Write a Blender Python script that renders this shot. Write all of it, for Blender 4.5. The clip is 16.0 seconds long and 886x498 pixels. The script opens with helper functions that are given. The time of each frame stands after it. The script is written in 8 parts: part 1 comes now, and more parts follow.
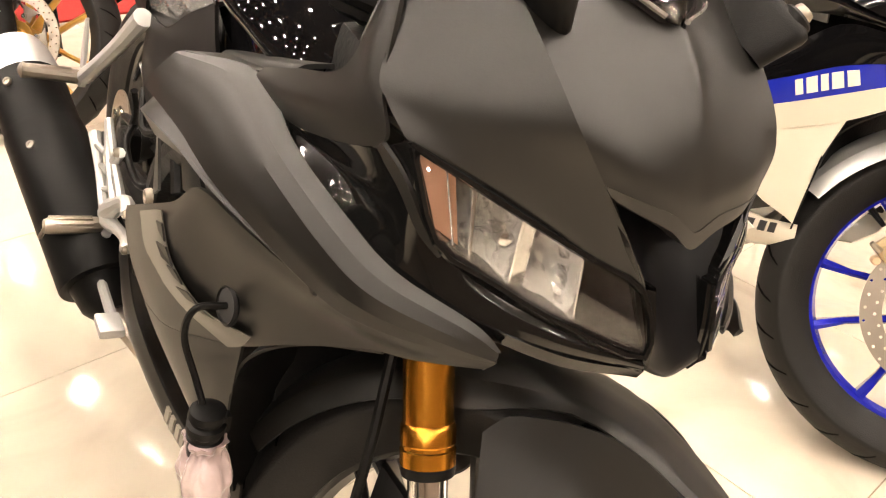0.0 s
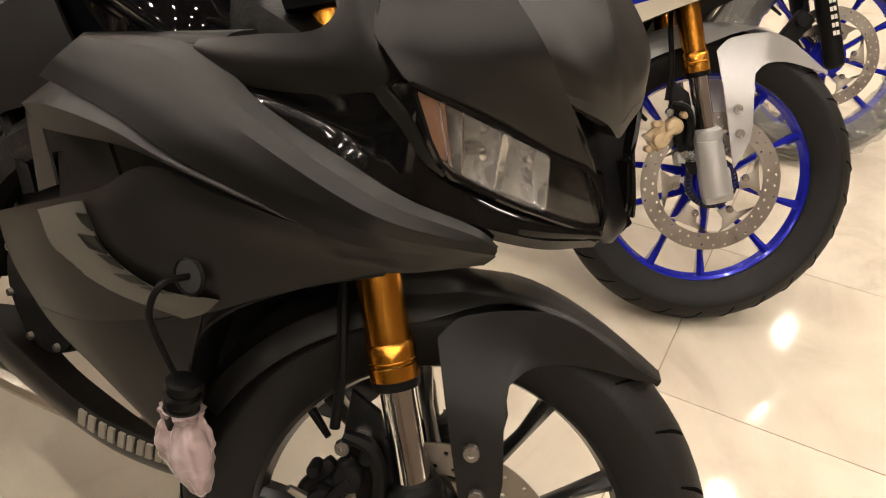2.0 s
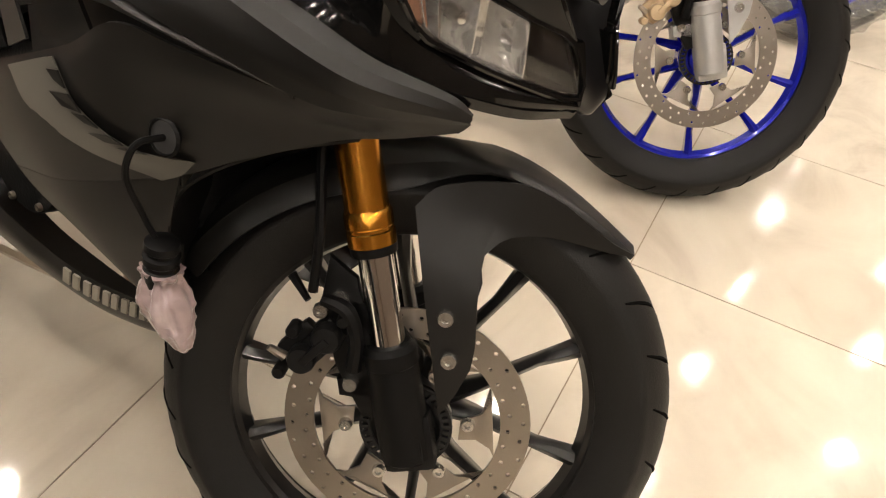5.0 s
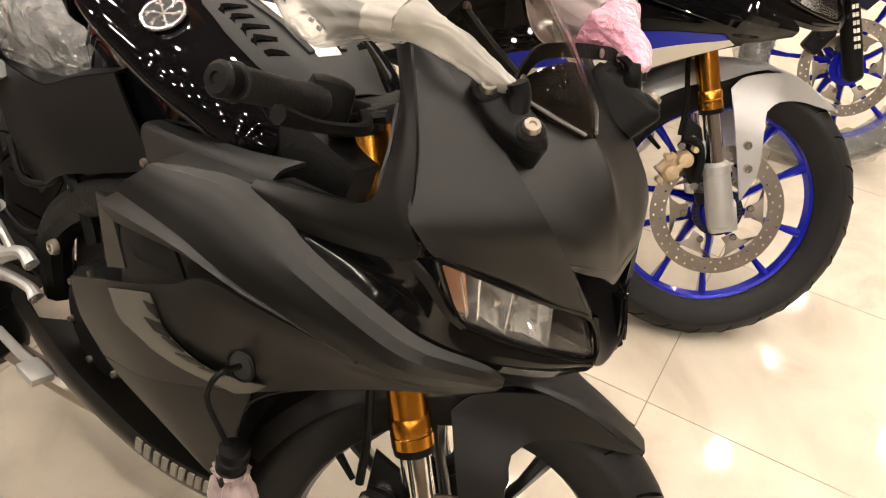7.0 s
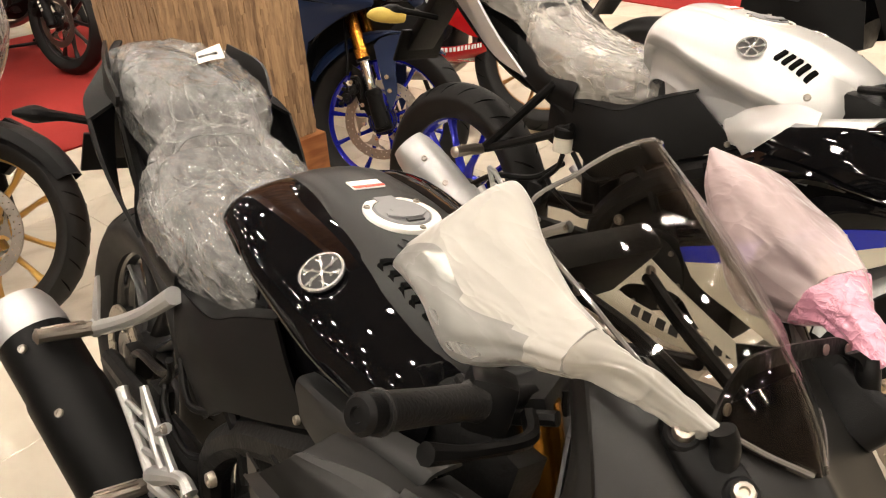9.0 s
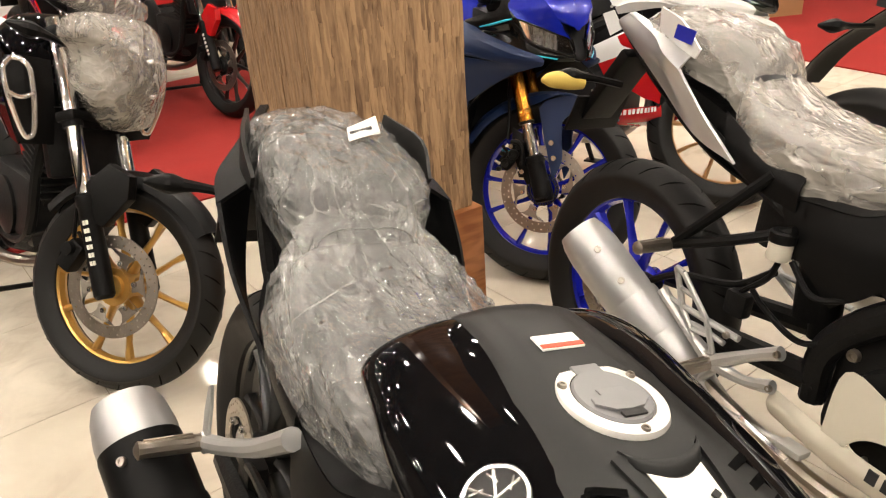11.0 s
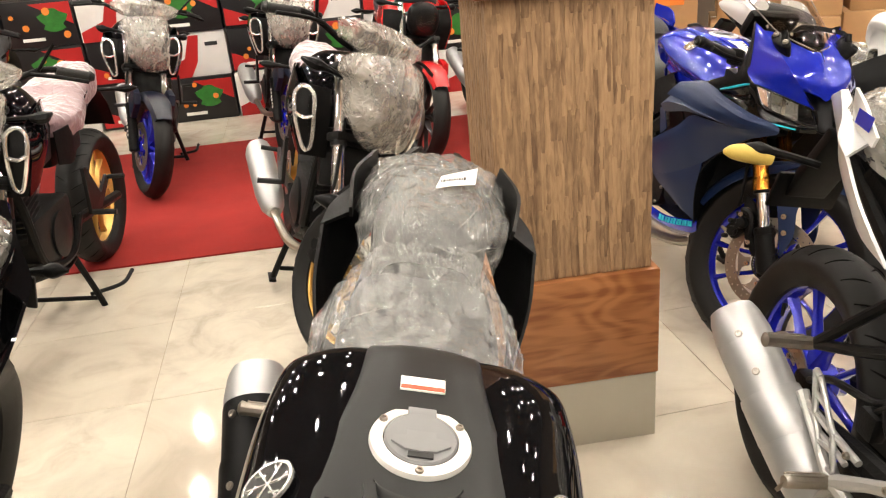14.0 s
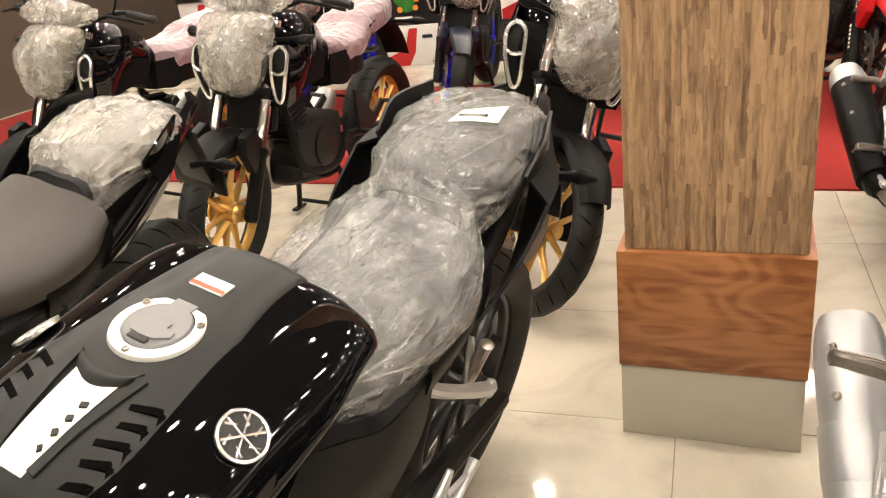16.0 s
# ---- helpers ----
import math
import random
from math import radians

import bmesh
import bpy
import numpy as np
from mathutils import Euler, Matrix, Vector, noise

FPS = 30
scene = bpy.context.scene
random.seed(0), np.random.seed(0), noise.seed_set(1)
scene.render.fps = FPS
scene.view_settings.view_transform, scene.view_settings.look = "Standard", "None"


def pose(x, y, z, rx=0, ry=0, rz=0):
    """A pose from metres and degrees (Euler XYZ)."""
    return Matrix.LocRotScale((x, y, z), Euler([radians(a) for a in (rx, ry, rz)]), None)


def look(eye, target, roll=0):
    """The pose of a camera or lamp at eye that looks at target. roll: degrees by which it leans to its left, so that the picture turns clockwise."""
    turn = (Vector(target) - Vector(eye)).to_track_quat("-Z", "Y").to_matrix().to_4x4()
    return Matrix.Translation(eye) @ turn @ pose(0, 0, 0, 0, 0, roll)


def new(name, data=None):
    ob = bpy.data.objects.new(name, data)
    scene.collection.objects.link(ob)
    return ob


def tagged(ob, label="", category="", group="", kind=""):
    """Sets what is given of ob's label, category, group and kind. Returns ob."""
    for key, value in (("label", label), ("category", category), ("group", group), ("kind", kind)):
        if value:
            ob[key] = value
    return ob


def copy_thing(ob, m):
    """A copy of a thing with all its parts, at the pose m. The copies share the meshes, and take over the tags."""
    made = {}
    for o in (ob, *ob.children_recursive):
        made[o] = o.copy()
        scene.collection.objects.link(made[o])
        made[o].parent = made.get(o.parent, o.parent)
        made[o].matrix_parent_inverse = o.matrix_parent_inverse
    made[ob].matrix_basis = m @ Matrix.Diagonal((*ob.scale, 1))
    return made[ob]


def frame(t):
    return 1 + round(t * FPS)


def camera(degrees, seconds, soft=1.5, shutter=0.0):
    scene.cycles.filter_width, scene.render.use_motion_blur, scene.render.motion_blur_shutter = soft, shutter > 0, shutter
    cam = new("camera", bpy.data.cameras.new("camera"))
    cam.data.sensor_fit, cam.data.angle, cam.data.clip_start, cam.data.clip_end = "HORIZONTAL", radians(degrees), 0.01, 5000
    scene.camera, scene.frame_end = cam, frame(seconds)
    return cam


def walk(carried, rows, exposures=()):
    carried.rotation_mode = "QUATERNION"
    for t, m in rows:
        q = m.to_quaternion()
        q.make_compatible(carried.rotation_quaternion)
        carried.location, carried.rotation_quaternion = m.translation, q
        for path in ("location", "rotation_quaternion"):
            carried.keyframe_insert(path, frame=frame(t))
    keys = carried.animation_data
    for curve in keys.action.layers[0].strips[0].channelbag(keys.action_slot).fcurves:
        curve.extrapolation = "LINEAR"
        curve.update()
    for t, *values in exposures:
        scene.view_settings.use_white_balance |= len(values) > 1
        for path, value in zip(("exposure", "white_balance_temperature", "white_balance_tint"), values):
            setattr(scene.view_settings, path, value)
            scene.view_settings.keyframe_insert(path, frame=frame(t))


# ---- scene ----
cam = camera(59.0, 16.0, 1.2)
PATH = [
    (0, (0.107, 0.162, 1.059), (1.149, 1.494, -0.009), 2.4),
    (0.5, (0.084, 0.233, 1.049), (1.255, 1.448, -0.023), 2.0),
    (1, (0.04, 0.26, 1.051), (1.337, 1.293, -0.067), 2.4),
    (1.5, (-0.05, 0.253, 1.064), (1.345, 1.131, -0.069), 3.4),
    (2, (-0.078, 0.231, 1.076), (1.357, 1.048, -0.053), 3.3),
    (2.5, (-0.083, 0.229, 1.079), (1.363, 1.029, -0.048), 2.9),
    (3, (-0.084, 0.225, 1.087), (1.344, 1.023, -0.064), 2.7),
    (3.5, (-0.086, 0.219, 1.08), (1.298, 1.001, -0.133), 3.1),
    (4, (-0.086, 0.217, 1.073), (1.243, 0.973, -0.217), 3.8),
    (4.2, (-0.084, 0.215, 1.068), (1.219, 0.955, -0.256), 4.3),
    (6.3, (-0.059, 0.228, 1.155), (1.215, 0.885, -0.24), 6.1),
    (6.5, (-0.057, 0.237, 1.182), (1.229, 0.917, -0.19), 6.2),
    (7, (-0.069, 0.254, 1.281), (1.256, 1.042, 0.008), 5.1),
    (7.5, (-0.077, 0.263, 1.318), (1.267, 1.143, 0.126), 4.3),
    (8, (-0.073, 0.275, 1.336), (1.261, 1.264, 0.221), 2.1),
    (8.5, (-0.024, 0.309, 1.358), (1.249, 1.421, 0.288), -1.7),
    (9, (0.074, 0.36, 1.348), (1.259, 1.602, 0.323), -3.4),
    (9.5, (0.146, 0.434, 1.338), (1.259, 1.756, 0.33), -3.9),
    (10, (0.181, 0.602, 1.321), (1.262, 1.964, 0.332), -3.6),
    (10.2, (0.187, 0.665, 1.303), (1.243, 2.06, 0.335), -3.5),
    (12.5, (0.347, 0.482, 1.361), (1.122, 2.136, 0.545), -5.7),
    (13, (0.391, 0.426, 1.367), (1.046, 2.155, 0.605), -4.7),
    (13.5, (0.448, 0.344, 1.376), (0.896, 2.141, 0.621), -4.3),
    (14, (0.589, 0.378, 1.352), (0.768, 2.217, 0.586), -5.4),
    (14.5, (0.771, 0.441, 1.321), (0.695, 2.284, 0.55), -6.0),
    (15.2, (0.921, 0.4, 1.298), (0.506, 2.19, 0.509), -6.4),
    (15.5, (1.014, 0.383, 1.316), (0.467, 2.133, 0.515), -6.6),
    (16, (1.168, 0.452, 1.26), (0.436, 2.139, 0.473), -7.1),
]
walk(cam, [(t, look(eye, target, roll)) for t, eye, target, roll in PATH], [
    (0, 1.0, 6850, 13), (0.9, 1.10, 7000, 13), (1.5, 0.34, 6750, 13), (2, -0.1, 6600, 11), (3, 0.1, 6550, 11), (4, -0.06, 6500, 11), (6.5, 0.0, 6450, 11), (7, 0.15, 6500, 11), (8, -0.42, 6650, 12), (8.5, -0.2, 6600, 11),
    (9.2, 0.1, 6500, 10), (10, -0.05, 6500, 10), (12.5, 0.32, 6350, 9), (13.2, 0.38, 6350, 9), (14.2, 0.18, 6380, 8), (15.5, 0.07, 6500, 9), (16, 0.24, 6500, 9)])

# ---- world and light ----
world = bpy.data.worlds.new("showroom_dim")
scene.world = world
world.use_nodes = True
world.node_tree.nodes["Background"].inputs[0].default_value = (1.0, 0.95, 0.88, 1)
world.node_tree.nodes["Background"].inputs[1].default_value = 0.25


# ---- materials ----
def mat(name, color, rough=0.5, metal=0.0, bump=0.0, scale=200.0, var=0.0, vscale=12.0, coat=0.0, rough_var=0.0, ior=1.45, flake=0.0):
    m = bpy.data.materials.new(name)
    m.use_nodes = True
    nt = m.node_tree
    b = nt.nodes["Principled BSDF"]
    b.inputs["Roughness"].default_value = rough
    b.inputs["Metallic"].default_value = metal
    b.inputs["Coat Weight"].default_value = coat
    b.inputs["Coat Roughness"].default_value = 0.04
    b.inputs["IOR"].default_value = ior
    b.inputs["Base Color"].default_value = (*color, 1)
    tc = nt.nodes.new("ShaderNodeTexCoord")
    if var or rough_var:
        n = nt.nodes.new("ShaderNodeTexNoise")
        n.inputs["Scale"].default_value = vscale
        n.inputs["Detail"].default_value = 6
        nt.links.new(tc.outputs["Object"], n.inputs["Vector"])
        if var:
            mix = nt.nodes.new("ShaderNodeMix")
            mix.data_type = "RGBA"
            mix.inputs[6].default_value = (*[c * (1 - var) for c in color], 1)
            mix.inputs[7].default_value = (*[min(1, c * (1 + var)) for c in color], 1)
            nt.links.new(n.outputs["Fac"], mix.inputs[0])
            nt.links.new(mix.outputs[2], b.inputs["Base Color"])
        if rough_var:
            mr = nt.nodes.new("ShaderNodeMapRange")
            mr.inputs[3].default_value = max(0.02, rough - rough_var)
            mr.inputs[4].default_value = rough + rough_var
            nt.links.new(n.outputs["Fac"], mr.inputs[0])
            nt.links.new(mr.outputs[0], b.inputs["Roughness"])
    if bump:
        g = nt.nodes.new("ShaderNodeTexNoise")
        g.inputs["Scale"].default_value = scale
        g.inputs["Detail"].default_value = 3
        nt.links.new(tc.outputs["Object"], g.inputs["Vector"])
        bp = nt.nodes.new("ShaderNodeBump")
        bp.inputs["Strength"].default_value = bump
        bp.inputs["Distance"].default_value = 0.002
        nt.links.new(g.outputs["Fac"], bp.inputs["Height"])
        nt.links.new(bp.outputs[0], b.inputs["Normal"])
    return m


def sheen_by_angle(nt, normal=None):
    """Mirror share of a thin sheet, alike from both sides: 4 percent head on, rising to the edge."""
    lw = nt.nodes.new("ShaderNodeLayerWeight")
    lw.inputs["Blend"].default_value = 0.5
    if normal:
        nt.links.new(normal, lw.inputs["Normal"])
    pw = nt.nodes.new("ShaderNodeMath")
    pw.operation = "POWER"
    pw.inputs[1].default_value = 5.0
    nt.links.new(lw.outputs["Facing"], pw.inputs[0])
    ma = nt.nodes.new("ShaderNodeMath")
    ma.operation = "MULTIPLY_ADD"
    ma.inputs[1].default_value, ma.inputs[2].default_value = 0.9, 0.04
    nt.links.new(pw.outputs[0], ma.inputs[0])
    return ma.outputs[0]


def glass_mat(name, tint, clear, rough=0.03):
    """Thin clear sheet: gloss by angle over a tinted see-through layer."""
    m = bpy.data.materials.new(name)
    m.use_nodes = True
    nt = m.node_tree
    nt.nodes.remove(nt.nodes["Principled BSDF"])
    out = nt.nodes["Material Output"]
    tr = nt.nodes.new("ShaderNodeBsdfTransparent")
    tr.inputs[0].default_value = (*[c * clear for c in tint], 1)
    gl = nt.nodes.new("ShaderNodeBsdfGlossy")
    gl.inputs["Roughness"].default_value = rough
    mx = nt.nodes.new("ShaderNodeMixShader")
    nt.links.new(sheen_by_angle(nt), mx.inputs[0])
    nt.links.new(tr.outputs[0], mx.inputs[1])
    nt.links.new(gl.outputs[0], mx.inputs[2])
    nt.links.new(mx.outputs[0], out.inputs[0])
    return m


def film_mat(name, color, body, scale=30.0, bump=0.9, rough=0.22, crease=0.45, stretch=(1.0, 1.0, 1.0), gloss=0.07):
    """Crumpled thin plastic film or bag: clear facets, milky patches, soft folds and fine bright creases."""
    m = bpy.data.materials.new(name)
    m.use_nodes = True
    nt = m.node_tree
    b = nt.nodes["Principled BSDF"]
    out = nt.nodes["Material Output"]
    b.inputs["Base Color"].default_value = (*color, 1)
    b.inputs["Roughness"].default_value = rough
    tc = nt.nodes.new("ShaderNodeTexCoord")

    def op(kind, x, y, z=None, clamp=False):
        n = nt.nodes.new("ShaderNodeMath")
        n.operation = kind
        n.use_clamp = clamp
        for k, q in enumerate((x, y, z)):
            if q is None:
                continue
            if isinstance(q, (int, float)):
                n.inputs[k].default_value = q
            else:
                nt.links.new(q, n.inputs[k])
        return n.outputs[0]

    def noise_at(size, detail, turn, warp=0.1):
        mp = nt.nodes.new("ShaderNodeMapping")
        mp.inputs["Rotation"].default_value = (radians(turn * 0.5), radians(turn * 0.3), radians(turn))
        mp.inputs["Scale"].default_value = stretch
        nt.links.new(tc.outputs["Object"], mp.inputs[0])
        n = nt.nodes.new("ShaderNodeTexNoise")
        n.inputs["Scale"].default_value = size
        n.inputs["Detail"].default_value = detail
        n.inputs["Roughness"].default_value = 0.5
        n.inputs["Distortion"].default_value = warp
        nt.links.new(mp.outputs[0], n.inputs["Vector"])
        return n.outputs["Fac"]

    def ridge(size, detail, turn, power):
        d = op("ABSOLUTE", op("SUBTRACT", noise_at(size, detail, turn, 0.4), 0.5), 0)
        return op("POWER", op("SUBTRACT", 1.0, op("MULTIPLY", d, 6.0), clamp=True), power)

    long_fold, cross_fold, fine = ridge(scale * 0.55, 2.0, 15, 2.2), ridge(scale * 0.8, 2.0, 100, 2.2), ridge(scale * 1.7, 3.0, 55, 1.8)
    haze = noise_at(scale * 0.9, 4.0, -35)
    height = op("ADD", op("MULTIPLY_ADD", long_fold, 0.55, op("MULTIPLY", cross_fold, 0.40)), op("MULTIPLY", fine, 0.30))
    bp = nt.nodes.new("ShaderNodeBump")
    bp.inputs["Strength"].default_value = bump
    bp.inputs["Distance"].default_value = 0.26 / scale
    nt.links.new(height, bp.inputs["Height"])
    nt.links.new(bp.outputs[0], b.inputs["Normal"])
    lines = op("MULTIPLY", op("MULTIPLY_ADD", long_fold, 0.6, op("MULTIPLY", fine, 0.4)), haze)
    base = op("MULTIPLY_ADD", haze, body * 0.9, body * 0.5)
    fac = op("MULTIPLY_ADD", lines, crease, base, clamp=True)
    tr = nt.nodes.new("ShaderNodeBsdfTransparent")
    tr.inputs[0].default_value = (0.96, 0.96, 0.96, 1)
    mx = nt.nodes.new("ShaderNodeMixShader")
    nt.links.new(fac, mx.inputs[0])
    nt.links.new(tr.outputs[0], mx.inputs[1])
    nt.links.new(b.outputs[0], mx.inputs[2])
    # the clear facets still mirror the lamps
    gl = nt.nodes.new("ShaderNodeBsdfGlossy")
    gl.inputs["Roughness"].default_value = rough
    nt.links.new(bp.outputs[0], gl.inputs["Normal"])
    m2 = nt.nodes.new("ShaderNodeMixShader")
    nt.links.new(op("ADD", sheen_by_angle(nt, bp.outputs[0]), gloss), m2.inputs[0])
    nt.links.new(mx.outputs[0], m2.inputs[1])
    nt.links.new(gl.outputs[0], m2.inputs[2])
    nt.links.new(m2.outputs[0], out.inputs[0])
    return m


def emit_mat(name, color, power):
    m = bpy.data.materials.new(name)
    m.use_nodes = True
    b = m.node_tree.nodes["Principled BSDF"]
    b.inputs["Base Color"].default_value = (0, 0, 0, 1)
    b.inputs["Emission Color"].default_value = (*color, 1)
    b.inputs["Emission Strength"].default_value = power
    return m


def grain_mat(name, dark, light, stretch, rough, bump, scale=6.0, detail=8, var=0.5, world=False, rings=0.0):
    """Wood or bark with streaks; rings gives the nested loops of sawn veneer."""
    m = bpy.data.materials.new(name)
    m.use_nodes = True
    nt = m.node_tree
    b = nt.nodes["Principled BSDF"]
    b.inputs["Roughness"].default_value = rough
    tc = nt.nodes.new("ShaderNodeTexCoord")
    mp = nt.nodes.new("ShaderNodeMapping")
    mp.inputs["Scale"].default_value = stretch
    geo = nt.nodes.new("ShaderNodeNewGeometry")
    nt.links.new(geo.outputs["Position"] if world else tc.outputs["Object"], mp.inputs[0])
    n = nt.nodes.new("ShaderNodeTexNoise")
    n.inputs["Scale"].default_value = scale
    n.inputs["Detail"].default_value = detail
    n.inputs["Distortion"].default_value = 0.8
    nt.links.new(mp.outputs[0], n.inputs["Vector"])
    info = nt.nodes.new("ShaderNodeObjectInfo")
    add = nt.nodes.new("ShaderNodeMath")
    add.operation = "MULTIPLY_ADD"
    add.inputs[1].default_value = var
    nt.links.new(info.outputs["Random"], add.inputs[0])
    grain = n.outputs["Fac"]
    if rings:
        low = nt.nodes.new("ShaderNodeTexNoise")
        low.inputs["Scale"].default_value = 1.0
        low.inputs["Detail"].default_value = 1.5
        low.inputs["Distortion"].default_value = 0.3
        lm = nt.nodes.new("ShaderNodeMapping")
        lm.inputs["Scale"].default_value = (2.6, 2.6, 7.5)
        nt.links.new(tc.outputs["Object"], lm.inputs[0])
        nt.links.new(lm.outputs[0], low.inputs["Vector"])
        for kind, value in (("MULTIPLY", rings), ("SINE", 0), ("MULTIPLY", 0.085)):
            q = nt.nodes.new("ShaderNodeMath")
            q.operation = kind
            q.inputs[1].default_value = value
            nt.links.new(low.outputs[0] if kind == "MULTIPLY" and value == rings else last, q.inputs[0])
            last = q.outputs[0]
        q = nt.nodes.new("ShaderNodeMath")
        q.operation = "ADD"
        nt.links.new(last, q.inputs[0])
        nt.links.new(grain, q.inputs[1])
        grain = q.outputs[0]
    nt.links.new(grain, add.inputs[2])
    cr = nt.nodes.new("ShaderNodeValToRGB")
    cr.color_ramp.elements[0].position, cr.color_ramp.elements[1].position = 0.36, 0.62 + var * 0.8
    cr.color_ramp.elements[0].color, cr.color_ramp.elements[1].color = (*dark, 1), (*light, 1)
    nt.links.new(add.outputs[0], cr.inputs[0])
    nt.links.new(cr.outputs[0], b.inputs["Base Color"])
    bp = nt.nodes.new("ShaderNodeBump")
    bp.inputs["Strength"].default_value = bump
    bp.inputs["Distance"].default_value = 0.004
    nt.links.new(n.outputs["Fac"], bp.inputs["Height"])
    nt.links.new(bp.outputs[0], b.inputs["Normal"])
    return m


MATTE = mat("matte_black_paint", (0.0052, 0.0048, 0.0042), 0.40, bump=0.05, scale=900, var=0.14, vscale=4, rough_var=0.05, ior=1.43)
GREYM = mat("matte_grey_stripe", (0.075, 0.072, 0.062), 0.3, bump=0.03, scale=900, var=0.1)
PLASTIC = mat("black_textured_plastic", (0.0032, 0.0032, 0.0033), 0.45, bump=0.18, scale=1400, var=0.2, ior=1.24)
GLOSS = mat("gloss_black_paint", (0.003, 0.003, 0.0035), 0.035, rough_var=0.015)
TRIM = mat("piano_black_trim", (0.003, 0.003, 0.003), 0.09)
CENTER = mat("dark_grey_tank_cover", (0.0095, 0.010, 0.0098), 0.42, bump=0.06, scale=1200, var=0.1, ior=1.36)
RUBBER = mat("tyre_rubber", (0.0070, 0.0066, 0.0063), 0.55, bump=0.25, scale=500, var=0.3, vscale=25, rough_var=0.1, ior=1.36)
GRIP = mat("grip_rubber", (0.007, 0.007, 0.007), 0.5, bump=0.6, scale=350)
GOLD = mat("gold_anodised", (0.75, 0.33, 0.045), 0.24, 1.0, bump=0.04, scale=500, var=0.08)
GOLDW = mat("gold_wheel_paint", (0.60, 0.36, 0.10), 0.35, 0.75, bump=0.05, scale=600, var=0.08, coat=0.3)
BRONZE = mat("bronze_wheel_paint", (0.52, 0.30, 0.13), 0.35, 0.7, var=0.08)
BLUEW = mat("blue_wheel_paint", (0.010, 0.016, 0.44), 0.22, 0.25, coat=0.9, var=0.1)
BLACKW = mat("black_wheel_paint", (0.010, 0.010, 0.010), 0.28, coat=0.4, var=0.1)
CHROME = mat("chrome", (0.85, 0.84, 0.82), 0.08, 1.0, rough_var=0.04)
STEEL = mat("brushed_steel", (0.40, 0.36, 0.31), 0.36, 1.0, bump=0.15, scale=400, var=0.12)
ALU = mat("cast_aluminium", (0.55, 0.55, 0.54), 0.42, 0.75, bump=0.15, scale=700, var=0.1)
SILVER = mat("silver_paint", (0.56, 0.56, 0.555), 0.34, 0.5, coat=0.35, bump=0.02, scale=2500, var=0.04)
SATIN = mat("satin_exhaust_silver", (0.50, 0.50, 0.50), 0.42, 0.7, bump=0.06, scale=900, var=0.08)
WHITE = mat("white_gloss_paint", (0.78, 0.78, 0.76), 0.18, coat=0.8, var=0.03)
RED = mat("red_gloss_paint", (0.45, 0.01, 0.012), 0.2, coat=0.8, var=0.06)
YELLOW = mat("yellow_paint", (0.85, 0.55, 0.02), 0.25, coat=0.6, var=0.04)
BLUE = mat("racing_blue_paint", (0.008, 0.02, 0.42), 0.14, 0.2, coat=1.0, var=0.06)
DKBLUE = mat("dark_matte_blue", (0.008, 0.022, 0.075), 0.38, 0.2, var=0.12)
NIGHT = mat("blue_black_fender", (0.006, 0.009, 0.022), 0.3, coat=0.4, var=0.1)
CYAN = mat("cyan_decal", (0.02, 0.45, 0.62), 0.35)
CREAM = mat("pearl_cream_paint", (0.62, 0.58, 0.48), 0.28, coat=0.5, var=0.05)
DARK = mat("dark_mechanical", (0.009, 0.009, 0.009), 0.45, 0.3, bump=0.35, scale=160, var=0.4, vscale=40, rough_var=0.15, ior=1.25)
ENGINE = mat("grey_engine_casting", (0.011, 0.011, 0.011), 0.5, 0.3, bump=0.4, scale=220, var=0.3, vscale=30)
CAL_GOLD = mat("caliper_champagne", (0.52, 0.40, 0.25), 0.42, 0.35, bump=0.1, scale=500, var=0.1)
SEAT = mat("seat_vinyl", (0.018, 0.0185, 0.02), 0.5, bump=0.35, scale=900, var=0.15)
SEATG = mat("taupe_seat_vinyl", (0.050, 0.043, 0.037), 0.5, bump=0.3, scale=1100, var=0.06)
TAUPE = mat("taupe_mirror_shell", (0.115, 0.100, 0.088), 0.42, bump=0.05, scale=900, var=0.06)
DECAL_W = mat("decal_off_white", (0.75, 0.72, 0.64), 0.4)
DECAL_G = mat("decal_grey", (0.25, 0.23, 0.19), 0.4)
DECAL_B = mat("decal_blue", (0.01, 0.02, 0.35), 0.25, coat=0.5)
DECAL_R = mat("decal_red", (0.75, 0.07, 0.03), 0.4)
CAPG = mat("cap_grey_plastic", (0.19, 0.19, 0.195), 0.42, bump=0.05, scale=900)
CAPRING = mat("cap_ring_aluminium", (0.78, 0.76, 0.72), 0.35, 0.35, bump=0.05, scale=900, var=0.04)
SMOKE = glass_mat("smoke_screen_acrylic", (0.84, 0.825, 0.80), 0.96, 0.02)
CLEAREDGE = mat("polished_acrylic_edge", (0.16, 0.15, 0.14), 0.08, coat=1.0)
LENS = glass_mat("clear_lens", (0.95, 0.95, 0.95), 0.95, 0.02)
REFLECT = mat("lamp_reflector", (0.96, 0.95, 0.93), 0.14, 0.75)
REFLDK = mat("dark_lamp_bezel", (0.02, 0.017, 0.016), 0.2, coat=0.5)
FILM = film_mat("clear_film_wrap", (0.76, 0.76, 0.74), 0.095, 40, 1.0, 0.11, 0.48, (0.5, 1.0, 0.8), 0.07)
FILMW = film_mat("milky_film_wrap", (0.80, 0.75, 0.67), 0.28, 22, 0.7, 0.14, 0.38, (0.3, 1.0, 0.7), 0.06)
FOLD = film_mat("folded_film", (0.78, 0.78, 0.76), 0.20, 60, 0.6, 0.12, 0.35, (0.35, 1.0, 0.6))
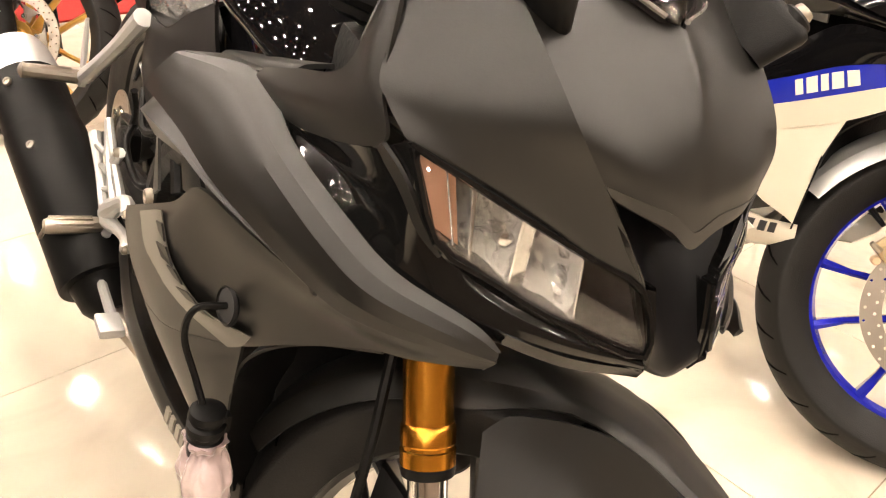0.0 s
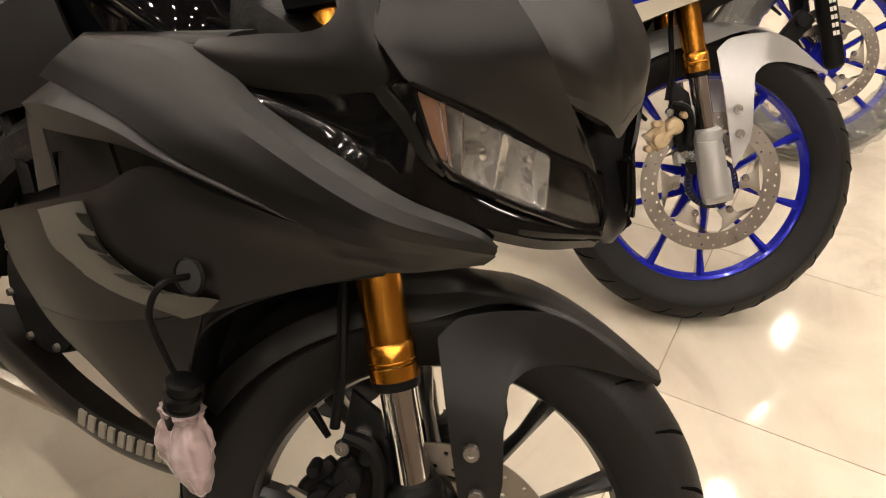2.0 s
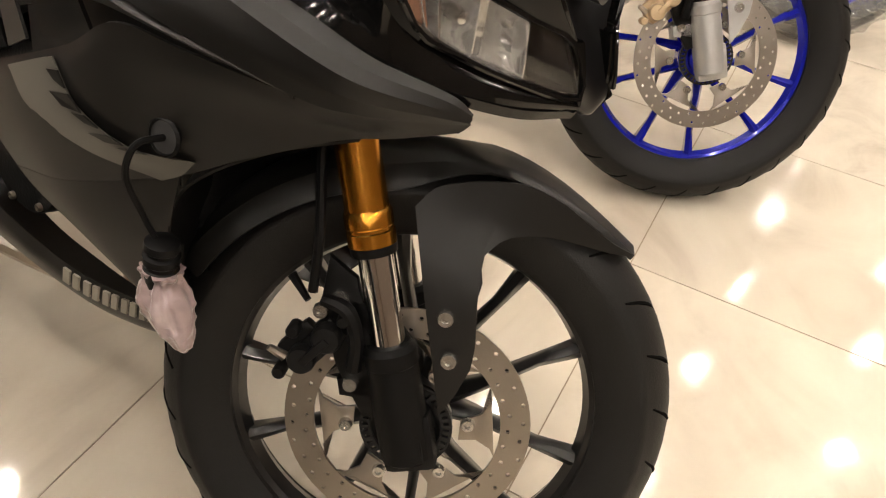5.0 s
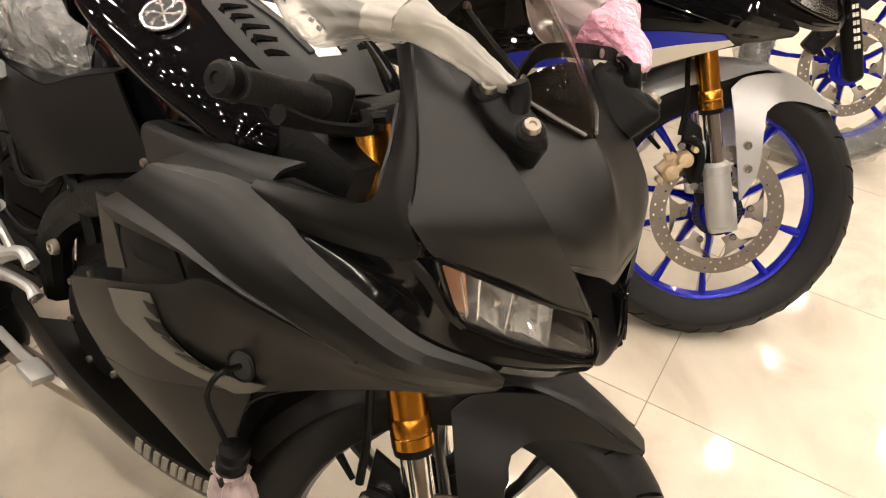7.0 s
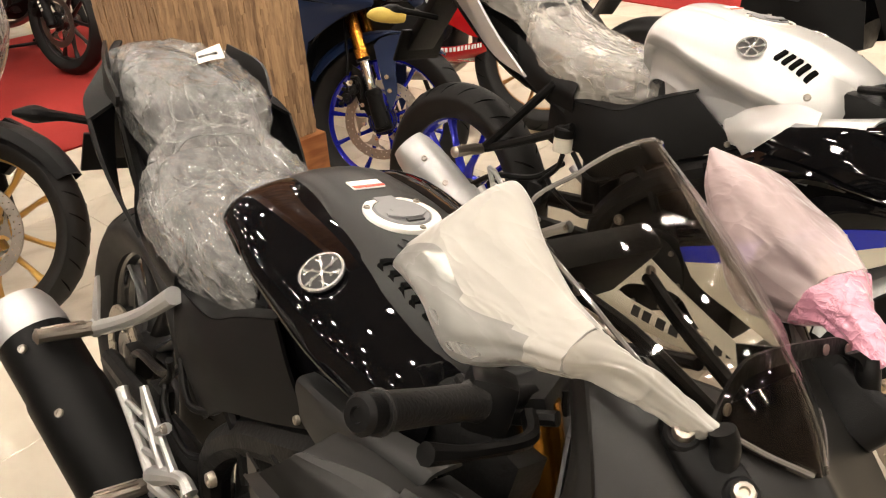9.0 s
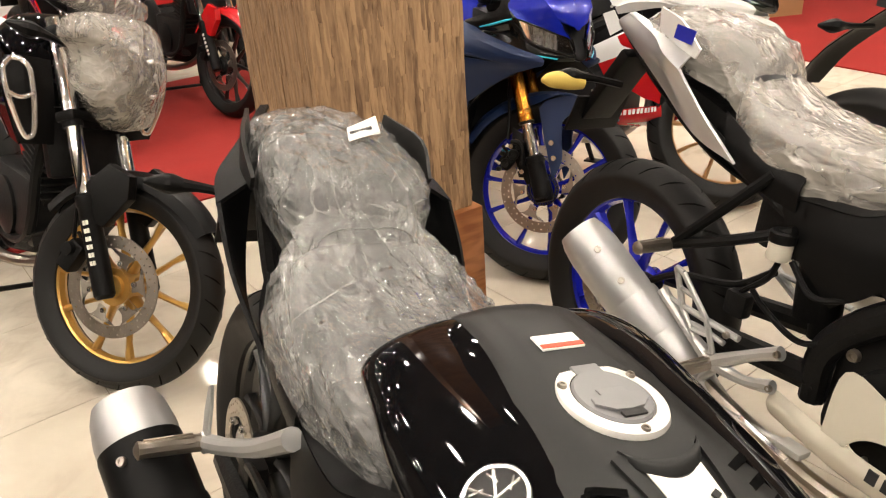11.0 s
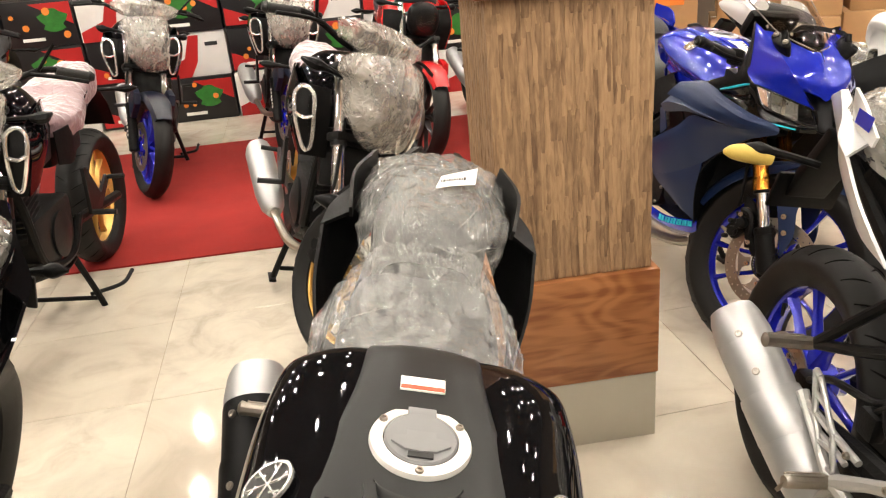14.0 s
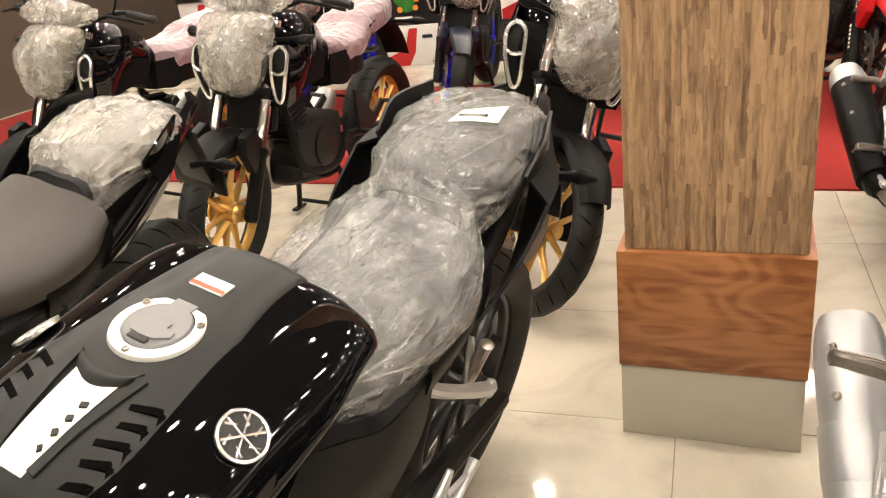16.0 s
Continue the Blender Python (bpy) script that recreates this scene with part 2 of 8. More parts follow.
BAGW = film_mat("white_foam_bag", (0.60, 0.59, 0.55), 0.22, 12, 0.25, 0.42, 0.25, (0.4, 1.0, 1.0), 0.03)
BAGWD = film_mat("white_foam_bag_doubled", (0.50, 0.48, 0.43), 0.62, 12, 0.3, 0.55, 0.15, (0.4, 1.0, 1.0), 0.02)
BAGP = film_mat("pink_foam_bag", (0.76, 0.57, 0.58), 0.30, 20, 0.3, 0.42, 0.28, (0.4, 1.0, 1.0), 0.03)
BAGPD = film_mat("pink_foam_bag_twisted", (0.72, 0.30, 0.42), 0.9, 40, 0.6, 0.5, 0.2)
BAGPS = film_mat("dusty_pink_foam_sheet", (0.26, 0.15, 0.17), 0.95, 14, 0.3, 0.55, 0.1)
BAGY = mat("yellow_foam_sleeve", (0.62, 0.45, 0.10), 0.6, bump=0.5, scale=120, var=0.15)
CARPET = mat("red_carpet_pile", (0.29, 0.016, 0.012), 0.95, bump=1.0, scale=420, var=0.22, vscale=5)
CARD = mat("cardboard", (0.40, 0.24, 0.11), 0.75, bump=0.2, scale=120, var=0.12)
PAPER = mat("paper_label", (0.80, 0.79, 0.74), 0.6, var=0.03)
INK = mat("ink_black", (0.02, 0.02, 0.02), 0.6)
BARK = grain_mat("bark_strip_cladding", (0.135, 0.073, 0.036), (0.42, 0.262, 0.138), (26, 26, 5.0), 0.7, 0.8, 3.0, var=0.42, world=True)
TEAK = grain_mat("teak_veneer", (0.22, 0.075, 0.024), (0.40, 0.165, 0.06), (1.6, 1.6, 14), 0.3, 0.08, 2.2, 7, 0.0, rings=75.0)
CEIL = mat("ceiling_dark_paint", (0.075, 0.062, 0.05), 0.8, bump=0.1, scale=60, var=0.05)
WALLM = mat("wall_brown_paint", (0.085, 0.062, 0.045), 0.7, bump=0.1, scale=90, var=0.08, vscale=2)
LAMP = emit_mat("downlight_glow", (1.0, 0.885, 0.755), 388.0)
COPPER = mat("copper_tinted_reflector", (0.80, 0.47, 0.32), 0.30, 0.85)
RUBBERG = mat("fluid_cup_plastic", (0.60, 0.57, 0.48), 0.35, var=0.05)


def tile_mat(name="polished_cream_tile"):
    m = bpy.data.materials.new(name)
    m.use_nodes = True
    nt = m.node_tree
    b = nt.nodes["Principled BSDF"]
    b.inputs["Roughness"].default_value = 0.13
    tc = nt.nodes.new("ShaderNodeTexCoord")
    geo = nt.nodes.new("ShaderNodeNewGeometry")
    info = nt.nodes.new("ShaderNodeObjectInfo")
    n = nt.nodes.new("ShaderNodeTexNoise")
    n.inputs["Scale"].default_value = 2.6
    n.inputs["Detail"].default_value = 9
    n.inputs["Distortion"].default_value = 1.8
    nt.links.new(geo.outputs["Position"], n.inputs["Vector"])
    cr = nt.nodes.new("ShaderNodeValToRGB")
    e = cr.color_ramp.elements
    e[0].position, e[0].color = 0.30, (0.52, 0.455, 0.365, 1)
    e[1].position, e[1].color = 0.64, (0.68, 0.62, 0.51, 1)
    mid = cr.color_ramp.elements.new(0.46)
    mid.color = (0.63, 0.565, 0.46, 1)
    nt.links.new(n.outputs["Fac"], cr.inputs[0])
    hsv = nt.nodes.new("ShaderNodeHueSaturation")
    mr = nt.nodes.new("ShaderNodeMapRange")
    mr.inputs[3].default_value, mr.inputs[4].default_value = 0.95, 1.04
    nt.links.new(info.outputs["Random"], mr.inputs[0])
    nt.links.new(mr.outputs[0], hsv.inputs["Value"])
    vein = nt.nodes.new("ShaderNodeTexNoise")
    vein.inputs["Scale"].default_value = 5.5
    vein.inputs["Detail"].default_value = 10
    vein.inputs["Roughness"].default_value = 0.6
    vein.inputs["Distortion"].default_value = 0.9
    nt.links.new(geo.outputs["Position"], vein.inputs["Vector"])
    vr = nt.nodes.new("ShaderNodeValToRGB")
    ve = vr.color_ramp.elements
    ve[0].position, ve[0].color = 0.34, (0.34, 0.285, 0.225, 1)
    ve[1].position, ve[1].color = 0.60, (0.66, 0.60, 0.50, 1)
    vmid = vr.color_ramp.elements.new(0.46)
    vmid.color = (0.52, 0.475, 0.40, 1)
    nt.links.new(vein.outputs["Fac"], vr.inputs[0])
    pick = nt.nodes.new("ShaderNodeMapRange")
    pick.inputs[1].default_value, pick.inputs[2].default_value = 0.62, 0.95
    pick.inputs[3].default_value, pick.inputs[4].default_value = 0.05, 0.45
    nt.links.new(info.outputs["Random"], pick.inputs[0])
    tone = nt.nodes.new("ShaderNodeMix")
    tone.data_type = "RGBA"
    nt.links.new(pick.outputs[0], tone.inputs[0])
    nt.links.new(cr.outputs[0], tone.inputs[6])
    nt.links.new(vr.outputs[0], tone.inputs[7])
    nt.links.new(tone.outputs[2], hsv.inputs["Color"])
    nt.links.new(hsv.outputs[0], b.inputs["Base Color"])
    n2 = nt.nodes.new("ShaderNodeTexNoise")
    n2.inputs["Scale"].default_value = 7
    n2.inputs["Detail"].default_value = 5
    nt.links.new(geo.outputs["Position"], n2.inputs["Vector"])
    m2 = nt.nodes.new("ShaderNodeMapRange")
    m2.inputs[3].default_value, m2.inputs[4].default_value = 0.035, 0.11
    nt.links.new(n2.outputs["Fac"], m2.inputs[0])
    nt.links.new(m2.outputs[0], b.inputs["Roughness"])
    return m


TILE = tile_mat()
GROUT = mat("tile_grout", (0.30, 0.24, 0.17), 0.8, var=0.15, vscale=30)


# ---- geometry helpers ----
def join(*geos):
    v, f = [], []
    for gv, gf in geos:
        k = len(v)
        v += list(gv)
        f += [tuple(i + k for i in q) for q in gf]
    return v, f


def xf(geo, m):
    return [m @ Vector(p) for p in geo[0]], geo[1]


def mirror(geo):
    return [Vector((p[0], -p[1], p[2])) for p in geo[0]], [tuple(reversed(q)) for q in geo[1]]


def part(name, geo, material, parent, label="", sharp=35, m=None):
    me = bpy.data.meshes.new(name)
    me.from_pydata([tuple(p) for p in geo[0]], [], geo[1])
    bm = bmesh.new()
    bm.from_mesh(me)
    bmesh.ops.remove_doubles(bm, verts=bm.verts, dist=1e-6)
    bmesh.ops.recalc_face_normals(bm, faces=bm.faces)
    bm.to_mesh(me)
    bm.free()
    me.shade_smooth()
    if sharp < 180:
        me.set_sharp_from_angle(angle=radians(sharp))
    me.materials.append(material)
    ob = new(name, me)
    if parent:
        ob.parent = parent
    if m is not None:
        ob.matrix_basis = m
    if label:
        ob["label"] = label
    return ob


def pieces(name, geos, material, parent, label=""):
    for g in geos:
        part(name, g, material, parent, label)


def crom(pts, n):
    """n+1 points on a Catmull-Rom curve through pts, evenly by index."""
    k = len(pts) - 1
    if k == 1:
        return [pts[0].lerp(pts[1], i / n) for i in range(n + 1)]
    ext = [pts[0] * 2 - pts[1], *pts, pts[-1] * 2 - pts[-2]]
    out = []
    for i in range(n + 1):
        t = i / n * k
        j = min(int(t), k - 1)
        u = t - j
        a, b, c, d = ext[j : j + 4]
        out.append(0.5 * ((2 * b) + (c - a) * u + (2 * a - 5 * b + 4 * c - d) * u * u + (3 * b - a - 3 * c + d) * u ** 3))
    return out


def surf(rows, nu=10, nv=4, thick=0.003, side=1, inward=None, linear_v=False):
    """A smooth sheet through a grid of control points, with thickness. nu, nv: steps per control cell. side mirrors y."""
    rows = [[Vector((p[0], p[1] * side, p[2])) for p in r] for r in rows]
    cols = len(rows[0])
    fine = [crom(r, nu * (cols - 1)) for r in rows]
    grid = []
    for c in range(len(fine[0])):
        line = [fine[r][c] for r in range(len(rows))]
        if linear_v:
            col = []
            for a, b in zip(line, line[1:]):
                col += [a.lerp(b, i / nv) for i in range(nv)]
            grid.append(col + [line[-1]])
        else:
            grid.append(crom(line, nv * (len(rows) - 1)))
    w, h = len(grid), len(grid[0])
    if not thick:
        v = [p for col in grid for p in col]
        return v, [(i * h + j, (i + 1) * h + j, (i + 1) * h + j + 1, i * h + j + 1) for i in range(w - 1) for j in range(h - 1)]
    mid = sum((p for col in grid for p in col), Vector()) / (w * h)
    aim = Vector(inward) if inward else Vector((mid.x - 0.05, 0, mid.z - 0.1))
    top, bot = [], []
    for i in range(w):
        for j in range(h):
            du = grid[min(i + 1, w - 1)][j] - grid[max(i - 1, 0)][j]
            dv = grid[i][min(j + 1, h - 1)] - grid[i][max(j - 1, 0)]
            n = du.cross(dv)
            if n.length < 1e-9:
                n = Vector((0, -side, 0))
            n.normalize()
            if n.dot(aim - grid[i][j]) < 0:
                n = -n
            top.append(grid[i][j])
            bot.append(grid[i][j] + n * thick)
    k = len(top)
    f = []
    for i in range(w - 1):
        for j in range(h - 1):
            q = (i * h + j, (i + 1) * h + j, (i + 1) * h + j + 1, i * h + j + 1)
            f += [q, tuple(x + k for x in reversed(q))]
    edge = [i * h for i in range(w)] + [(w - 1) * h + j for j in range(1, h)] + [i * h + h - 1 for i in range(w - 2, -1, -1)] + [j for j in range(h - 2, 0, -1)]
    for a, b in zip(edge, edge[1:] + edge[:1]):
        f.append((a, b, b + k, a + k))
    return top + bot, f


def tube(pts, r, n=10, steps=6, smooth=True):
    pts = [Vector(p) for p in pts]
    rs = r if isinstance(r, (list, tuple)) else [r] * len(pts)
    if smooth and len(pts) > 2:
        m = steps * (len(pts) - 1)
        line = crom(pts, m)
        rad = [p.x for p in crom([Vector((a, 0, 0)) for a in rs], m)]
    else:
        line, rad = pts, rs
    v, f = [], []
    side = None
    for i, p in enumerate(line):
        d = (line[min(i + 1, len(line) - 1)] - line[max(i - 1, 0)]).normalized()
        if side is None:
            side = d.orthogonal().normalized()
        side = (side - d * side.dot(d)).normalized()
        up = d.cross(side)
        v += [p + (side * math.cos(2 * math.pi * a / n) + up * math.sin(2 * math.pi * a / n)) * rad[i] for a in range(n)]
    for i in range(len(line) - 1):
        f += [(i * n + a, i * n + (a + 1) % n, (i + 1) * n + (a + 1) % n, (i + 1) * n + a) for a in range(n)]
    f += [tuple(reversed(range(n))), tuple((len(line) - 1) * n + a for a in range(n))]
    return v, f


def lathe(profile, n=32, at=(0, 0, 0), axis=(0, 1, 0), closed=False):
    """Turn (radius, along) points about an axis through at."""
    z = Vector(axis).normalized()
    x = z.orthogonal().normalized()
    y = z.cross(x)
    at = Vector(at)
    v, f = [], []
    for r, h in profile:
        v += [at + z * h + (x * math.cos(2 * math.pi * a / n) + y * math.sin(2 * math.pi * a / n)) * r for a in range(n)]
    k = len(profile)
    for i in range(k if closed else k - 1):
        j = (i + 1) % k
        f += [(i * n + a, i * n + (a + 1) % n, j * n + (a + 1) % n, j * n + a) for a in range(n)]
    if not closed:
        if profile[0][0] > 1e-5:
            f.append(tuple(range(n)))
        if profile[-1][0] > 1e-5:
            f.append(tuple(reversed([(k - 1) * n + a for a in range(n)])))
    return v, f


def block(size, at=(0, 0, 0), bevel=0.005, rot=(0, 0, 0), taper=1.0):
    bm = bmesh.new()
    bmesh.ops.create_cube(bm, size=1.0)
    for p in bm.verts:
        k = taper if p.co.z > 0 else 1.0
        p.co = Vector((p.co.x * size[0] * k, p.co.y * size[1] * k, p.co.z * size[2]))
    if bevel:
        bmesh.ops.bevel(bm, geom=list(bm.edges), offset=bevel, segments=2, affect="EDGES", profile=0.6)
    m = pose(*at, *rot)
    v = [m @ p.co for p in bm.verts]
    bm.verts.index_update()
    f = [tuple(p.index for p in q.verts) for q in bm.faces]
    bm.free()
    return v, f


def plate(outline, y0, y1, bevel=0.002):
    """A flat plate: an outline in (x, z), from y0 to y1, with softened edges."""
    bm = bmesh.new()
    vs = [bm.verts.new((x, y0, z)) for x, z in outline]
    face = bm.faces.new(vs)
    ex = bmesh.ops.extrude_face_region(bm, geom=[face])
    bmesh.ops.translate(bm, vec=(0, y1 - y0, 0), verts=[g for g in ex["geom"] if isinstance(g, bmesh.types.BMVert)])
    if bevel:
        long = [e for e in bm.edges if abs((e.verts[0].co - e.verts[1].co).y) < 1e-6]
        bmesh.ops.bevel(bm, geom=long, offset=bevel, segments=2, affect="EDGES", profile=0.6)
    bm.verts.index_update()
    v = [p.co.copy() for p in bm.verts]
    f = [tuple(p.index for p in q.verts) for q in bm.faces]
    bm.free()
    return v, f


def plate_z(outline, z0, z1):
    """A flat plate lying in the xy plane."""
    n = len(outline)
    v = [(x, y, z0) for x, y in outline] + [(x, y, z1) for x, y in outline]
    return [Vector(p) for p in v], [tuple(reversed(range(n))), tuple(range(n, 2 * n))] + [(k, (k + 1) % n, n + (k + 1) % n, n + k) for k in range(n)]


def crumple(at, size, m=None, seed=0, amp=0.12, n=36, power=2.0, fine=0.03, ridge=9.0):
    """A lumpy wrapped bundle: a rounded box pushed in and out by folds."""
    v, f = [], []
    rows = n // 2
    off = Vector((seed * 3.1, seed * 1.7, 0))
    for i in range(rows + 1):
        th = math.pi * i / rows
        for j in range(n):
            ph = 2 * math.pi * j / n
            d = Vector((math.sin(th) * math.cos(ph), math.sin(th) * math.sin(ph), math.cos(th)))
            q = Vector([math.copysign(abs(c) ** (2 / power), c) for c in d])
            k = 1 + amp * noise.noise(d * 2.2 + off) + fine * (1 - 2 * abs(noise.noise(d * ridge + off)))
            v.append(Vector((q.x * size[0], q.y * size[1], q.z * size[2])) * k)
    for i in range(rows):
        f += [(i * n + j, i * n + (j + 1) % n, (i + 1) * n + (j + 1) % n, (i + 1) * n + j) for j in range(n)]
    mm = (m if m is not None else Matrix()).copy()
    return [Vector(at) + mm.to_3x3() @ p for p in v], f


def bars(widths, h, at, ux, uz, depth, gap=0.18, slant=0.0):
    """Unreadable lettering as a row of bars lying on a surface: ux along, uz up, depth along the normal."""
    ux, uz = Vector(ux).normalized(), Vector(uz).normalized()
    nrm = ux.cross(uz).normalized()
    x = 0.0
    geos = []
    for w in widths:
        a = Vector(at) + ux * x
        q = [a, a + ux * w, a + ux * (w + slant * h) + uz * h, a + ux * (slant * h) + uz * h]
        vs = [p - nrm * depth for p in q] + [p + nrm * depth for p in q]
        geos.append((vs, [(0, 1, 2, 3), (7, 6, 5, 4), (0, 4, 5, 1), (1, 5, 6, 2), (2, 6, 7, 3), (3, 7, 4, 0)]))
        x += w + gap * h
    return join(*geos)


def bolt(at, axis, r=0.007, h=0.005):
    return lathe([(r, 0), (r, h * 0.5), (r * 0.85, h), (r * 0.45, h), (r * 0.4, h * 0.6), (0.0, h * 0.6)], 10, at, axis)


def thing(name, m, label, category, group=""):
    ob = new(name)
    ob.empty_display_size = 0.1
    ob.matrix_world = m
    return tagged(ob, label, category, group)


# ---- wheels ----
def disc_geo(c, r_out, r_in, y, t=0.004, holes=36):
    """Drilled brake disc: ring of cells, each with a round hole; then waved arms inside."""
    geos, arms = [], []
    cx, _, cz = c
    for i in range(holes * 2):
        row, n = divmod(i, holes)
        a0, a1 = 2 * math.pi * (n + 0.5 * row) / holes, 2 * math.pi * (n + 1 + 0.5 * row) / holes
        am = (a0 + a1) / 2
        lo, hi = r_in + (r_out - r_in) * 0.5 * row, r_in + (r_out - r_in) * 0.5 * (row + 1)
        rm = lo + (hi - lo) * (0.38, 0.5, 0.64)[n % 3]
        hr = 0.0027
        P = lambda r, a: (cx + r * math.cos(a), cz + r * math.sin(a))  # noqa: E731
        outer = [P(lo, a0), P(lo, am), P(lo, a1), P(rm, a1), P(hi, a1), P(hi, am), P(hi, a0), P(rm, a0)]
        hc = P(rm, am)
        ang = [math.atan2(q[1] - hc[1], q[0] - hc[0]) for q in outer]
        hole = [(hc[0] + hr * math.cos(a), hc[1] + hr * math.sin(a)) for a in ang]
        v = []
        for yy in (y - t / 2, y + t / 2):
            v += [(q[0], yy, q[1]) for q in outer] + [(q[0], yy, q[1]) for q in hole]
        f = []
        for k in range(8):
            m = (k + 1) % 8
            f += [(k, m, 8 + m, 8 + k), (16 + m, 16 + k, 24 + k, 24 + m), (8 + k, 8 + m, 24 + m, 24 + k)]
        f += [(0, 1, 17, 16), (1, 2, 18, 17)] if row == 0 else [(4, 5, 21, 20), (5, 6, 22, 21)]
        geos.append((v, f))
    for i in range(6):
        a = 2 * math.pi * i / 6 + 0.2
        pts = []
        for u, s in ((0.0, -0.20), (0.4, -0.20), (0.8, -0.36), (1.0, -0.50), (1.0, 0.40), (0.85, 0.24), (0.5, 0.17), (0.0, 0.20)):
            r = 0.062 + (r_in + 0.002 - 0.062) * u
            pts.append((cx + r * math.cos(a + s + 0.22 * u), cz + r * math.sin(a + s + 0.22 * u)))
        arms.append(plate(pts, y - t / 2, y + t / 2, 0.0006))
    return join(*geos), arms


def wheel(parent, name, c, radius, width, paint, m=None, rear=False, label="", discs=((-0.062, 0.141),), tread=True, hub_mat=None):
    """Hub mesh with tyre, rim, spokes and brake disc as its sub-parts."""
    hw = width / 2
    rr = 0.229
    hub = part(name, lathe([(0.012, -0.075), (0.032, -0.07), (0.034, -0.05), (0.042, -0.04), (0.042, 0.04), (0.034, 0.05), (0.032, 0.07), (0.012, 0.075)], 20, c), hub_mat or paint, parent, label, m=m)
    prof = [(rr - 0.012, -hw * 0.55), (rr + 0.006, -hw * 0.78), (rr + (radius - rr) * 0.45, -hw), (radius - 0.032, -hw * 0.93), (radius - 0.014, -hw * 0.66), (radius - 0.003, -hw * 0.3), (radius, 0), (radius - 0.003, hw * 0.3), (radius - 0.014, hw * 0.66), (radius - 0.032, hw * 0.93), (rr + (radius - rr) * 0.45, hw), (rr + 0.006, hw * 0.78), (rr - 0.012, hw * 0.55)]
    line = [Vector((a, b, 0)) for a, b in prof]
    part("tyre", lathe([(p.x, p.y) for p in crom(line, 24)], 72, c, closed=True), RUBBER, hub, "black rubber tyre with moulding whiskers", 40)
    if tread:
        # dark tubes along the tyre: groove shade put into colour, nothing is cut
        grooves = []
        count = 26
        for i in range(count):
            for s in (-1, 1):
                a0 = 2 * math.pi * (i + (0.5 if s > 0 else 0)) / count
                pts = []
                for u in (0.12, 0.35, 0.6, 0.86):
                    yy = s * hw * u
                    rad = radius - 0.0012 - 0.0335 * (u ** 2.1)
                    aa = a0 + 0.16 * u
                    pts.append((c[0] + rad * math.cos(aa), c[1] + yy, c[2] + rad * math.sin(aa)))
                grooves.append(tube(pts, [0.0010, 0.0026, 0.0026, 0.0012], 5, 2))
        part("tread", join(*grooves), GROOVESHADE, hub, "dark tubes painted as the shade in the tread grooves")["kind"] = "stuff"
    rim = lathe([(rr + 0.012, -hw * 0.72), (rr + 0.012, -hw * 0.62), (rr - 0.004, -hw * 0.52), (rr - 0.018, -hw * 0.3), (rr - 0.024, 0), (rr - 0.018, hw * 0.3), (rr - 0.004, hw * 0.52), (rr + 0.012, hw * 0.62), (rr + 0.012, hw * 0.72), (rr - 0.006, hw * 0.6), (rr - 0.004, hw * 0.62), (rr - 0.012, 0.3 * hw), (rr - 0.014, 0), (rr - 0.012, -0.3 * hw), (rr - 0.004, -hw * 0.62), (rr - 0.006, -hw * 0.6)], 72, c, closed=True)
    part("rim", rim, paint, hub, sharp=28)
    for i in range(10):
        a = 2 * math.pi * i / 10 + (0.04 if i % 2 else -0.04)
        d, q = Vector((math.cos(a), 0, math.sin(a))), Vector((-math.sin(a), 0, math.cos(a)))
        b = Vector(c)
        root = 2 * math.pi * (i // 2 * 2 + 0.5) / 10 - 2 * math.pi * 0.0
        rd = Vector((math.cos((a + root) / 2), 0, math.sin((a + root) / 2)))
        v = []
        for p, wq, wy in ((b + rd * 0.034, 0.011, 0.026), (b + (rd + d).normalized() * 0.085, 0.0070, 0.017), (b + d * 0.16, 0.0060, 0.012), (b + d * (rr - 0.019), 0.0090, 0.017)):
            v += [p - q * wq - Vector((0, wy * 0.6, 0)), p - Vector((0, wy, 0)), p + q * wq - Vector((0, wy * 0.6, 0)), p + q * wq + Vector((0, wy * 0.6, 0)), p + Vector((0, wy, 0)), p - q * wq + Vector((0, wy * 0.6, 0))]
        f = []
        for k in range(3):
            f += [(k * 6 + e, k * 6 + (e + 1) % 6, k * 6 + 6 + (e + 1) % 6, k * 6 + 6 + e) for e in range(6)]
        f += [tuple(range(6)), tuple(range(23, 17, -1))]
        part("spoke", (v, f), paint, hub, sharp=50)
    for y, r in discs:
        cc = Vector(c)
        ring, arms = disc_geo(cc, r, r - 0.034, cc.y + y)
        part("brake_disc", ring, STEEL, hub, "drilled steel brake disc")
        pieces("disc_arm", arms, STEEL, hub)
        car = []
        for i in range(6):
            a = 2 * math.pi * i / 6 + 0.35
            pp = cc + Vector((math.cos(a) * 0.07, y, math.sin(a) * 0.07))
            car.append(bolt(pp - Vector((0, 0.002 if y < 0 else -0.002, 0)), (0, -1 if y < 0 else 1, 0), 0.008, 0.007))
        pieces("disc_bolt", car, DOME, hub)
        part("disc_carrier", join(lathe([(0.03, y + 0.004), (0.052, y + 0.003), (0.052, y + 0.012), (0.03, y + 0.014)], 24, c, closed=True)), paint, hub)
    va = Vector((math.cos(2.6) * (rr - 0.02), -0.01, math.sin(2.6) * (rr - 0.02))) + Vector(c)
    part("valve_stem", tube([va, va + Vector((0.028, -0.015, -0.018))], [0.006, 0.004], 8), PLASTIC, hub)
    return hub


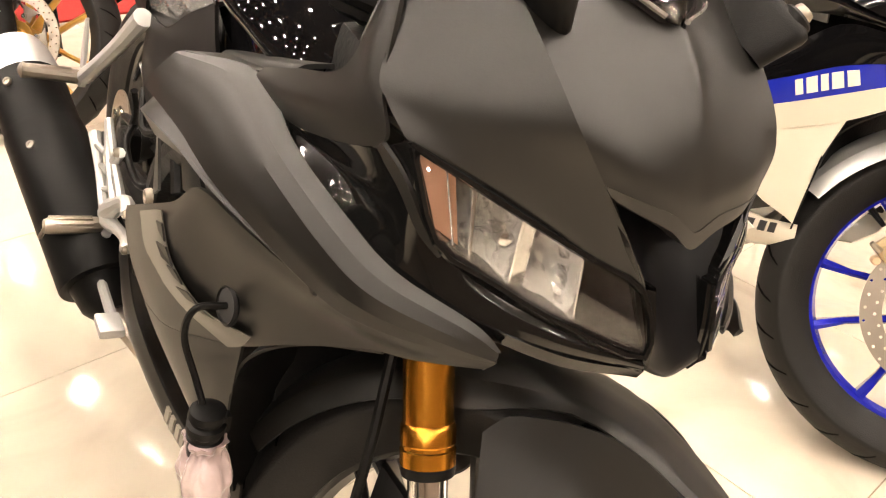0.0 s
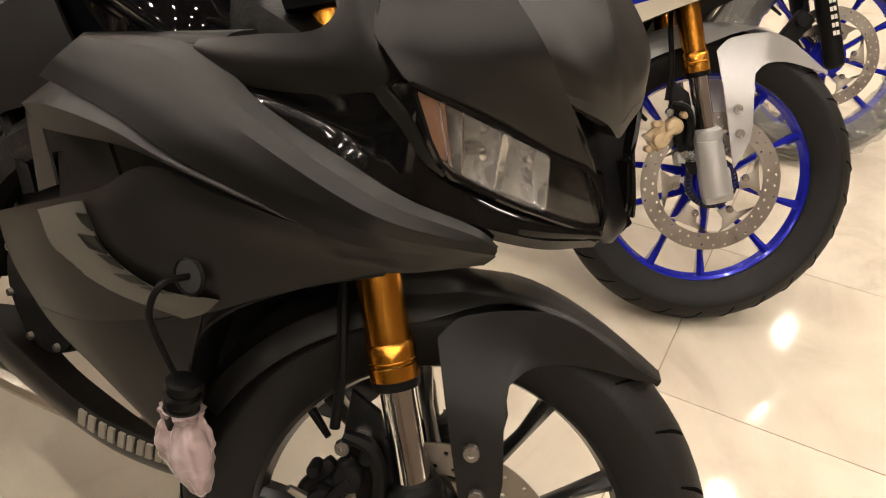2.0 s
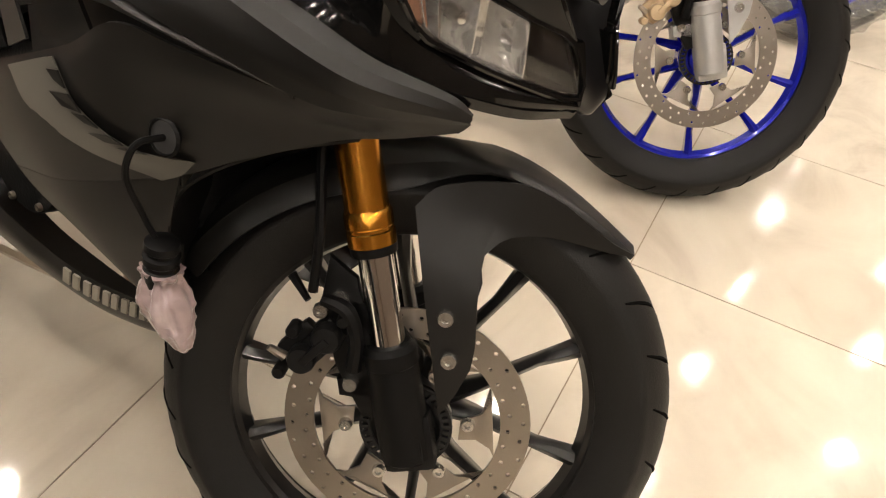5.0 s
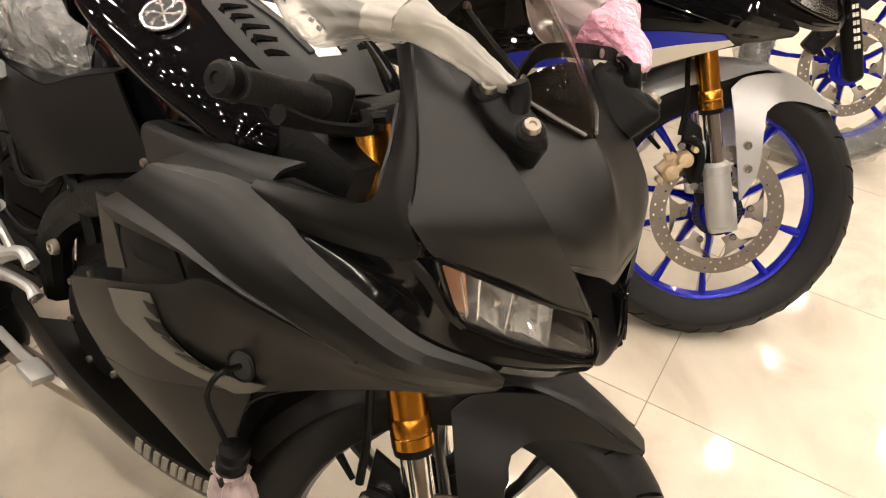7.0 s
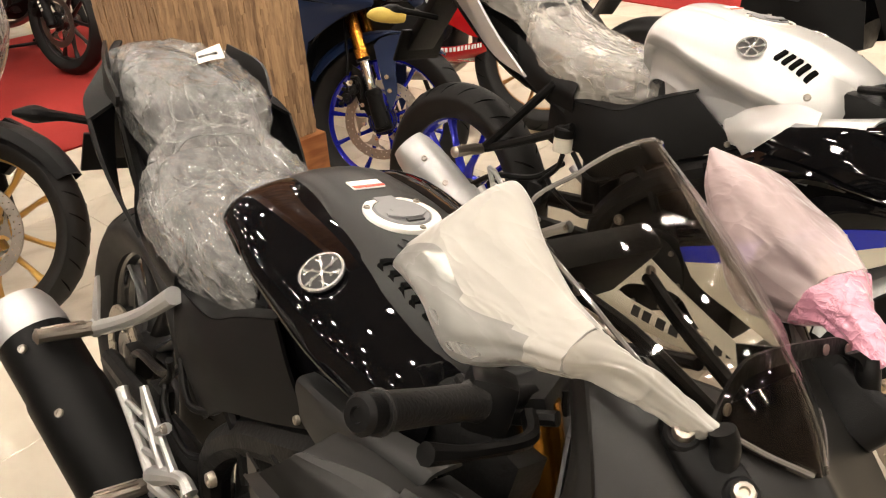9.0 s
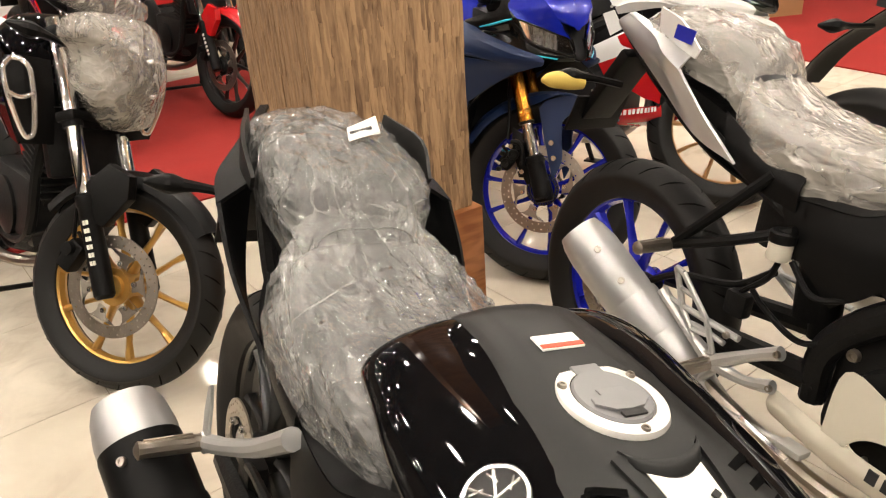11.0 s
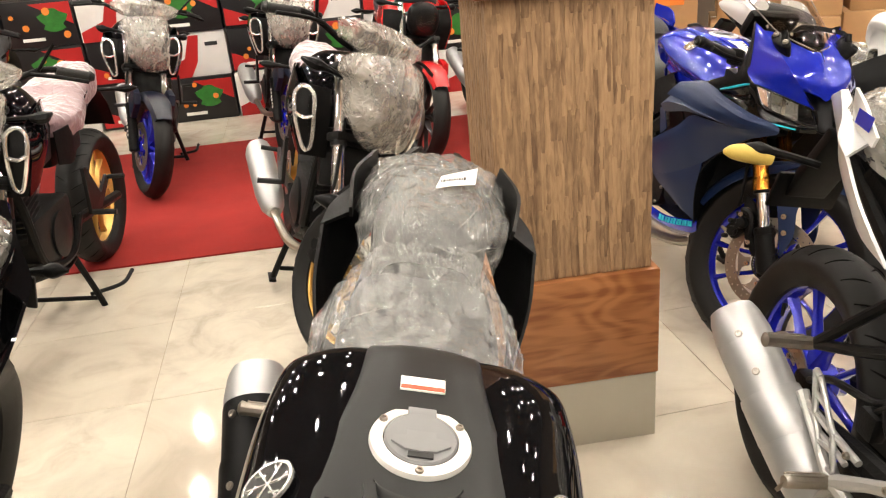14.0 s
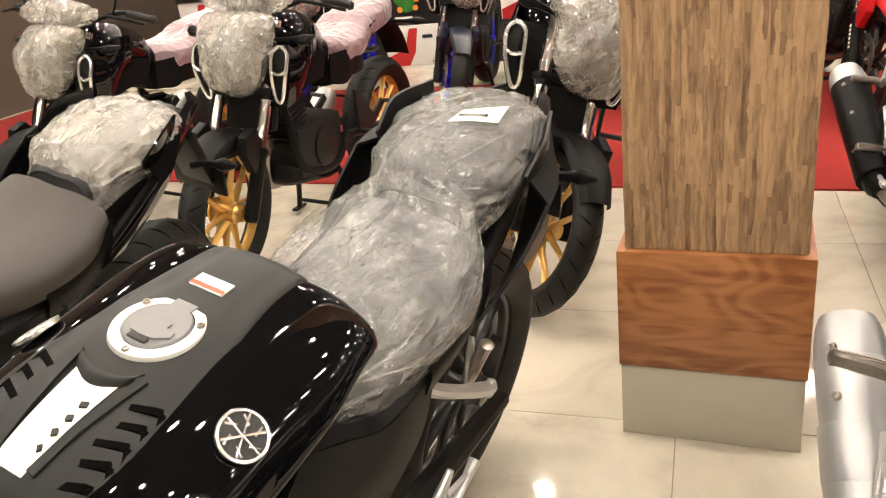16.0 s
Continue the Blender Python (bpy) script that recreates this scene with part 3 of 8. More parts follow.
EMBLEM = mat("bright_emblem_chrome", (0.85, 0.84, 0.82), 0.20, 0.85)
DOME = mat("bright_zinc_bolt", (0.62, 0.60, 0.56), 0.22, 0.95)
INTAKE = mat("satin_black_intake", (0.003, 0.003, 0.0036), 0.30, ior=1.22)
# near-black stand-in for the shade inside tread grooves and vent slots
GROOVESHADE = mat("groove_shade_black", (0.003, 0.003, 0.003), 0.9, ior=1.10)
RAKE = radians(25.5)
UAX = Vector((-math.sin(RAKE), 0, math.cos(RAKE)))
STEM = Vector((0.456, 0, 0.290))
AXLE = Vector((0.4876, 0, 0.305))
REAR = Vector((-0.8374, 0, 0.318))


def steer_matrix(deg):
    return Matrix.Translation(STEM) @ Matrix.Rotation(radians(deg), 4, UAX) @ Matrix.Translation(-STEM)


def front_end(b, pal, steer, detail=True):
    m = steer_matrix(steer)
    wheel(b, "front_wheel", AXLE, 0.306, 0.104, pal["wheel"], m, label=pal["wheel_label"])
    for s in (-1, 1):
        a = AXLE + Vector((0, (0.088 if s < 0 else 0.098) * s, 0))
        leg = part("fork_leg", join(lathe([(0.0232, 0.26), (0.0232, 0.60)], 24, a, UAX), lathe([(0.0235, 0.222), (0.0256, 0.224), (0.0258, 0.238), (0.0247, 0.2395), (0.0247, 0.2425), (0.0256, 0.244), (0.0256, 0.258), (0.0236, 0.262)], 28, a, UAX)), pal["fork"], b, "gold anodised upper fork tube", 30, m)
        part("chrome_tube", lathe([(0.0185, 0.06), (0.0185, 0.235)], 24, a, UAX), CHROME, leg, "polished chrome fork tube")
        part("dust_seal", lathe([(0.0245, 0.214), (0.0255, 0.224), (0.0, 0.225)], 20, a, UAX), PLASTIC, leg)
        lower = join(lathe([(0.022, -0.030), (0.029, -0.024), (0.0295, 0.03), (0.028, 0.088), (0.030, 0.090), (0.030, 0.106), (0.024, 0.112), (0.021, 0.112)], 24, a, UAX),
                     block((0.060, 0.034, 0.070), a + Vector((0.006, -0.002 * s, -0.004)), 0.010, (0, -25, 0)), block((0.030, 0.012, 0.030), a + Vector((0.010, 0.017 * s, -0.006)), 0.005, (0, -25, 0)),
                     *([plate([(a.x - 0.012, a.z + 0.098), (a.x - 0.040, a.z + 0.120), (a.x - 0.096, a.z + 0.140), (a.x - 0.104, a.z + 0.118), (a.x - 0.060, a.z + 0.098), (a.x - 0.046, a.z + 0.066), (a.x - 0.090, a.z + 0.040), (a.x - 0.082, a.z + 0.022), (a.x - 0.010, a.z + 0.034)], a.y + 0.018, a.y - 0.002, 0.004)] if s < 0 else []))
        part("axle_clamp", lower, pal["fork_lower"], leg, "cast fork bottom")
        part("axle_bolt", lathe([(0.016, 0), (0.016, 0.008), (0.011, 0.012), (0.0, 0.012)], 6, a + Vector((0, s * 0.014, 0)), (0, s, 0)), CAL_GOLD if pal.get("gold_bolt") else STEEL, leg)
    # fender: a flat-topped crown, and a side panel running from the beak into the bolted tab
    c = AXLE
    crown_r = ((56.5, 0.318), (66, 0.3140), (76, 0.3145), (84, 0.3160), (93, 0.3150), (103, 0.3150), (125, 0.319), (162, 0.326))
    rows = []
    for k in range(13):
        deg = 56.5 + 104 * k / 12
        th = radians(deg)
        half = 0.034 + 0.037 * min(1, k / 4)
        rr = next(p[1] + (q[1] - p[1]) * (deg - p[0]) / (q[0] - p[0]) for p, q in zip(crown_r, crown_r[1:]) if deg <= q[0])
        late = max(0.0, min(1.0, (k - 4) / 2))
        row = []
        for y, drop in ((-1.0, 0.008 + 0.034 * late), (-0.86, 0.002 + 0.014 * late), (-0.45, 0.0), (0, -0.002), (0.45, 0.0), (0.86, 0.002 + 0.014 * late), (1.0, 0.008 + 0.034 * late)):
            q = rr - drop
            row.append((c.x + q * math.cos(th), y * half, c.z + q * math.sin(th)))
        rows.append(row)
    fen = part("front_fender", surf(rows, 2, 2, 0.003, inward=c), pal["fender"], b, pal["fender_label"], 24, m)
    top = [(-0.067, 0.250), (-0.053, 0.275), (-0.032, 0.287), (-0.012, 0.296), (0.014, 0.304), (0.031, 0.307), (0.050, 0.306), (0.080, 0.299), (0.115, 0.284), (0.145, 0.272), (0.170, 0.266)]
    low = [(0.027, 0.040), (0.031, 0.043), (0.044, 0.100), (0.033, 0.153), (0.016, 0.212), (0.021, 0.232), (0.037, 0.250), (0.073, 0.261), (0.110, 0.262), (0.145, 0.261), (0.170, 0.263)]
    taper = ((-1, 0.0735), (0.03, 0.0735), (0.08, 0.064), (0.115, 0.055), (0.145, 0.046), (0.18, 0.034))

    def skirt_point(p, s):
        x, z = p
        y = next(a[1] + (q[1] - a[1]) * (x - a[0]) / (q[0] - a[0]) for a, q in zip(taper, taper[1:]) if x <= q[0])
        y += 0.016 * max(0, min(1, (0.255 - z) / 0.07)) * max(0, min(1, (0.075 - x) / 0.03))
        return (c.x + x, y * s, c.z + z)
    for s in (-1, 1):
        grid = [[skirt_point((a[0] + (q[0] - a[0]) * t, a[1] + (q[1] - a[1]) * t), s) for a, q in zip(top, low)] for t in (0, 0.2, 0.4, 0.6, 0.8, 1.0)]
        sk = surf(grid, 2, 2, 0.004, inward=(c.x, 0, c.z + 0.2))
        part("fender_skirt", sk, pal["fender"], fen, "", 24)
        pieces("fender_bolt", [bolt((c.x + x, 0.0935 * s, c.z + z), (0, s, 0), 0.0098, 0.007) for x, z in ((0.000, 0.151), (0.018, 0.106))], DOME, fen, "bright dome bolt")
        if s < 0 or detail:
            br = plate([(c.x - 0.135, c.z + 0.175), (c.x - 0.10, c.z + 0.16), (c.x - 0.045, c.z + 0.055), (c.x - 0.02, c.z + 0.02), (c.x - 0.05, c.z + 0.005), (c.x - 0.095, c.z + 0.055), (c.x - 0.13, c.z + 0.12)], -0.078, -0.090, 0.003)
            if s < 0:
                part("caliper_bracket", br, pal["bracket"], b, m=m)
    # caliper
    q = Vector((c.x - 0.122, -0.080, c.z + 0.072))
    lobes = [lathe([(0.0, -0.004), (0.0160 - 0.001 * e, -0.004), (0.0168 - 0.001 * e, 0.002), (0.0168 - 0.001 * e, 0.012), (0.0140, 0.017), (0.007, 0.018), (0.0, 0.0182)], 22, q + Vector((0.010 - 0.019 * e, -0.014, 0.018 - 0.032 * e)), (0, -1, 0)) for e in (0, 1)]
    ears = [lathe([(0.0, 0.0), (0.0075, 0.0), (0.0075, 0.020), (0.0055, 0.023), (0.0, 0.023)], 14, q + Vector(p), (0, -1, 0)) for p in ((0.022, -0.008, 0.044), (-0.028, -0.008, -0.036), (-0.026, -0.006, 0.014))]
    cal = join(block((0.032, 0.036, 0.076), q, 0.010, (0, 30, 0)), *lobes, *ears, block((0.016, 0.016, 0.048), q + Vector((-0.022, -0.006, 0.002)), 0.005, (0, 30, 0)), block((0.010, 0.008, 0.040), q + Vector((0.002, -0.030, 0.002)), 0.003, (0, 30, 0)))
    k = part("brake_caliper", cal, pal["caliper"], b, m=m)
    pieces("caliper_bolt", [bolt((c.x - 0.111, -0.09, c.z + 0.132), (0, -1, 0), 0.011, 0.008), bolt((c.x - 0.127, -0.09, c.z + 0.114), (0, -1, 0), 0.009, 0.008), bolt((c.x - 0.074, -0.09, c.z + 0.042), (0, -1, 0), 0.009, 0.008)], DOME, k)
    part("sensor_ring", join(lathe([(0.040, -0.072), (0.043, -0.072), (0.043, -0.067), (0.040, -0.067)], 40, c, closed=True), lathe([(0.050, -0.072), (0.053, -0.072), (0.053, -0.067), (0.050, -0.067)], 40, c, closed=True), *[block((0.012, 0.005, 0.0042), c + Vector((0.0465 * math.cos(a), -0.0695, 0.0465 * math.sin(a))), 0, (0, -math.degrees(a), 0)) for a in [2 * math.pi * e / 36 for e in range(36)]]), ENGINE, b, "slotted speed sensor ring", m=m)
    part("caliper_arm", tube([(c.x - 0.128, -0.098, c.z + 0.130), (c.x - 0.100, -0.104, c.z + 0.128), (c.x - 0.082, -0.102, c.z + 0.100), (c.x - 0.076, -0.098, c.z + 0.062)], [0.007, 0.009, 0.008, 0.009], 8), PLASTIC, k)
    part("bleed_screw", tube([(c.x - 0.150, -0.098, c.z + 0.052), (c.x - 0.168, -0.104, c.z + 0.060)], [0.006, 0.004], 8), STEEL, k)
    part("brake_hose", tube([(c.x - 0.14, -0.1, c.z + 0.135), (c.x - 0.150, -0.1, c.z + 0.20), (c.x - 0.175, -0.085, c.z + 0.29), (c.x - 0.20, -0.07, c.z + 0.42), (c.x - 0.24, -0.05, c.z + 0.55)], 0.0055, 8), PLASTIC, k)
    # clip-ons
    top = AXLE + UAX * 0.585
    part("triple_clamp", join(block((0.06, 0.25, 0.028), AXLE + UAX * 0.595 + Vector((-0.012, 0, 0)), 0.01, (0, -25.5, 0)), block((0.06, 0.25, 0.03), AXLE + UAX * 0.42 + Vector((-0.012, 0, 0)), 0.01, (0, -25.5, 0))), PLASTIC, b, m=m)
    for s in (-1, 1):
        r0 = top + Vector((-0.012, 0.10 * s, 0.022))
        r1 = Vector((0.147, 0.307 * s, 0.868))
        d = (r1 - r0)
        bar = part("clip_on_bar", tube([r0, r0 + d * 0.98], 0.011, 12, smooth=False), PLASTIC, b, m=m)
        part("grip", lathe([(0.017, d.length * 0.40), (0.0185, d.length * 0.42), (0.0155, d.length * 0.45), (0.0145, d.length * 0.7), (0.015, d.length * 0.93), (0.0175, d.length * 0.95), (0.017, d.length * 0.965)], 18, r0, d), GRIP, bar, "ribbed rubber grip")
        part("bar_end", lathe([(0.012, d.length * 0.965), (0.0145, d.length * 0.97), (0.0155, d.length * 1.03), (0.012, d.length * 1.05), (0.006, d.length * 1.052), (0.005, d.length * 1.04), (0, d.length * 1.04)], 20, r0, d), PLASTIC, bar)
        part("switch_pod", block((0.045, 0.05, 0.05), r0 + d * 0.32, 0.012, (0, 0, -20 * s)), PLASTIC, bar)
        part("lever", tube([r0 + d * 0.30 + Vector((0.035, 0, 0)), r0 + d * 0.45 + Vector((0.055, 0, -0.01)), r0 + d * 0.75 + Vector((0.05, 0, -0.015)), r0 + d * 0.98 + Vector((0.045, 0, -0.012))], [0.008, 0.007, 0.006, 0.009], 8), pal.get("lever", PLASTIC), bar)


BELLY = [[(-0.30, 0.165, 0.365), (-0.15, 0.185, 0.352), (-0.03, 0.187, 0.343), (0.097, 0.180, 0.338), (0.20, 0.172, 0.358), (0.268, 0.156, 0.372)],
         [(-0.30, 0.175, 0.335), (-0.15, 0.193, 0.322), (-0.03, 0.192, 0.315), (0.10, 0.183, 0.314), (0.20, 0.173, 0.332), (0.272, 0.155, 0.350)],
         [(-0.29, 0.150, 0.300), (-0.14, 0.170, 0.285), (-0.02, 0.170, 0.282), (0.11, 0.163, 0.288), (0.20, 0.155, 0.306), (0.272, 0.142, 0.325)],
         [(-0.26, 0.08, 0.280), (-0.12, 0.09, 0.262), (0.0, 0.09, 0.262), (0.12, 0.088, 0.270), (0.20, 0.085, 0.285), (0.262, 0.08, 0.305)]]


LOWER = [[(-0.007, 0.234, 0.568), (0.088, 0.238, 0.616), (0.187, 0.236, 0.667), (0.255, 0.236, 0.712), (0.335, 0.222, 0.715), (0.434, 0.201, 0.7175), (0.490, 0.183, 0.7215), (0.546, 0.125, 0.7275)],
         [(0.006, 0.236, 0.545), (0.098, 0.241, 0.590), (0.192, 0.238, 0.640), (0.262, 0.230, 0.680), (0.340, 0.217, 0.695), (0.438, 0.194, 0.706), (0.492, 0.174, 0.713), (0.544, 0.126, 0.724)],
         [(0.022, 0.230, 0.510), (0.112, 0.234, 0.548), (0.204, 0.226, 0.592), (0.276, 0.213, 0.630), (0.354, 0.201, 0.664), (0.446, 0.181, 0.694), (0.496, 0.163, 0.706), (0.542, 0.128, 0.721)],
         [(0.045, 0.216, 0.468), (0.135, 0.216, 0.495), (0.222, 0.203, 0.535), (0.292, 0.190, 0.572), (0.372, 0.184, 0.628), (0.460, 0.170, 0.684), (0.502, 0.155, 0.702), (0.540, 0.130, 0.719)]]


STRIPE = [[(0.092, 0.2425, 0.610), (0.150, 0.2435, 0.640), (0.172, 0.2425, 0.650)], [(0.12, 0.2380, 0.575), (0.178, 0.2375, 0.598), (0.200, 0.2355, 0.610)], [(0.19, 0.2215, 0.558), (0.235, 0.2190, 0.578), (0.255, 0.2180, 0.590)], [(0.275, 0.1970, 0.560), (0.300, 0.1940, 0.578), (0.318, 0.1950, 0.600)]]


def LOWER_AT(u, v):
    k = min(int(v), 2)
    p = crom([Vector(q) for q in LOWER[k]], 100)[int(u * 100)]
    q = crom([Vector(r) for r in LOWER[k + 1]], 100)[int(u * 100)]
    return tuple(p.lerp(q, v - k))


NOSE = ("upper_cowl", "cowl_brow", "nose_plate", "plate_border", "nose_fang", "nose_intake", "intake_sill", "intake_cheek", "chin_panel", "cheek_panel", "cockpit_panel", "cheek_tail", "slot_trim", "accent_line", "lamp_lip", "headlamp_housing", "wing_panel")


def settle(b):
    """The nose sits a little off the frame's middle plane, towards the right: draw its left half in."""
    def shift(ob):
        for v in ob.data.vertices:
            x, y, z = v.co
            u = max(0.0, min(1.0, (y + 0.06) / 0.12))
            k = max(0.0, min(1.0, (x - 0.25) / 0.20))
            w = 0.03 + 0.030 * max(0.0, min(1.0, (z - 0.75) / 0.14))
            v.co.y = y - w * u * u * (3 - 2 * u) * k * k * (3 - 2 * k)
        for q in ob.children:
            shift(q)
    for ob in b.children:
        if ob.name.split(".")[0] in NOSE:
            shift(ob)


def side_parts(b, pal, s, nose_detail=True):
    """Fairing panels of one side; s = -1 right, +1 left."""
    cheek = surf([[(0.268, 0.200, 0.824), (0.34, 0.203, 0.846), (0.408, 0.203, 0.868), (0.414, 0.192, 0.905), (0.398, 0.172, 0.95), (0.352, 0.145, 1.0)],
                  [(0.270, 0.207, 0.818), (0.345, 0.209, 0.826), (0.435, 0.203, 0.853), (0.434, 0.199, 0.895), (0.415, 0.183, 0.945), (0.365, 0.153, 1.005)],
                  [(0.272, 0.205, 0.810), (0.345, 0.200, 0.805), (0.462, 0.196, 0.838), (0.455, 0.198, 0.874), (0.435, 0.188, 0.935), (0.38, 0.160, 1.010)]], 6, 4, 0.003, s)
    part("cheek_panel", cheek, pal["cheek"], b, sharp=40)
    part("cockpit_panel", surf([[(0.270, 0.198, 0.822), (0.34, 0.201, 0.844), (0.406, 0.201, 0.866), (0.412, 0.190, 0.903), (0.396, 0.170, 0.948)], [(0.262, 0.145, 0.812), (0.33, 0.140, 0.820), (0.388, 0.135, 0.840), (0.385, 0.130, 0.900), (0.365, 0.125, 0.945)]], 5, 3, 0.003, s, inward=(0.3, 0, 0.6)), pal["cheek"], b)
    part("cheek_tail", surf([[(0.430, 0.2015, 0.852), (0.462, 0.1965, 0.842), (0.482, 0.1855, 0.826), (0.500, 0.1745, 0.802), (0.512, 0.1655, 0.788)], [(0.425, 0.200, 0.833), (0.448, 0.1945, 0.834), (0.473, 0.1845, 0.818), (0.494, 0.175, 0.796), (0.511, 0.1665, 0.786)]], 5, 3, 0.003, s), pal["cheek"], b)
    gl = surf([[(0.330, 0.199, 0.803), (0.395, 0.198, 0.817), (0.452, 0.194, 0.832), (0.484, 0.185, 0.846), (0.489, 0.172, 0.802), (0.515, 0.136, 0.777), (0.555, 0.091, 0.760), (0.588, 0.044, 0.752)],
               [(0.332, 0.199, 0.800), (0.392, 0.190, 0.799), (0.446, 0.186, 0.800), (0.474, 0.180, 0.795), (0.492, 0.171, 0.776), (0.522, 0.138, 0.764), (0.560, 0.094, 0.751), (0.592, 0.044, 0.747)],
               [(0.334, 0.200, 0.797), (0.392, 0.200, 0.787), (0.440, 0.194, 0.775), (0.472, 0.184, 0.766), (0.500, 0.166, 0.756), (0.530, 0.134, 0.748), (0.564, 0.088, 0.741), (0.588, 0.040, 0.740)]], 6, 4, 0.004, s)
    part("slot_trim", gl, TRIM, b, "gloss black trim below the headlamp")
    if pal.get("accent"):
        part("accent_line", tube([(0.340, 0.2045 * s, 0.810), (0.395, 0.2050 * s, 0.824), (0.448, 0.2020 * s, 0.840), (0.470, 0.1975 * s, 0.846)], [0.002, 0.0035, 0.0035, 0.002], 6), pal["accent"], b, "bright accent line")
        part("accent_line", tube([(0.502, 0.1705 * s, 0.756), (0.530, 0.138 * s, 0.7475), (0.566, 0.091 * s, 0.7405)], 0.0022, 6), pal["accent"], b, "bright accent line")
        for i in range(4):
            x = 0.300 - 0.020 * i
            part("wing_letter", block((0.013, 0.0016, 0.007), (x, s * (0.2345 + 0.04 * (0.300 - x)), 0.752 + 0.08 * (0.300 - x)), 0, (8 * s, 5, 0)), pal["accent"], b, "plain bar of wing lettering")
    part("lamp_lip", surf([[(0.500, 0.168, 0.757), (0.530, 0.136, 0.749), (0.566, 0.089, 0.742), (0.590, 0.038, 0.742)], [(0.498, 0.166, 0.748), (0.529, 0.134, 0.740), (0.564, 0.087, 0.733), (0.586, 0.037, 0.734)]], 6, 2, 0.006, s), TRIM, b)
    w0 = [(0.163, 0.235, 0.802), (0.268, 0.205, 0.820), (0.360, 0.203, 0.795), (0.444, 0.193, 0.777), (0.490, 0.178, 0.764), (0.532, 0.139, 0.749), (0.546, 0.124, 0.736)]
    w1 = [(0.155, 0.246, 0.792), (0.255, 0.230, 0.798), (0.350, 0.223, 0.777), (0.440, 0.210, 0.757), (0.490, 0.193, 0.747), (0.532, 0.151, 0.739), (0.547, 0.126, 0.732)]
    w2 = [(0.138, 0.243, 0.774), (0.240, 0.234, 0.776), (0.330, 0.225, 0.757), (0.436, 0.205, 0.738), (0.488, 0.188, 0.735), (0.532, 0.150, 0.733), (0.547, 0.127, 0.730)]
    w3 = [(0.120, 0.252, 0.754), (0.220, 0.245, 0.751), (0.305, 0.234, 0.736), (0.434, 0.206, 0.7195), (0.486, 0.187, 0.7215), (0.531, 0.148, 0.7265), (0.547, 0.126, 0.728)]
    w3 = [(x, y + 0.0035 * min(1, max(0, (0.44 - x) / 0.1)), z) for x, y, z in w3]
    w1 = [tuple(Vector(p).lerp((Vector(a) + Vector(c)) / 2, 0.10)) for p, a, c in zip(w1, w0, w2)]
    mid = [tuple(Vector(p).lerp(Vector(q), 0.5) + Vector((0, 0.0025, 0))) for p, q in zip(w1, w3)]
    top = [tuple(Vector(p).lerp(Vector(q), 0.5) + Vector((0, 0.0015, 0.0015))) for p, q in zip(w0, w1)]
    wing = surf([w0, top, w1, mid, w3], 8, 3, 0.0035, s, linear_v=True)
    part("wing_panel", wing, pal["wing"], b, pal.get("wing_label", ""), 16)
    part("wing_top", surf([[(0.163, 0.236, 0.802), (0.215, 0.22, 0.812), (0.268, 0.205, 0.821)], [(0.15, 0.190, 0.800), (0.205, 0.180, 0.806), (0.262, 0.178, 0.812)]], 4, 2, 0.003, s), pal["wing"], b)
    ridge = [(0.070, 0.246, 0.713), (0.135, 0.257, 0.732), (0.225, 0.251, 0.738), (0.303, 0.238, 0.7295), (0.437, 0.2052, 0.7195)]
    part("blade_strip", surf([[(0.120, 0.238, 0.754), (0.165, 0.242, 0.757), (0.232, 0.239, 0.750), (0.305, 0.229, 0.736), (0.437, 0.2035, 0.7205)], ridge], 8, 2, 0.003, s), pal["strip"], b, sharp=20)
    part("blade_underside", surf([ridge, [(0.080, 0.232, 0.690), (0.130, 0.232, 0.700), (0.222, 0.232, 0.718), (0.301, 0.226, 0.721), (0.437, 0.202, 0.7185)]], 8, 3, 0.003, s), pal["strip"], b, sharp=20)
    part("duct_facet", surf([[(0.012, 0.214, 0.690), (0.060, 0.226, 0.705)], [(0.055, 0.222, 0.612), (0.105, 0.230, 0.640)]], 3, 3, 0.003, s), pal["strip"], b)
    low = surf(LOWER, 8, 5, 0.0035, s)
    part("lower_fairing", low, pal["lower"], b, pal.get("lower_label", ""), 50)
    for v0, v1, bm_, lab in pal.get("bands", ()):
        rows = []
        for v in (v0, (v0 + v1) / 2, v1):
            k = min(int(v), 2)
            rows.append([tuple(Vector(p).lerp(Vector(q), v - k) + Vector((0.0005, 0.0022, 0))) for p, q in zip(LOWER[k][:-2], LOWER[k + 1][:-2])])
        part("fairing_band", surf(rows, 8, 3, 0.001, s), bm_, b, lab)
    wedge = surf([[(0.045, 0.2165, 0.468), (0.135, 0.2165, 0.495), (0.222, 0.2035, 0.535), (0.292, 0.1905, 0.572)],
                  [(0.075, 0.209, 0.447), (0.150, 0.208, 0.462), (0.225, 0.197, 0.485), (0.276, 0.186, 0.500)],
                  [(0.140, 0.197, 0.422), (0.185, 0.194, 0.425), (0.235, 0.185, 0.430), (0.270, 0.177, 0.432)],
                  [(0.205, 0.182, 0.392), (0.225, 0.180, 0.388), (0.248, 0.174, 0.382), (0.264, 0.167, 0.374)]], 5, 5, 0.0035, s)
    part("lower_wedge", wedge, pal["lower2"], b)
    stripe = surf(STRIPE, 5, 5, 0.001, s)
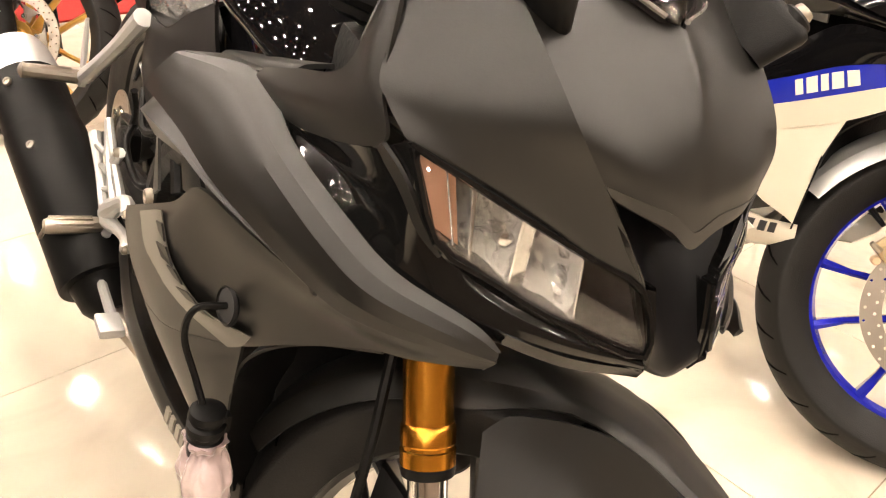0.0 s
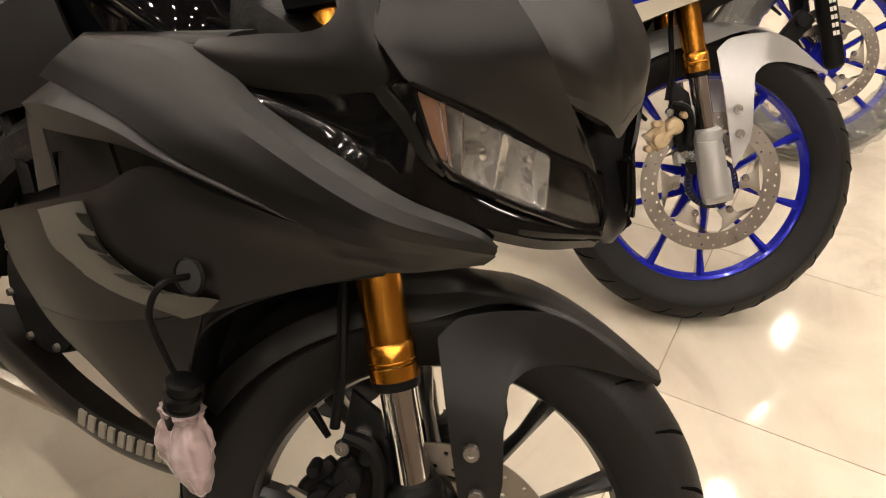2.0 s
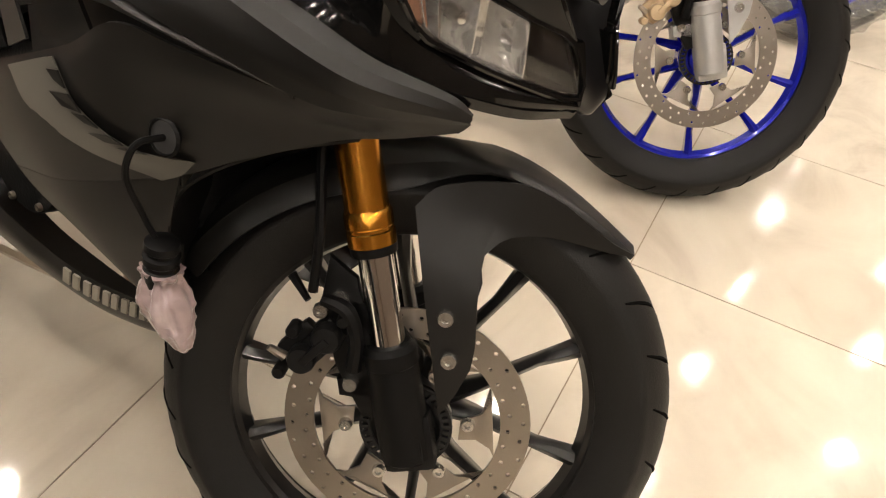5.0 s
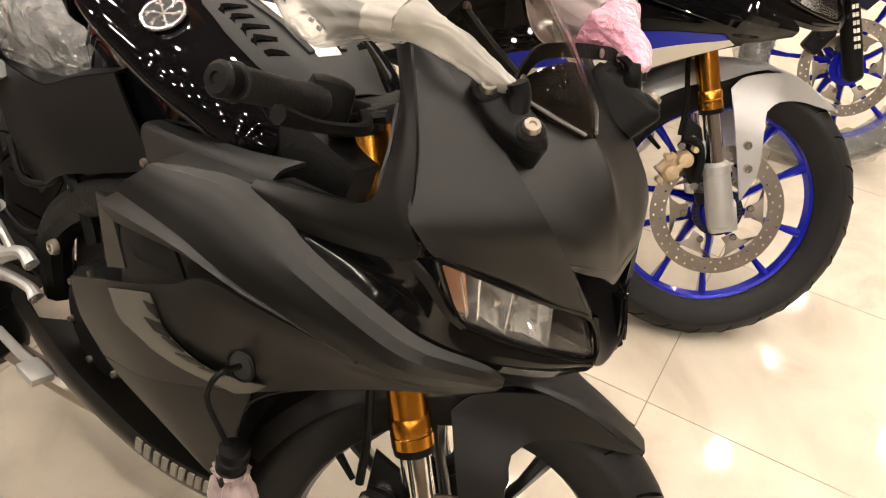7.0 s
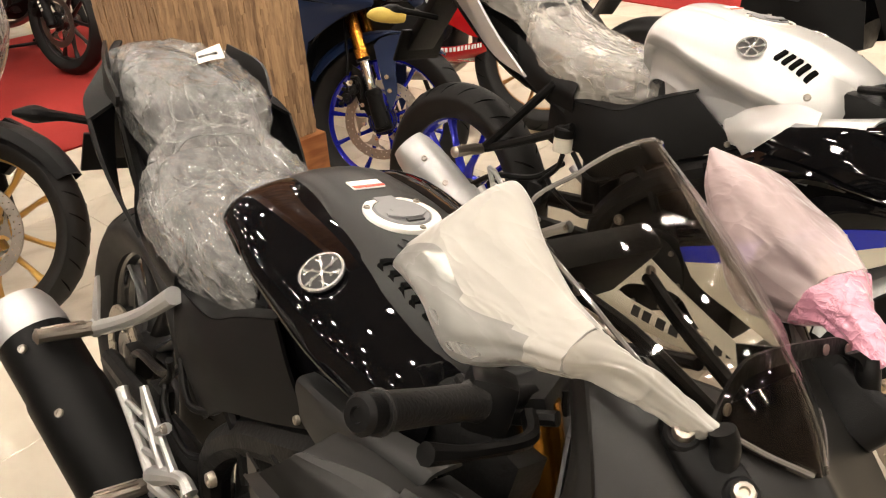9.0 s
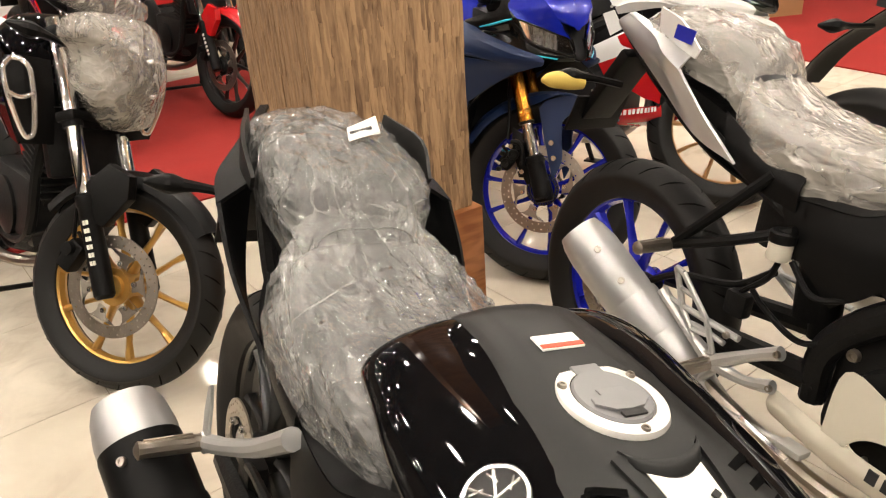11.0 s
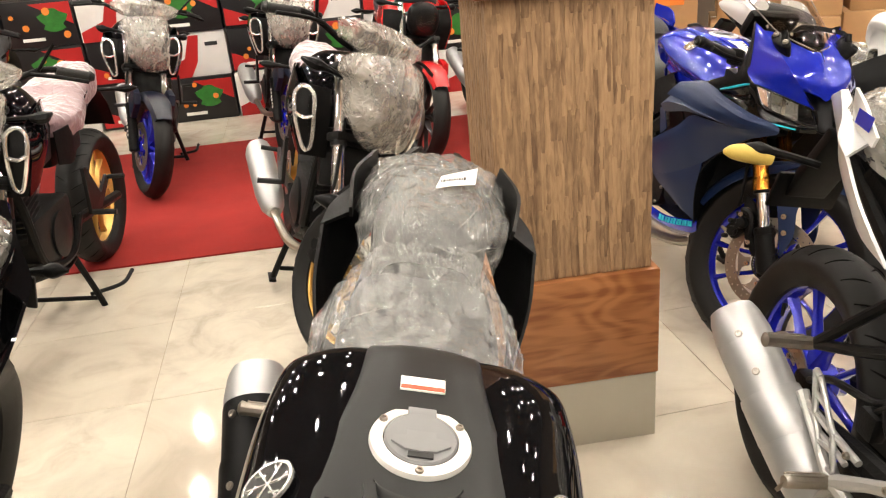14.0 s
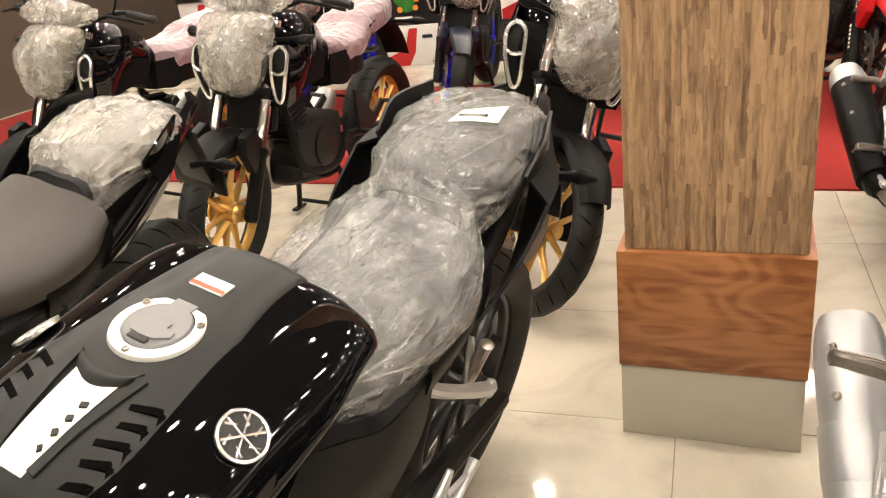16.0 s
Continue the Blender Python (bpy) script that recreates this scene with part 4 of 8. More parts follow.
    if pal.get("stripe"):
        part("stripe_decal", stripe, pal["stripe"], b, "satin grey stripe decal")
        grid = [[Vector((p[0], p[1] * s, p[2])) for p in r] for r in STRIPE]
        SP = lambda u, v: crom([crom(r, 40)[round(v * 40)] for r in grid], 60)[round(u * 60)] + Vector((0, 0.0016 * s, 0))  # noqa: E731
        for u0, u1, v0 in ((0.06, 0.14, 0.62), (0.20, 0.30, 0.50), (0.35, 0.43, 0.70), (0.50, 0.58, 0.55), (0.64, 0.70, 0.70)):
            q = [SP(u0, v0), SP(u1, v0 + 0.1), SP(u1 + 0.06, 1.0), SP(u0 + 0.03, 1.0)]
            part("stripe_glyph", (q + [p - Vector((0, 0.002 * s, 0)) for p in q], [(0, 1, 2, 3), (7, 6, 5, 4), (0, 4, 5, 1), (1, 5, 6, 2), (2, 6, 7, 3), (3, 7, 4, 0)]), MATTE, b, "plain dark bar in the stripe decal")
    inner = surf([[(0.262, 0.163, 0.362), (0.273, 0.184, 0.45), (0.279, 0.187, 0.53), (0.315, 0.184, 0.582), (0.395, 0.178, 0.645), (0.470, 0.162, 0.688)],
                  [(0.22, 0.10, 0.36), (0.235, 0.11, 0.46), (0.255, 0.115, 0.57), (0.30, 0.115, 0.64), (0.37, 0.105, 0.70), (0.46, 0.095, 0.735)]], 5, 5, 0.003, s)
    part("inner_fairing", inner, PLASTIC, b)
    part("fairing_liner", surf([[(-0.04, 0.150, 0.62), (0.08, 0.165, 0.72), (0.20, 0.170, 0.79), (0.33, 0.165, 0.83), (0.44, 0.155, 0.83)], [(-0.02, 0.155, 0.52), (0.09, 0.165, 0.57), (0.21, 0.16, 0.62), (0.33, 0.150, 0.68), (0.44, 0.13, 0.73)]], 5, 4, 0.003, s), PLASTIC, b)
    part("duct_vane", surf([[(0.04, 0.200, 0.70), (0.16, 0.215, 0.71)], [(0.07, 0.195, 0.625), (0.18, 0.205, 0.66)]], 4, 4, 0.004, s), PLASTIC, b)
    belly = surf(BELLY, 5, 4, 0.003, s)
    part("belly_pan", belly, pal["belly"], b, sharp=50)
    if pal.get("tube_bracket"):
        arch = surf([[(-0.184, 0.184, 0.335), (-0.175, 0.178, 0.470), (-0.090, 0.182, 0.458), (-0.022, 0.186, 0.431), (0.090, 0.187, 0.386), (0.208, 0.180, 0.339)],
                     [(-0.150, 0.188, 0.322), (-0.120, 0.187, 0.370), (-0.076, 0.188, 0.392), (0.010, 0.190, 0.404), (0.072, 0.191, 0.358), (0.182, 0.185, 0.314)]], 5, 4, 0.003, s)
        part("engine_window_panel", arch, pal["belly"], b, "light painted panel arching over the engine opening", 50)
    top_e = [Vector((x, y * s, z)) for x, y, z in BELLY[0]]
    low_e = [Vector((x, y * s, z)) for x, y, z in BELLY[1]]
    tl, ll = crom(top_e, 100), crom(low_e, 100)
    out = Vector((0, 0.0036 * s, 0))
    k0, k1 = pal.get("letter_span", (56, 96))
    for i in range(6):
        for half in (0, 1):
            u = k0 + (k1 - k0) * (i + 0.08 + 0.46 * half) / 6
            w = (k1 - k0) / 6 * 0.30
            P = lambda q, v: tl[int(q)].lerp(tl[min(100, int(q) + 1)], q % 1).lerp(ll[int(q)].lerp(ll[min(100, int(q) + 1)], q % 1), v) + out  # noqa: E731
            rows = [[P(u, v), P(u + w, v)] for v in (0.18, 0.92)]
            q = [rows[0][0], rows[0][1], rows[1][1], rows[1][0]]
            part("belly_letter", (q + [p - out * 1.6 for p in q], [(0, 1, 2, 3), (7, 6, 5, 4), (0, 4, 5, 1), (1, 5, 6, 2), (2, 6, 7, 3), (3, 7, 4, 0)]), pal["letters"], b, "plain bar of belly lettering")
    # headlamp
    top = [(0.478, 0.184, 0.847), (0.520, 0.139, 0.829), (0.552, 0.094, 0.811), (0.575, 0.055, 0.795)]
    bot = [(0.505, 0.168, 0.795), (0.524, 0.135, 0.777), (0.558, 0.090, 0.761), (0.588, 0.045, 0.754)]
    mid = [tuple((p[i] + q[i]) / 2 + (0.004 if i == 0 else 0) for i in range(3)) for p, q in zip(top, bot)]
    deep = [(0.25, 0.1), (1.0, 0.9), (1.0, 1.0), (0.15, 0.1)]
    back = [[(p[0] - 0.050 * a, p[1] - 0.018 * a, p[2] + (r - 1) * 0.004) for p, (a, c) in zip(line, deep)] for r, line in enumerate((top, mid, bot))]
    lamp = part("headlamp_housing", surf([top, back[0], back[1], back[2], bot], 5, 4, 0.003, s, inward=(0.3, 0, 0.82)), REFLDK, b, "dark headlamp housing")
    part("lens", surf([top, mid, bot], 6, 4, 0.0015, s), LENS, lamp, "clear headlamp lens")
    part("lamp_rim", tube([Vector((p[0] + 0.002, p[1] * s, p[2])) for p in (*top, *reversed(bot), top[0])], 0.0028, 6, 3), TRIM, lamp)
    P = lambda u, v: (crom([Vector(p) for p in top], 60)[round(u * 60)]).lerp(crom([Vector(p) for p in bot], 60)[round(u * 60)], v)  # noqa: E731
    if nose_detail:
        part("marker_strip", surf([[tuple(P(u, v) + Vector((-0.006 - 0.01 * u, -0.004, 0))) for u in (0.02, 0.10, 0.17)] for v in (0.06, 0.5, 0.9)], 3, 3, 0.001, s), COPPER, lamp, "copper-tinted side reflector")
        rng = random.Random(11 + s)
        for k, (u0, u1) in enumerate(((0.125, 0.235), (0.235, 0.43), (0.43, 0.70))):
            rows = []
            for r in range(13):
                v = 0.03 + 0.94 * r / 12
                row = []
                for c in range(13):
                    u = u0 + (u1 - u0) * c / 12
                    bowl = (1 - (2 * c / 12 - 1) ** 2) * (1 - (2 * r / 12 - 1) ** 4)
                    flute = 0.10 * (c % 2) + 0.10 * ((r // 3) % 2) + 0.05 * rng.random()
                    row.append(tuple(P(u, v) + Vector((-0.046, -0.016, 0.0)) * (0.10 + (0.40 + flute + 0.35 * rng.random()) * bowl ** 0.6)))
                rows.append(row)
            part("reflector", surf(rows, 1, 1, 0.001, s), REFLECT, lamp, "faceted chrome reflector", 4)
        for u in (0.232, 0.428):
            part("reflector_rib", surf([[tuple(P(u, v) + Vector((-0.006, -0.003, 0))), tuple(P(u + 0.012, v) + Vector((-0.006, -0.003, 0)))] for v in (0.05, 0.5, 0.95)], 2, 3, 0.012, s, inward=(0.4, 0, 0.8)), CHROME, lamp, "bright rib between reflectors")
        part("lamp_bulb", lathe([(0.0, 0.012), (0.006, 0.010), (0.008, 0.0), (0.006, -0.02)], 12, [q * (s if n == 1 else 1) for n, q in enumerate(P(0.42, 0.5) + Vector((-0.026, -0.01, 0)))], (1, 0.3 * s, 0)), CHROME, lamp)


def sport_bike(m, pal, steer, label, group, covered=True, mirror_bags=None, plug=False, name="sport_motorcycle"):
    b = thing(name, m, label, "motorcycle", group)
    front_end(b, pal, steer)
    wheel(b, "rear_wheel", REAR, 0.314, 0.116, pal["wheel"], label=pal["wheel_label"], discs=((-0.075, 0.110),))
    # nose
    half = [[(0.511, 0, 0.944), (0.482, 0.055, 0.960), (0.432, 0.112, 0.983), (0.405, 0.142, 0.988)],
            [(0.536, 0, 0.920), (0.5195, 0.050, 0.9285), (0.4955, 0.098, 0.939), (0.468, 0.138, 0.950)],
            [(0.5555, 0, 0.888), (0.5495, 0.048, 0.8945), (0.5340, 0.092, 0.9045), (0.516, 0.131, 0.915)],
            [(0.567, 0, 0.858), (0.5650, 0.046, 0.8650), (0.5585, 0.085, 0.8755), (0.544, 0.120, 0.886)],
            [(0.572, 0, 0.834), (0.5695, 0.045, 0.8448), (0.5655, 0.075, 0.8518), (0.556, 0.098, 0.857)]]
    facet = [[(0.405, 0.142, 0.988), (0.395, 0.152, 0.998), (0.385, 0.160, 1.006)],
             [(0.468, 0.138, 0.950), (0.442, 0.160, 0.952), (0.414, 0.178, 0.957)],
             [(0.516, 0.131, 0.915), (0.478, 0.159, 0.914), (0.438, 0.188, 0.918)],
             [(0.544, 0.120, 0.886), (0.501, 0.159, 0.881), (0.452, 0.200, 0.880)],
             [(0.556, 0.098, 0.857), (0.520, 0.142, 0.854), (0.463, 0.197, 0.866)],
             [(0.569, 0.073, 0.824), (0.538, 0.119, 0.832), (0.477, 0.189, 0.851)],
             [(0.577, 0.054, 0.796), (0.553, 0.096, 0.812), (0.479, 0.1855, 0.848)]]
    rows = [[(x, -y, z) for x, y, z in reversed(r)][:-1] + r for r in half]
    part("upper_cowl", join(surf(rows, 8, 6, 0.0035, inward=(0.3, 0, 0.85)), surf(facet, 8, 6, 0.0035, -1, inward=(0.3, 0, 0.85)), surf(facet, 8, 6, 0.0035, 1, inward=(0.3, 0, 0.85))), pal["nose"], b, pal.get("nose_label", ""), 22)
    brow = ((0.5565, 0.098, 0.857), (0.5660, 0.075, 0.8518), (0.5700, 0.045, 0.8448), (0.5725, 0, 0.834))
    lip = ((0.5580, 0.090, 0.849), (0.5670, 0.070, 0.8425), (0.5715, 0.042, 0.8340), (0.5735, 0, 0.822))
    deep = ((0.540, 0.086, 0.851), (0.548, 0.066, 0.846), (0.552, 0.040, 0.836), (0.555, 0, 0.822))
    part("cowl_brow", surf([[(x, -y, z) for x, y, z in q] + [p for p in reversed(q[:-1])] for q in (brow, lip, deep)], 5, 3, 0.003, inward=(0.3, 0, 0.85), linear_v=True), pal["nose"], b, sharp=30)
    if pal.get("nose_plate"):
        for nm, mt, w, up in (("plate_border", INK, 0.82, 0.0020), ("nose_plate", pal["nose_plate"], 0.68, 0.0040)):
            pr = [[(x + up, y * w, z + up * 0.8) for x, y, z in r] for r in ([(q[0], q[1] * (0.55 + 0.2 * n), q[2]) for q in [(a[0], -a[1], a[2]) for a in reversed(row[:2])][:-1] + row[:2]] for n, row in enumerate(half[:3]))]
            part(nm, surf(pr, 5, 5, 0.0012, inward=(0.3, 0, 0.85)), mt, b, "yellow nose plate" if nm == "nose_plate" else "")
    for s in (-1, 1):
        part("nose_fang", surf([[(0.577, 0.054, 0.797), (0.585, 0.047, 0.770), (0.589, 0.041, 0.748)], [(0.580, 0.046, 0.797), (0.588, 0.040, 0.770), (0.590, 0.037, 0.746)], [(0.560, 0.048, 0.797), (0.566, 0.042, 0.770), (0.570, 0.036, 0.748)]], 4, 4, 0.003, s, inward=(0.5, 0.03 * s, 0.77)), TRIM, b)
        side_parts(b, pal, s)
    part("nose_intake", surf([[(0.545, -0.085, 0.848), (0.522, -0.045, 0.838), (0.515, 0, 0.830), (0.522, 0.045, 0.838), (0.545, 0.085, 0.848)], [(0.535, -0.055, 0.795), (0.500, -0.028, 0.79), (0.495, 0, 0.785), (0.500, 0.028, 0.79), (0.535, 0.055, 0.795)], [(0.535, -0.040, 0.752), (0.515, -0.022, 0.748), (0.510, 0, 0.746), (0.515, 0.022, 0.748), (0.535, 0.040, 0.752)]], 4, 4, 0.004, inward=(0.3, 0, 0.8)), INTAKE, b, "black recessed nose intake")
    chin = [[(0.550, 0.082, 0.842), (0.536, 0.044, 0.834), (0.531, 0, 0.829)], [(0.567, 0.065, 0.808), (0.556, 0.033, 0.803), (0.553, 0, 0.801)], [(0.581, 0.053, 0.776), (0.575, 0.026, 0.773), (0.573, 0, 0.772)], [(0.589, 0.042, 0.752), (0.589, 0.021, 0.747), (0.589, 0, 0.745)], [(0.584, 0.034, 0.740), (0.586, 0.017, 0.735), (0.587, 0, 0.733)], [(0.545, 0.034, 0.742), (0.545, 0.017, 0.737), (0.545, 0, 0.735)]]
    part("chin_panel", surf([[(x, -y, z) for x, y, z in r] + [p for p in reversed(r[:-1])] for r in chin], 5, 4, 0.003, inward=(0.4, 0, 0.78)), INTAKE, b, "curved chin panel between the lamps", 50)
    part("intake_sill", surf([[(0.578, -0.038, 0.752), (0.579, -0.02, 0.748), (0.580, 0, 0.746), (0.579, 0.02, 0.748), (0.578, 0.038, 0.752)], [(0.500, -0.040, 0.753), (0.50, -0.02, 0.749), (0.50, 0, 0.747), (0.50, 0.02, 0.749), (0.500, 0.040, 0.753)]], 4, 4, 0.006, inward=(0.54, 0, 0.5)), INTAKE, b)
    for s in (-1, 1):
        part("intake_cheek", surf([[(0.5575, 0.091, 0.852), (0.569, 0.073, 0.823), (0.577, 0.053, 0.796), (0.588, 0.042, 0.750)], [(0.525, 0.070, 0.846), (0.525, 0.058, 0.82), (0.528, 0.046, 0.795), (0.530, 0.038, 0.750)]], 4, 4, 0.003, s), TRIM, b)
    pane = [[(0.290, -0.140, 1.070), (0.291, -0.092, 1.099), (0.285, -0.036, 1.114), (0.272, 0.028, 1.112), (0.242, 0.100, 1.073)],
            [(0.365, -0.136, 1.028), (0.372, -0.092, 1.060), (0.374, -0.036, 1.073), (0.358, 0.030, 1.058), (0.329, 0.092, 1.015)],
            [(0.430, -0.120, 0.990), (0.442, -0.080, 1.016), (0.447, -0.036, 1.024), (0.434, 0.018, 1.008), (0.406, 0.074, 0.976)],
            [(0.478, -0.084, 0.966), (0.488, -0.060, 0.977), (0.493, -0.036, 0.980), (0.486, -0.008, 0.973), (0.473, 0.024, 0.958)],
            [(0.508, -0.046, 0.949), (0.512, -0.042, 0.951), (0.514, -0.037, 0.951), (0.512, -0.032, 0.950), (0.508, -0.026, 0.948)]]
    part("screen", surf(pane, 6, 6, 0.003, inward=(0.2, 0, 0.85)), SMOKE, b, "smoked acrylic windscreen", 60)
    low = [[tuple(Vector(p).lerp(Vector(q), 0.45) - Vector((0.003, 0, 0.005))) for p, q in zip(pane[2], pane[3])]] + [[(x - 0.003, y, z - 0.005) for x, y, z in r] for r in pane[3:]]
    part("screen_mask", surf(low, 5, 4, 0.002, inward=(0.2, 0, 0.85)), GLOSS, b, "gloss black band printed behind the screen's tip", 60)
    part("screen_edge", tube([r[0] for r in reversed(pane)] + pane[0][1:-1] + [r[-1] for r in pane], 0.0020, 6, 6), CLEAREDGE, b, "polished edge of the windscreen")
    for q in (-1, 1):
        part("screen_screw", bolt((0.405, -0.037 + 0.088 * q, 1.000), (0.3, 0.7 * q, 0.6), 0.006, 0.004), DARK, b)
    dash = part("dashboard", block((0.035, 0.16, 0.085), (0.262, -0.035, 0.995), 0.014, (0, 35, 0)), PLASTIC, b, "black instrument housing")
    part("dash_glass", block((0.004, 0.135, 0.062), (0.2445, -0.035, 1.0025), 0.002, (0, 35, 0)), GLOSS, dash)
    part("dash_stay", join(tube([(0.285, -0.05, 0.985), (0.34, -0.03, 0.965), (0.43, -0.02, 0.93)], 0.007, 8), tube([(0.285, 0.045, 0.985), (0.34, 0.03, 0.965), (0.43, 0.02, 0.93)], 0.007, 8)), DARK, dash)
    for q in (-0.055, 0.045):
        part("dash_screw", bolt((0.285, q, 0.99), (1, 0, 0.4), 0.006, 0.004), STEEL, dash)
    part("nose_stay", block((0.08, 0.12, 0.11), (0.42, 0, 0.83), 0.03), PLASTIC, b)
    part("air_box", join(block((0.14, 0.22, 0.10), (0.235, 0, 0.80), 0.03, (0, 10, 0)), *[tube([(0.20, 0.09 * q, 0.86), (0.27, 0.12 * q, 0.875), (0.33, 0.10 * q, 0.90)], 0.007, 8) for q in (-1, 1)]), DARK, b)
    sb = [(0.462, -0.112, 0.974), (0.452, -0.090, 0.991), (0.446, -0.062, 1.008), (0.446, -0.030, 1.010), (0.449, 0.005, 1.009), (0.452, 0.040, 1.006), (0.456, 0.072, 1.001), (0.470, 0.084, 0.985)]
    stay = part("stay_bracket", surf([sb, [(x + 0.004, y, z - 0.013) for x, y, z in sb]], 4, 2, 0.003, inward=(0.3, 0, 0.9)), DARK, b, "flat black metal stay behind the windscreen")
    for k in (1, 5, 6):
        part("stay_hole", lathe([(0.0, 0.0), (0.0045, 0.0), (0.0045, 0.0012), (0.0, 0.0012)], 16, Vector(sb[k]) + Vector((0.0045, 0, -0.0065)), (0.95, 0, 0.3)), STEEL, stay)
    part("mount_arm", surf([[(0.470, 0.050, 1.000), (0.478, 0.062, 0.992), (0.488, 0.066, 0.965)], [(0.474, 0.060, 1.002), (0.482, 0.076, 0.990), (0.492, 0.076, 0.962)]], 3, 3, 0.004, inward=(0.3, 0, 0.9)), PLASTIC, b)
    # tank
    st = [(-0.214, 0.78, 0.897, 0.75), (-0.204, 0.90, 0.924, 0.6), (-0.182, 0.97, 0.937, 0.55), (-0.135, 1.01, 0.938, 0.65), (-0.09, 1.04, 0.934, 0.8), (-0.02, 1.04, 0.926, 0.95), (0.05, 1.03, 0.914, 1.0), (0.11, 0.97, 0.899, 1.0), (0.165, 0.86, 0.876, 1.0), (0.195, 0.74, 0.855, 1.0)]
    sec = [(0.0, 0.0), (0.076, -0.002), (0.105, -0.010), (0.134, -0.027), (0.155, -0.049), (0.165, -0.074), (0.166, -0.088), (0.150, -0.104), (0.128, -0.118), (0.118, -0.150), (0.120, -0.175)]
    rows = []
    for y, z in [(-a, c) for a, c in reversed(sec)][:-1] + sec:
        rows.append([(x, y * k, zt + (z * sh if z > -0.08 else z + 0.08 - 0.08 * sh) * (0.75 + 0.25 * k)) for x, k, zt, sh in st])
    part("fuel_tank", surf(rows, 4, 3, 0.003, inward=(0, 0, 0.8)), pal["tank"], b, pal["tank_label"], 60)
    rear_cap = surf([[(-0.214, -0.10, 0.882), (-0.215, -0.05, 0.894), (-0.215, 0, 0.897), (-0.215, 0.05, 0.894), (-0.214, 0.10, 0.882)], [(-0.205, -0.105, 0.79), (-0.208, -0.05, 0.79), (-0.209, 0, 0.79), (-0.208, 0.05, 0.79), (-0.205, 0.105, 0.79)]], 4, 4, 0.003, inward=(0, 0, 0.85))
    part("tank_rear", rear_cap, pal["tank"], b)
    spine = [(-0.216, 0.056, 0.899), (-0.203, 0.062, 0.927), (-0.180, 0.066, 0.939), (-0.135, 0.068, 0.940), (-0.09, 0.074, 0.936), (-0.03, 0.090, 0.929), (0.045, 0.097, 0.917), (0.105, 0.098, 0.902), (0.160, 0.088, 0.878), (0.197, 0.062, 0.853)]
    cov = []
    for y, dz in ((-1, -0.012), (-0.94, 0.000), (-0.62, 0.004), (-0.42, 0.0065), (0, 0.0075), (0.42, 0.0065), (0.62, 0.004), (0.94, 0.000), (1, -0.012)):
        cov.append([(x, y * w, zt + dz - (0.007 if w > 0.082 and abs(y) > 0.9 else 0.0)) for x, w, zt in spine])
    cover = part("tank_cover", surf(cov, 4, 3, 0.003, inward=(0, 0, 0.8)), pal["center"], b, pal.get("center_label", "dark grey matte tank top cover"), 40)

    def over(x, y, up=0.0):
        for (x0, w0, z0), (x1, w1, z1) in zip(spine, spine[1:]):
            if x <= x1:
                break
        k = (x - x0) / (x1 - x0)
        r = min(1.0, abs(y) / (w0 + (w1 - w0) * k))
        lift = 0.0075 - 0.0055 * max(0.0, r - 0.3) / 0.5 - (0.020 * (r - 0.8) / 0.2 if r > 0.8 else 0.0)
        return Vector((x, y, z0 + (z1 - z0) * k + lift + up))

    def strip(line, wide, s, h=0.0016):
        v, f = [], []
        for i, (x, y) in enumerate(line):
            x2, y2 = line[min(i + 1, len(line) - 1)]
            x1, y1 = line[max(i - 1, 0)]
            t = Vector((x2 - x1, y2 - y1)).normalized() * wide / 2
            for q, up in ((-1, -0.004), (-1, h), (1, h), (1, -0.004)):
                p = over(x - t.y * q, (y + t.x * q), up)
                v.append(Vector((p.x, p.y * s, p.z)))
        for i in range(len(line) - 1):
            f += [(4 * i + e, 4 * i + (e + 1) % 4, 4 * i + 4 + (e + 1) % 4, 4 * i + 4 + e) for e in range(4)]
        return v, f + [(3, 2, 1, 0), tuple(4 * (len(line) - 1) + e for e in range(4))]
    if pal.get("slashes"):
        def skin(x, y, up):
            k = next(n for n in range(len(st) - 1) if x <= st[n + 1][0])
            u = (x - st[k][0]) / (st[k + 1][0] - st[k][0])
            wide, crest = (st[k][n] + (st[k + 1][n] - st[k][n]) * u for n in (1, 2))
            q = next(n for n in range(len(sec) - 1) if y / wide <= sec[n + 1][0])
            v = (y / wide - sec[q][0]) / (sec[q + 1][0] - sec[q][0])
            return Vector((x, y, crest + sec[q][1] + (sec[q + 1][1] - sec[q][1]) * v + up))
        for s in (-1, 1):
            for i in range(5):
                x = 0.058 + 0.0155 * i
                v = []
                for y in (0.112, 0.120, 0.128, 0.136):
                    for dx, up in ((0, -0.004), (0, 0.0065), (0.0078, 0.0065), (0.0078, -0.004)):
                        p = skin(x + dx + (0.136 - y) * 0.25, y, up)
                        v.append(Vector((p.x, p.y * s, p.z)))
                f = [(4 * n + e, 4 * n + (e + 1) % 4, 4 * n + 4 + (e + 1) % 4, 4 * n + 4 + e) for n in range(3) for e in range(4)]
                # the slot is not cut; a raised near-black bar paints its shade
                part("slash_vent", (v, f + [(3, 2, 1, 0), (12, 13, 14, 15)]), GROOVESHADE, b, "raised black bar painted as the shade in a slash vent beside the emblem")
